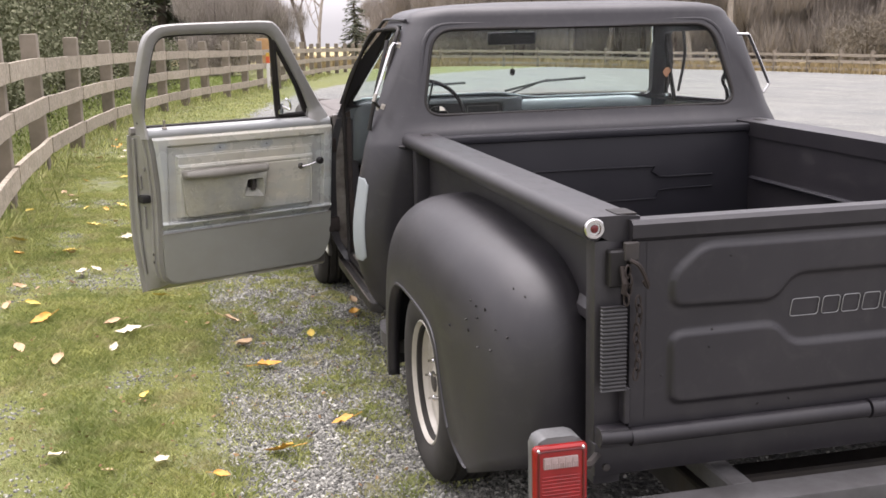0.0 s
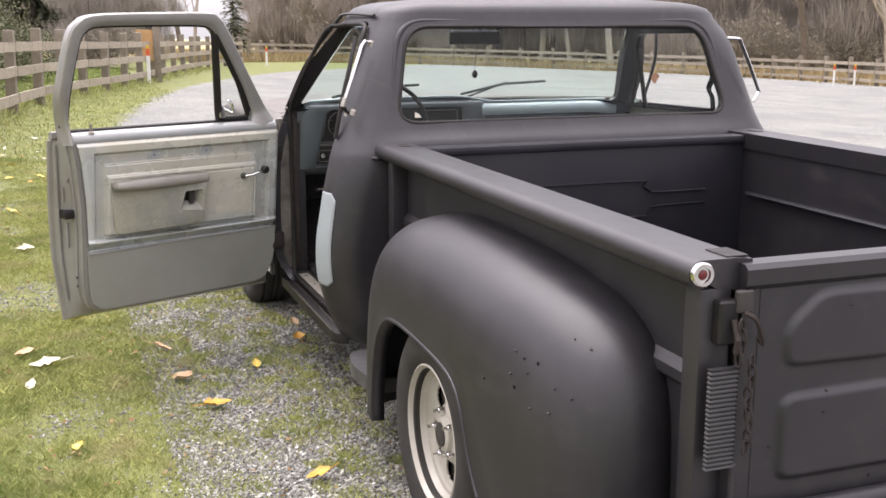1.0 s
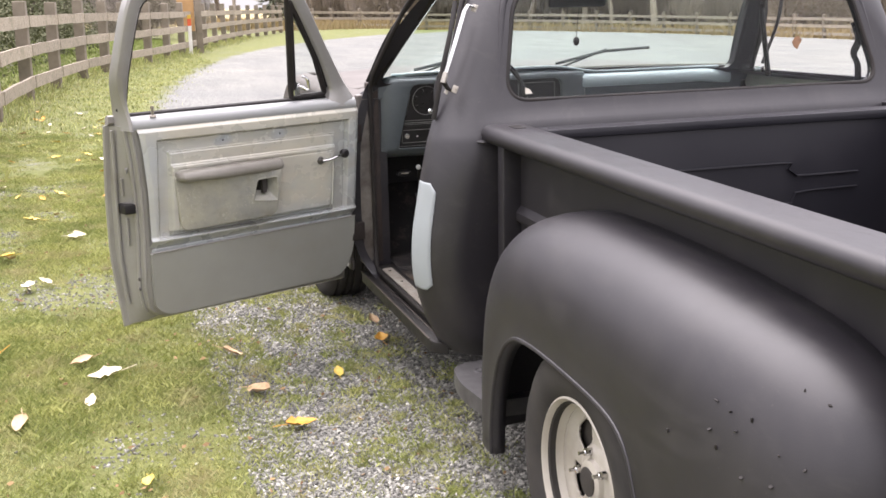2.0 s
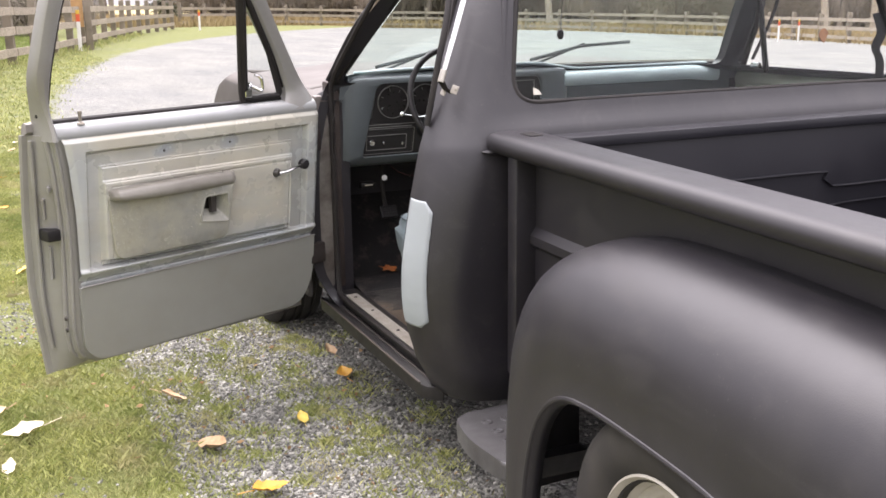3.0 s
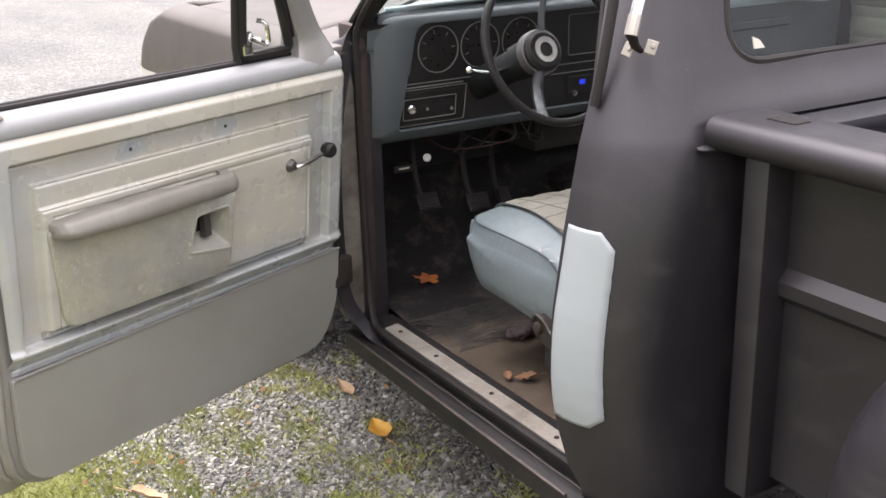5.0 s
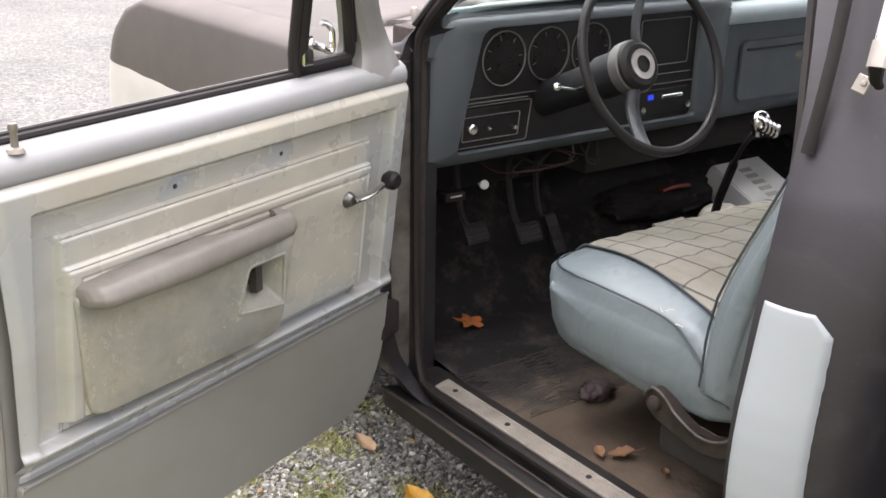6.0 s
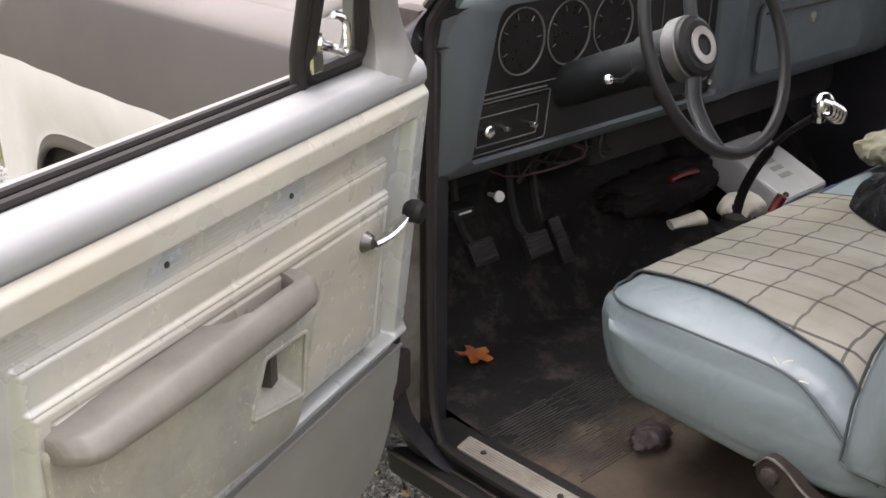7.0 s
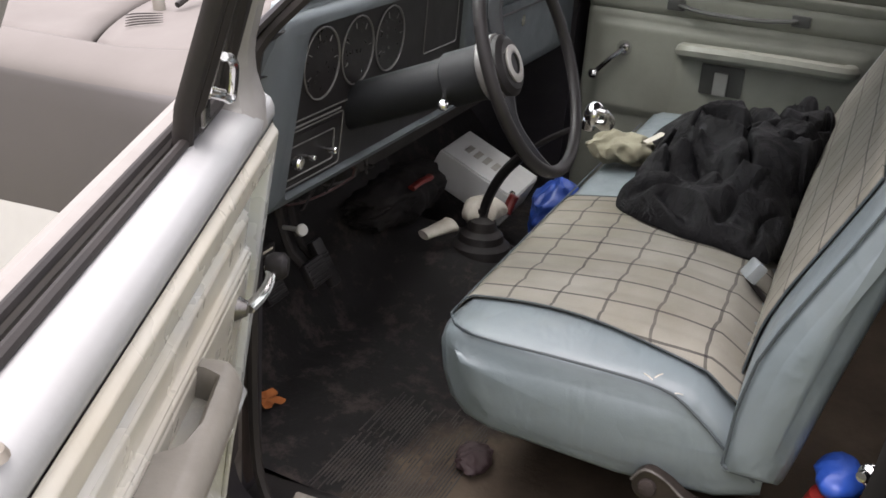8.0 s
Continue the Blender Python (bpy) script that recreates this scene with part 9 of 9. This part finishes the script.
def lobed_leaf(mat):
    """A flat leaf with five pointed lobes and a stalk."""
    b = bmesh.new()
    rows = [[], [], []]
    for i in range(40):
        a = 2 * math.pi * i / 40
        rad = 0.30 + 0.24 * abs(math.cos(a * 2.5)) ** 1.6 + 0.03 * math.sin(i * 2.3)
        for j, k in enumerate((0.05, 0.55, 1.0)):
            rows[j].append((math.cos(a) * rad * k, math.sin(a) * rad * k, 0.03 * math.sin(a * 5) * k + 0.05 * k * k))
    vs = loft(b, rows, around=True)
    cap(b, vs[0][::-1])
    tube(b, [(0, 0, 0.01), (0.02, -0.3, 0.04), (0.05, -0.62, 0.03)], 0.014, 5)
    me = finish(b, "fallen_leaf", 60)
    me.materials.append(mat)
    return me


GOLD = worn("golden_leaf", (0.60, 0.34, 0.035), (0.46, 0.20, 0.03), 0.55, 0, 40)
YELLOW = worn("yellow_leaf", (0.64, 0.50, 0.10), (0.52, 0.36, 0.08), 0.55, 0, 40)
CREAM = worn("cream_leaf", (0.64, 0.59, 0.44), (0.52, 0.44, 0.30), 0.6, 0, 40)
TAN = worn("tan_leaf", (0.52, 0.37, 0.22), (0.38, 0.24, 0.13), 0.65, 0, 40)
LEAVES = {m: [leaf_mesh(k + 10 * i, m) for k in range(3)] for i, m in enumerate((GOLD, YELLOW, CREAM, TAN, LEAF, LEAF_BROWN))}
LEAVES[LEAF_ORANGE] = [lobed_leaf(LEAF_ORANGE)]
LOOKS = {GOLD: "golden orange fallen leaf on the ground", YELLOW: "curled yellow fallen leaf on the ground", CREAM: "pale cream fallen leaf on the ground", TAN: "dry tan fallen leaf on the ground",
         LEAF: "curled yellow and brown fallen leaf", LEAF_BROWN: "dry brown fallen leaf", LEAF_ORANGE: "orange lobed fallen leaf"}
r = random.Random(21)


def drop_leaf(x, y, z, size, mat=LEAF, tilt=20):
    ob = new("fallen_leaf", r.choice(LEAVES[mat]))
    ob.matrix_basis = Matrix.Translation((x, y, z)) @ pose(0, 0, 0, r.uniform(-tilt, tilt), r.uniform(-tilt, tilt), r.uniform(0, 360)) @ Matrix.Scale(size, 4)
    return tagged(ob, LOOKS[mat], "leaf", "fallen leaves")


for mat, spots in ((CREAM, ((-1.95, 2.86, 0.110), (-2.00, 2.62, 0.058), (-2.27, 4.30, 0.105), (-2.20, 4.39, 0.065), (-2.11, 1.31, 0.085), (-1.78, 1.20, 0.068), (-2.06, 5.43, 0.09), (-1.91, 4.55, 0.07))),
                   (TAN, ((-2.03, 3.05, 0.085), (-2.22, 2.45, 0.078), (-1.47, 3.02, 0.078), (-1.43, 2.56, 0.105), (-2.40, 2.67, 0.070), (-2.57, 3.96, 0.085), (-2.57, 3.50, 0.075), (-0.82, 3.33, 0.062), (-2.39, 4.93, 0.09))),
                   (GOLD, ((-1.35, 2.21, 0.088), (-0.86, 3.04, 0.088), (-2.37, 3.17, 0.095), (-1.15, 1.46, 0.078), (-1.40, 1.22, 0.092), (-1.59, 1.05, 0.050))),
                   (YELLOW, ((-1.12, 2.69, 0.055), (-1.85, 1.89, 0.060), (-1.82, 3.61, 0.070), (-2.45, 3.54, 0.07), (-2.77, 5.46, 0.10), (-2.41, 5.00, 0.085), (-2.18, 7.01, 0.09), (-2.33, 6.04, 0.09)))):
    for x, y, size in spots:
        drop_leaf(x, y, g(x, y) + (0.014 if x > -1.5 else 0.018) + 0.12 * size, size * 1.15, mat)
for k in range(52):
    y = r.uniform(5.0, 13.5)
    x = r.uniform(-2.95, drive_edge(y) - 0.1)
    drop_leaf(x, y, g(x, y) + 0.018, r.uniform(0.06, 0.11), r.choice((CREAM, YELLOW, TAN, GOLD)))
for k in range(10):
    x, y = r.uniform(-3.0, -1.6), r.uniform(0.6, 4.5)
    drop_leaf(x, y, g(x, y) + 0.016, r.uniform(0.03, 0.05), r.choice((TAN, LEAF_BROWN)))
cab_leaf = drop_leaf(-0.638, 3.156, 0.345, 0.066, LEAF_ORANGE, 8)
tagged(cab_leaf, "small orange-brown leaf on the cab floor")
for x, y, s in ((-0.765, 2.585, 0.035), (-0.735, 2.56, 0.05), (-0.715, 2.47, 0.03)):
    tagged(drop_leaf(x, y, 0.319, s, LEAF_BROWN, 10), "dry brown leaf scrap on the cab floor")

# leaf and sticker on the rear window
b = bmesh.new()
o = rounded([(0.366, 1.206), (0.380, 1.222), (0.394, 1.226), (0.406, 1.212), (0.392, 1.196), (0.382, 1.182), (0.372, 1.190)], 0.003, 2)
prism(b, o, lambda a, c, d: (a, back_y(c, a) + d, c), 0.0085, 0.0115)
tagged(part("window_leaf", b, LEAF_BROWN, None), "small red-brown leaf stuck on the cab's rear window", "leaf")
b = bmesh.new()
prism(b, [(-0.622, 1.083), (-0.598, 1.083), (-0.606, 1.096), (-0.620, 1.102)], lambda a, c, d: (a, back_y(c, a) + d, c), 0.0085, 0.0115)
part("sticker", b, PAPER, truck, "white torn sticker in the window corner")
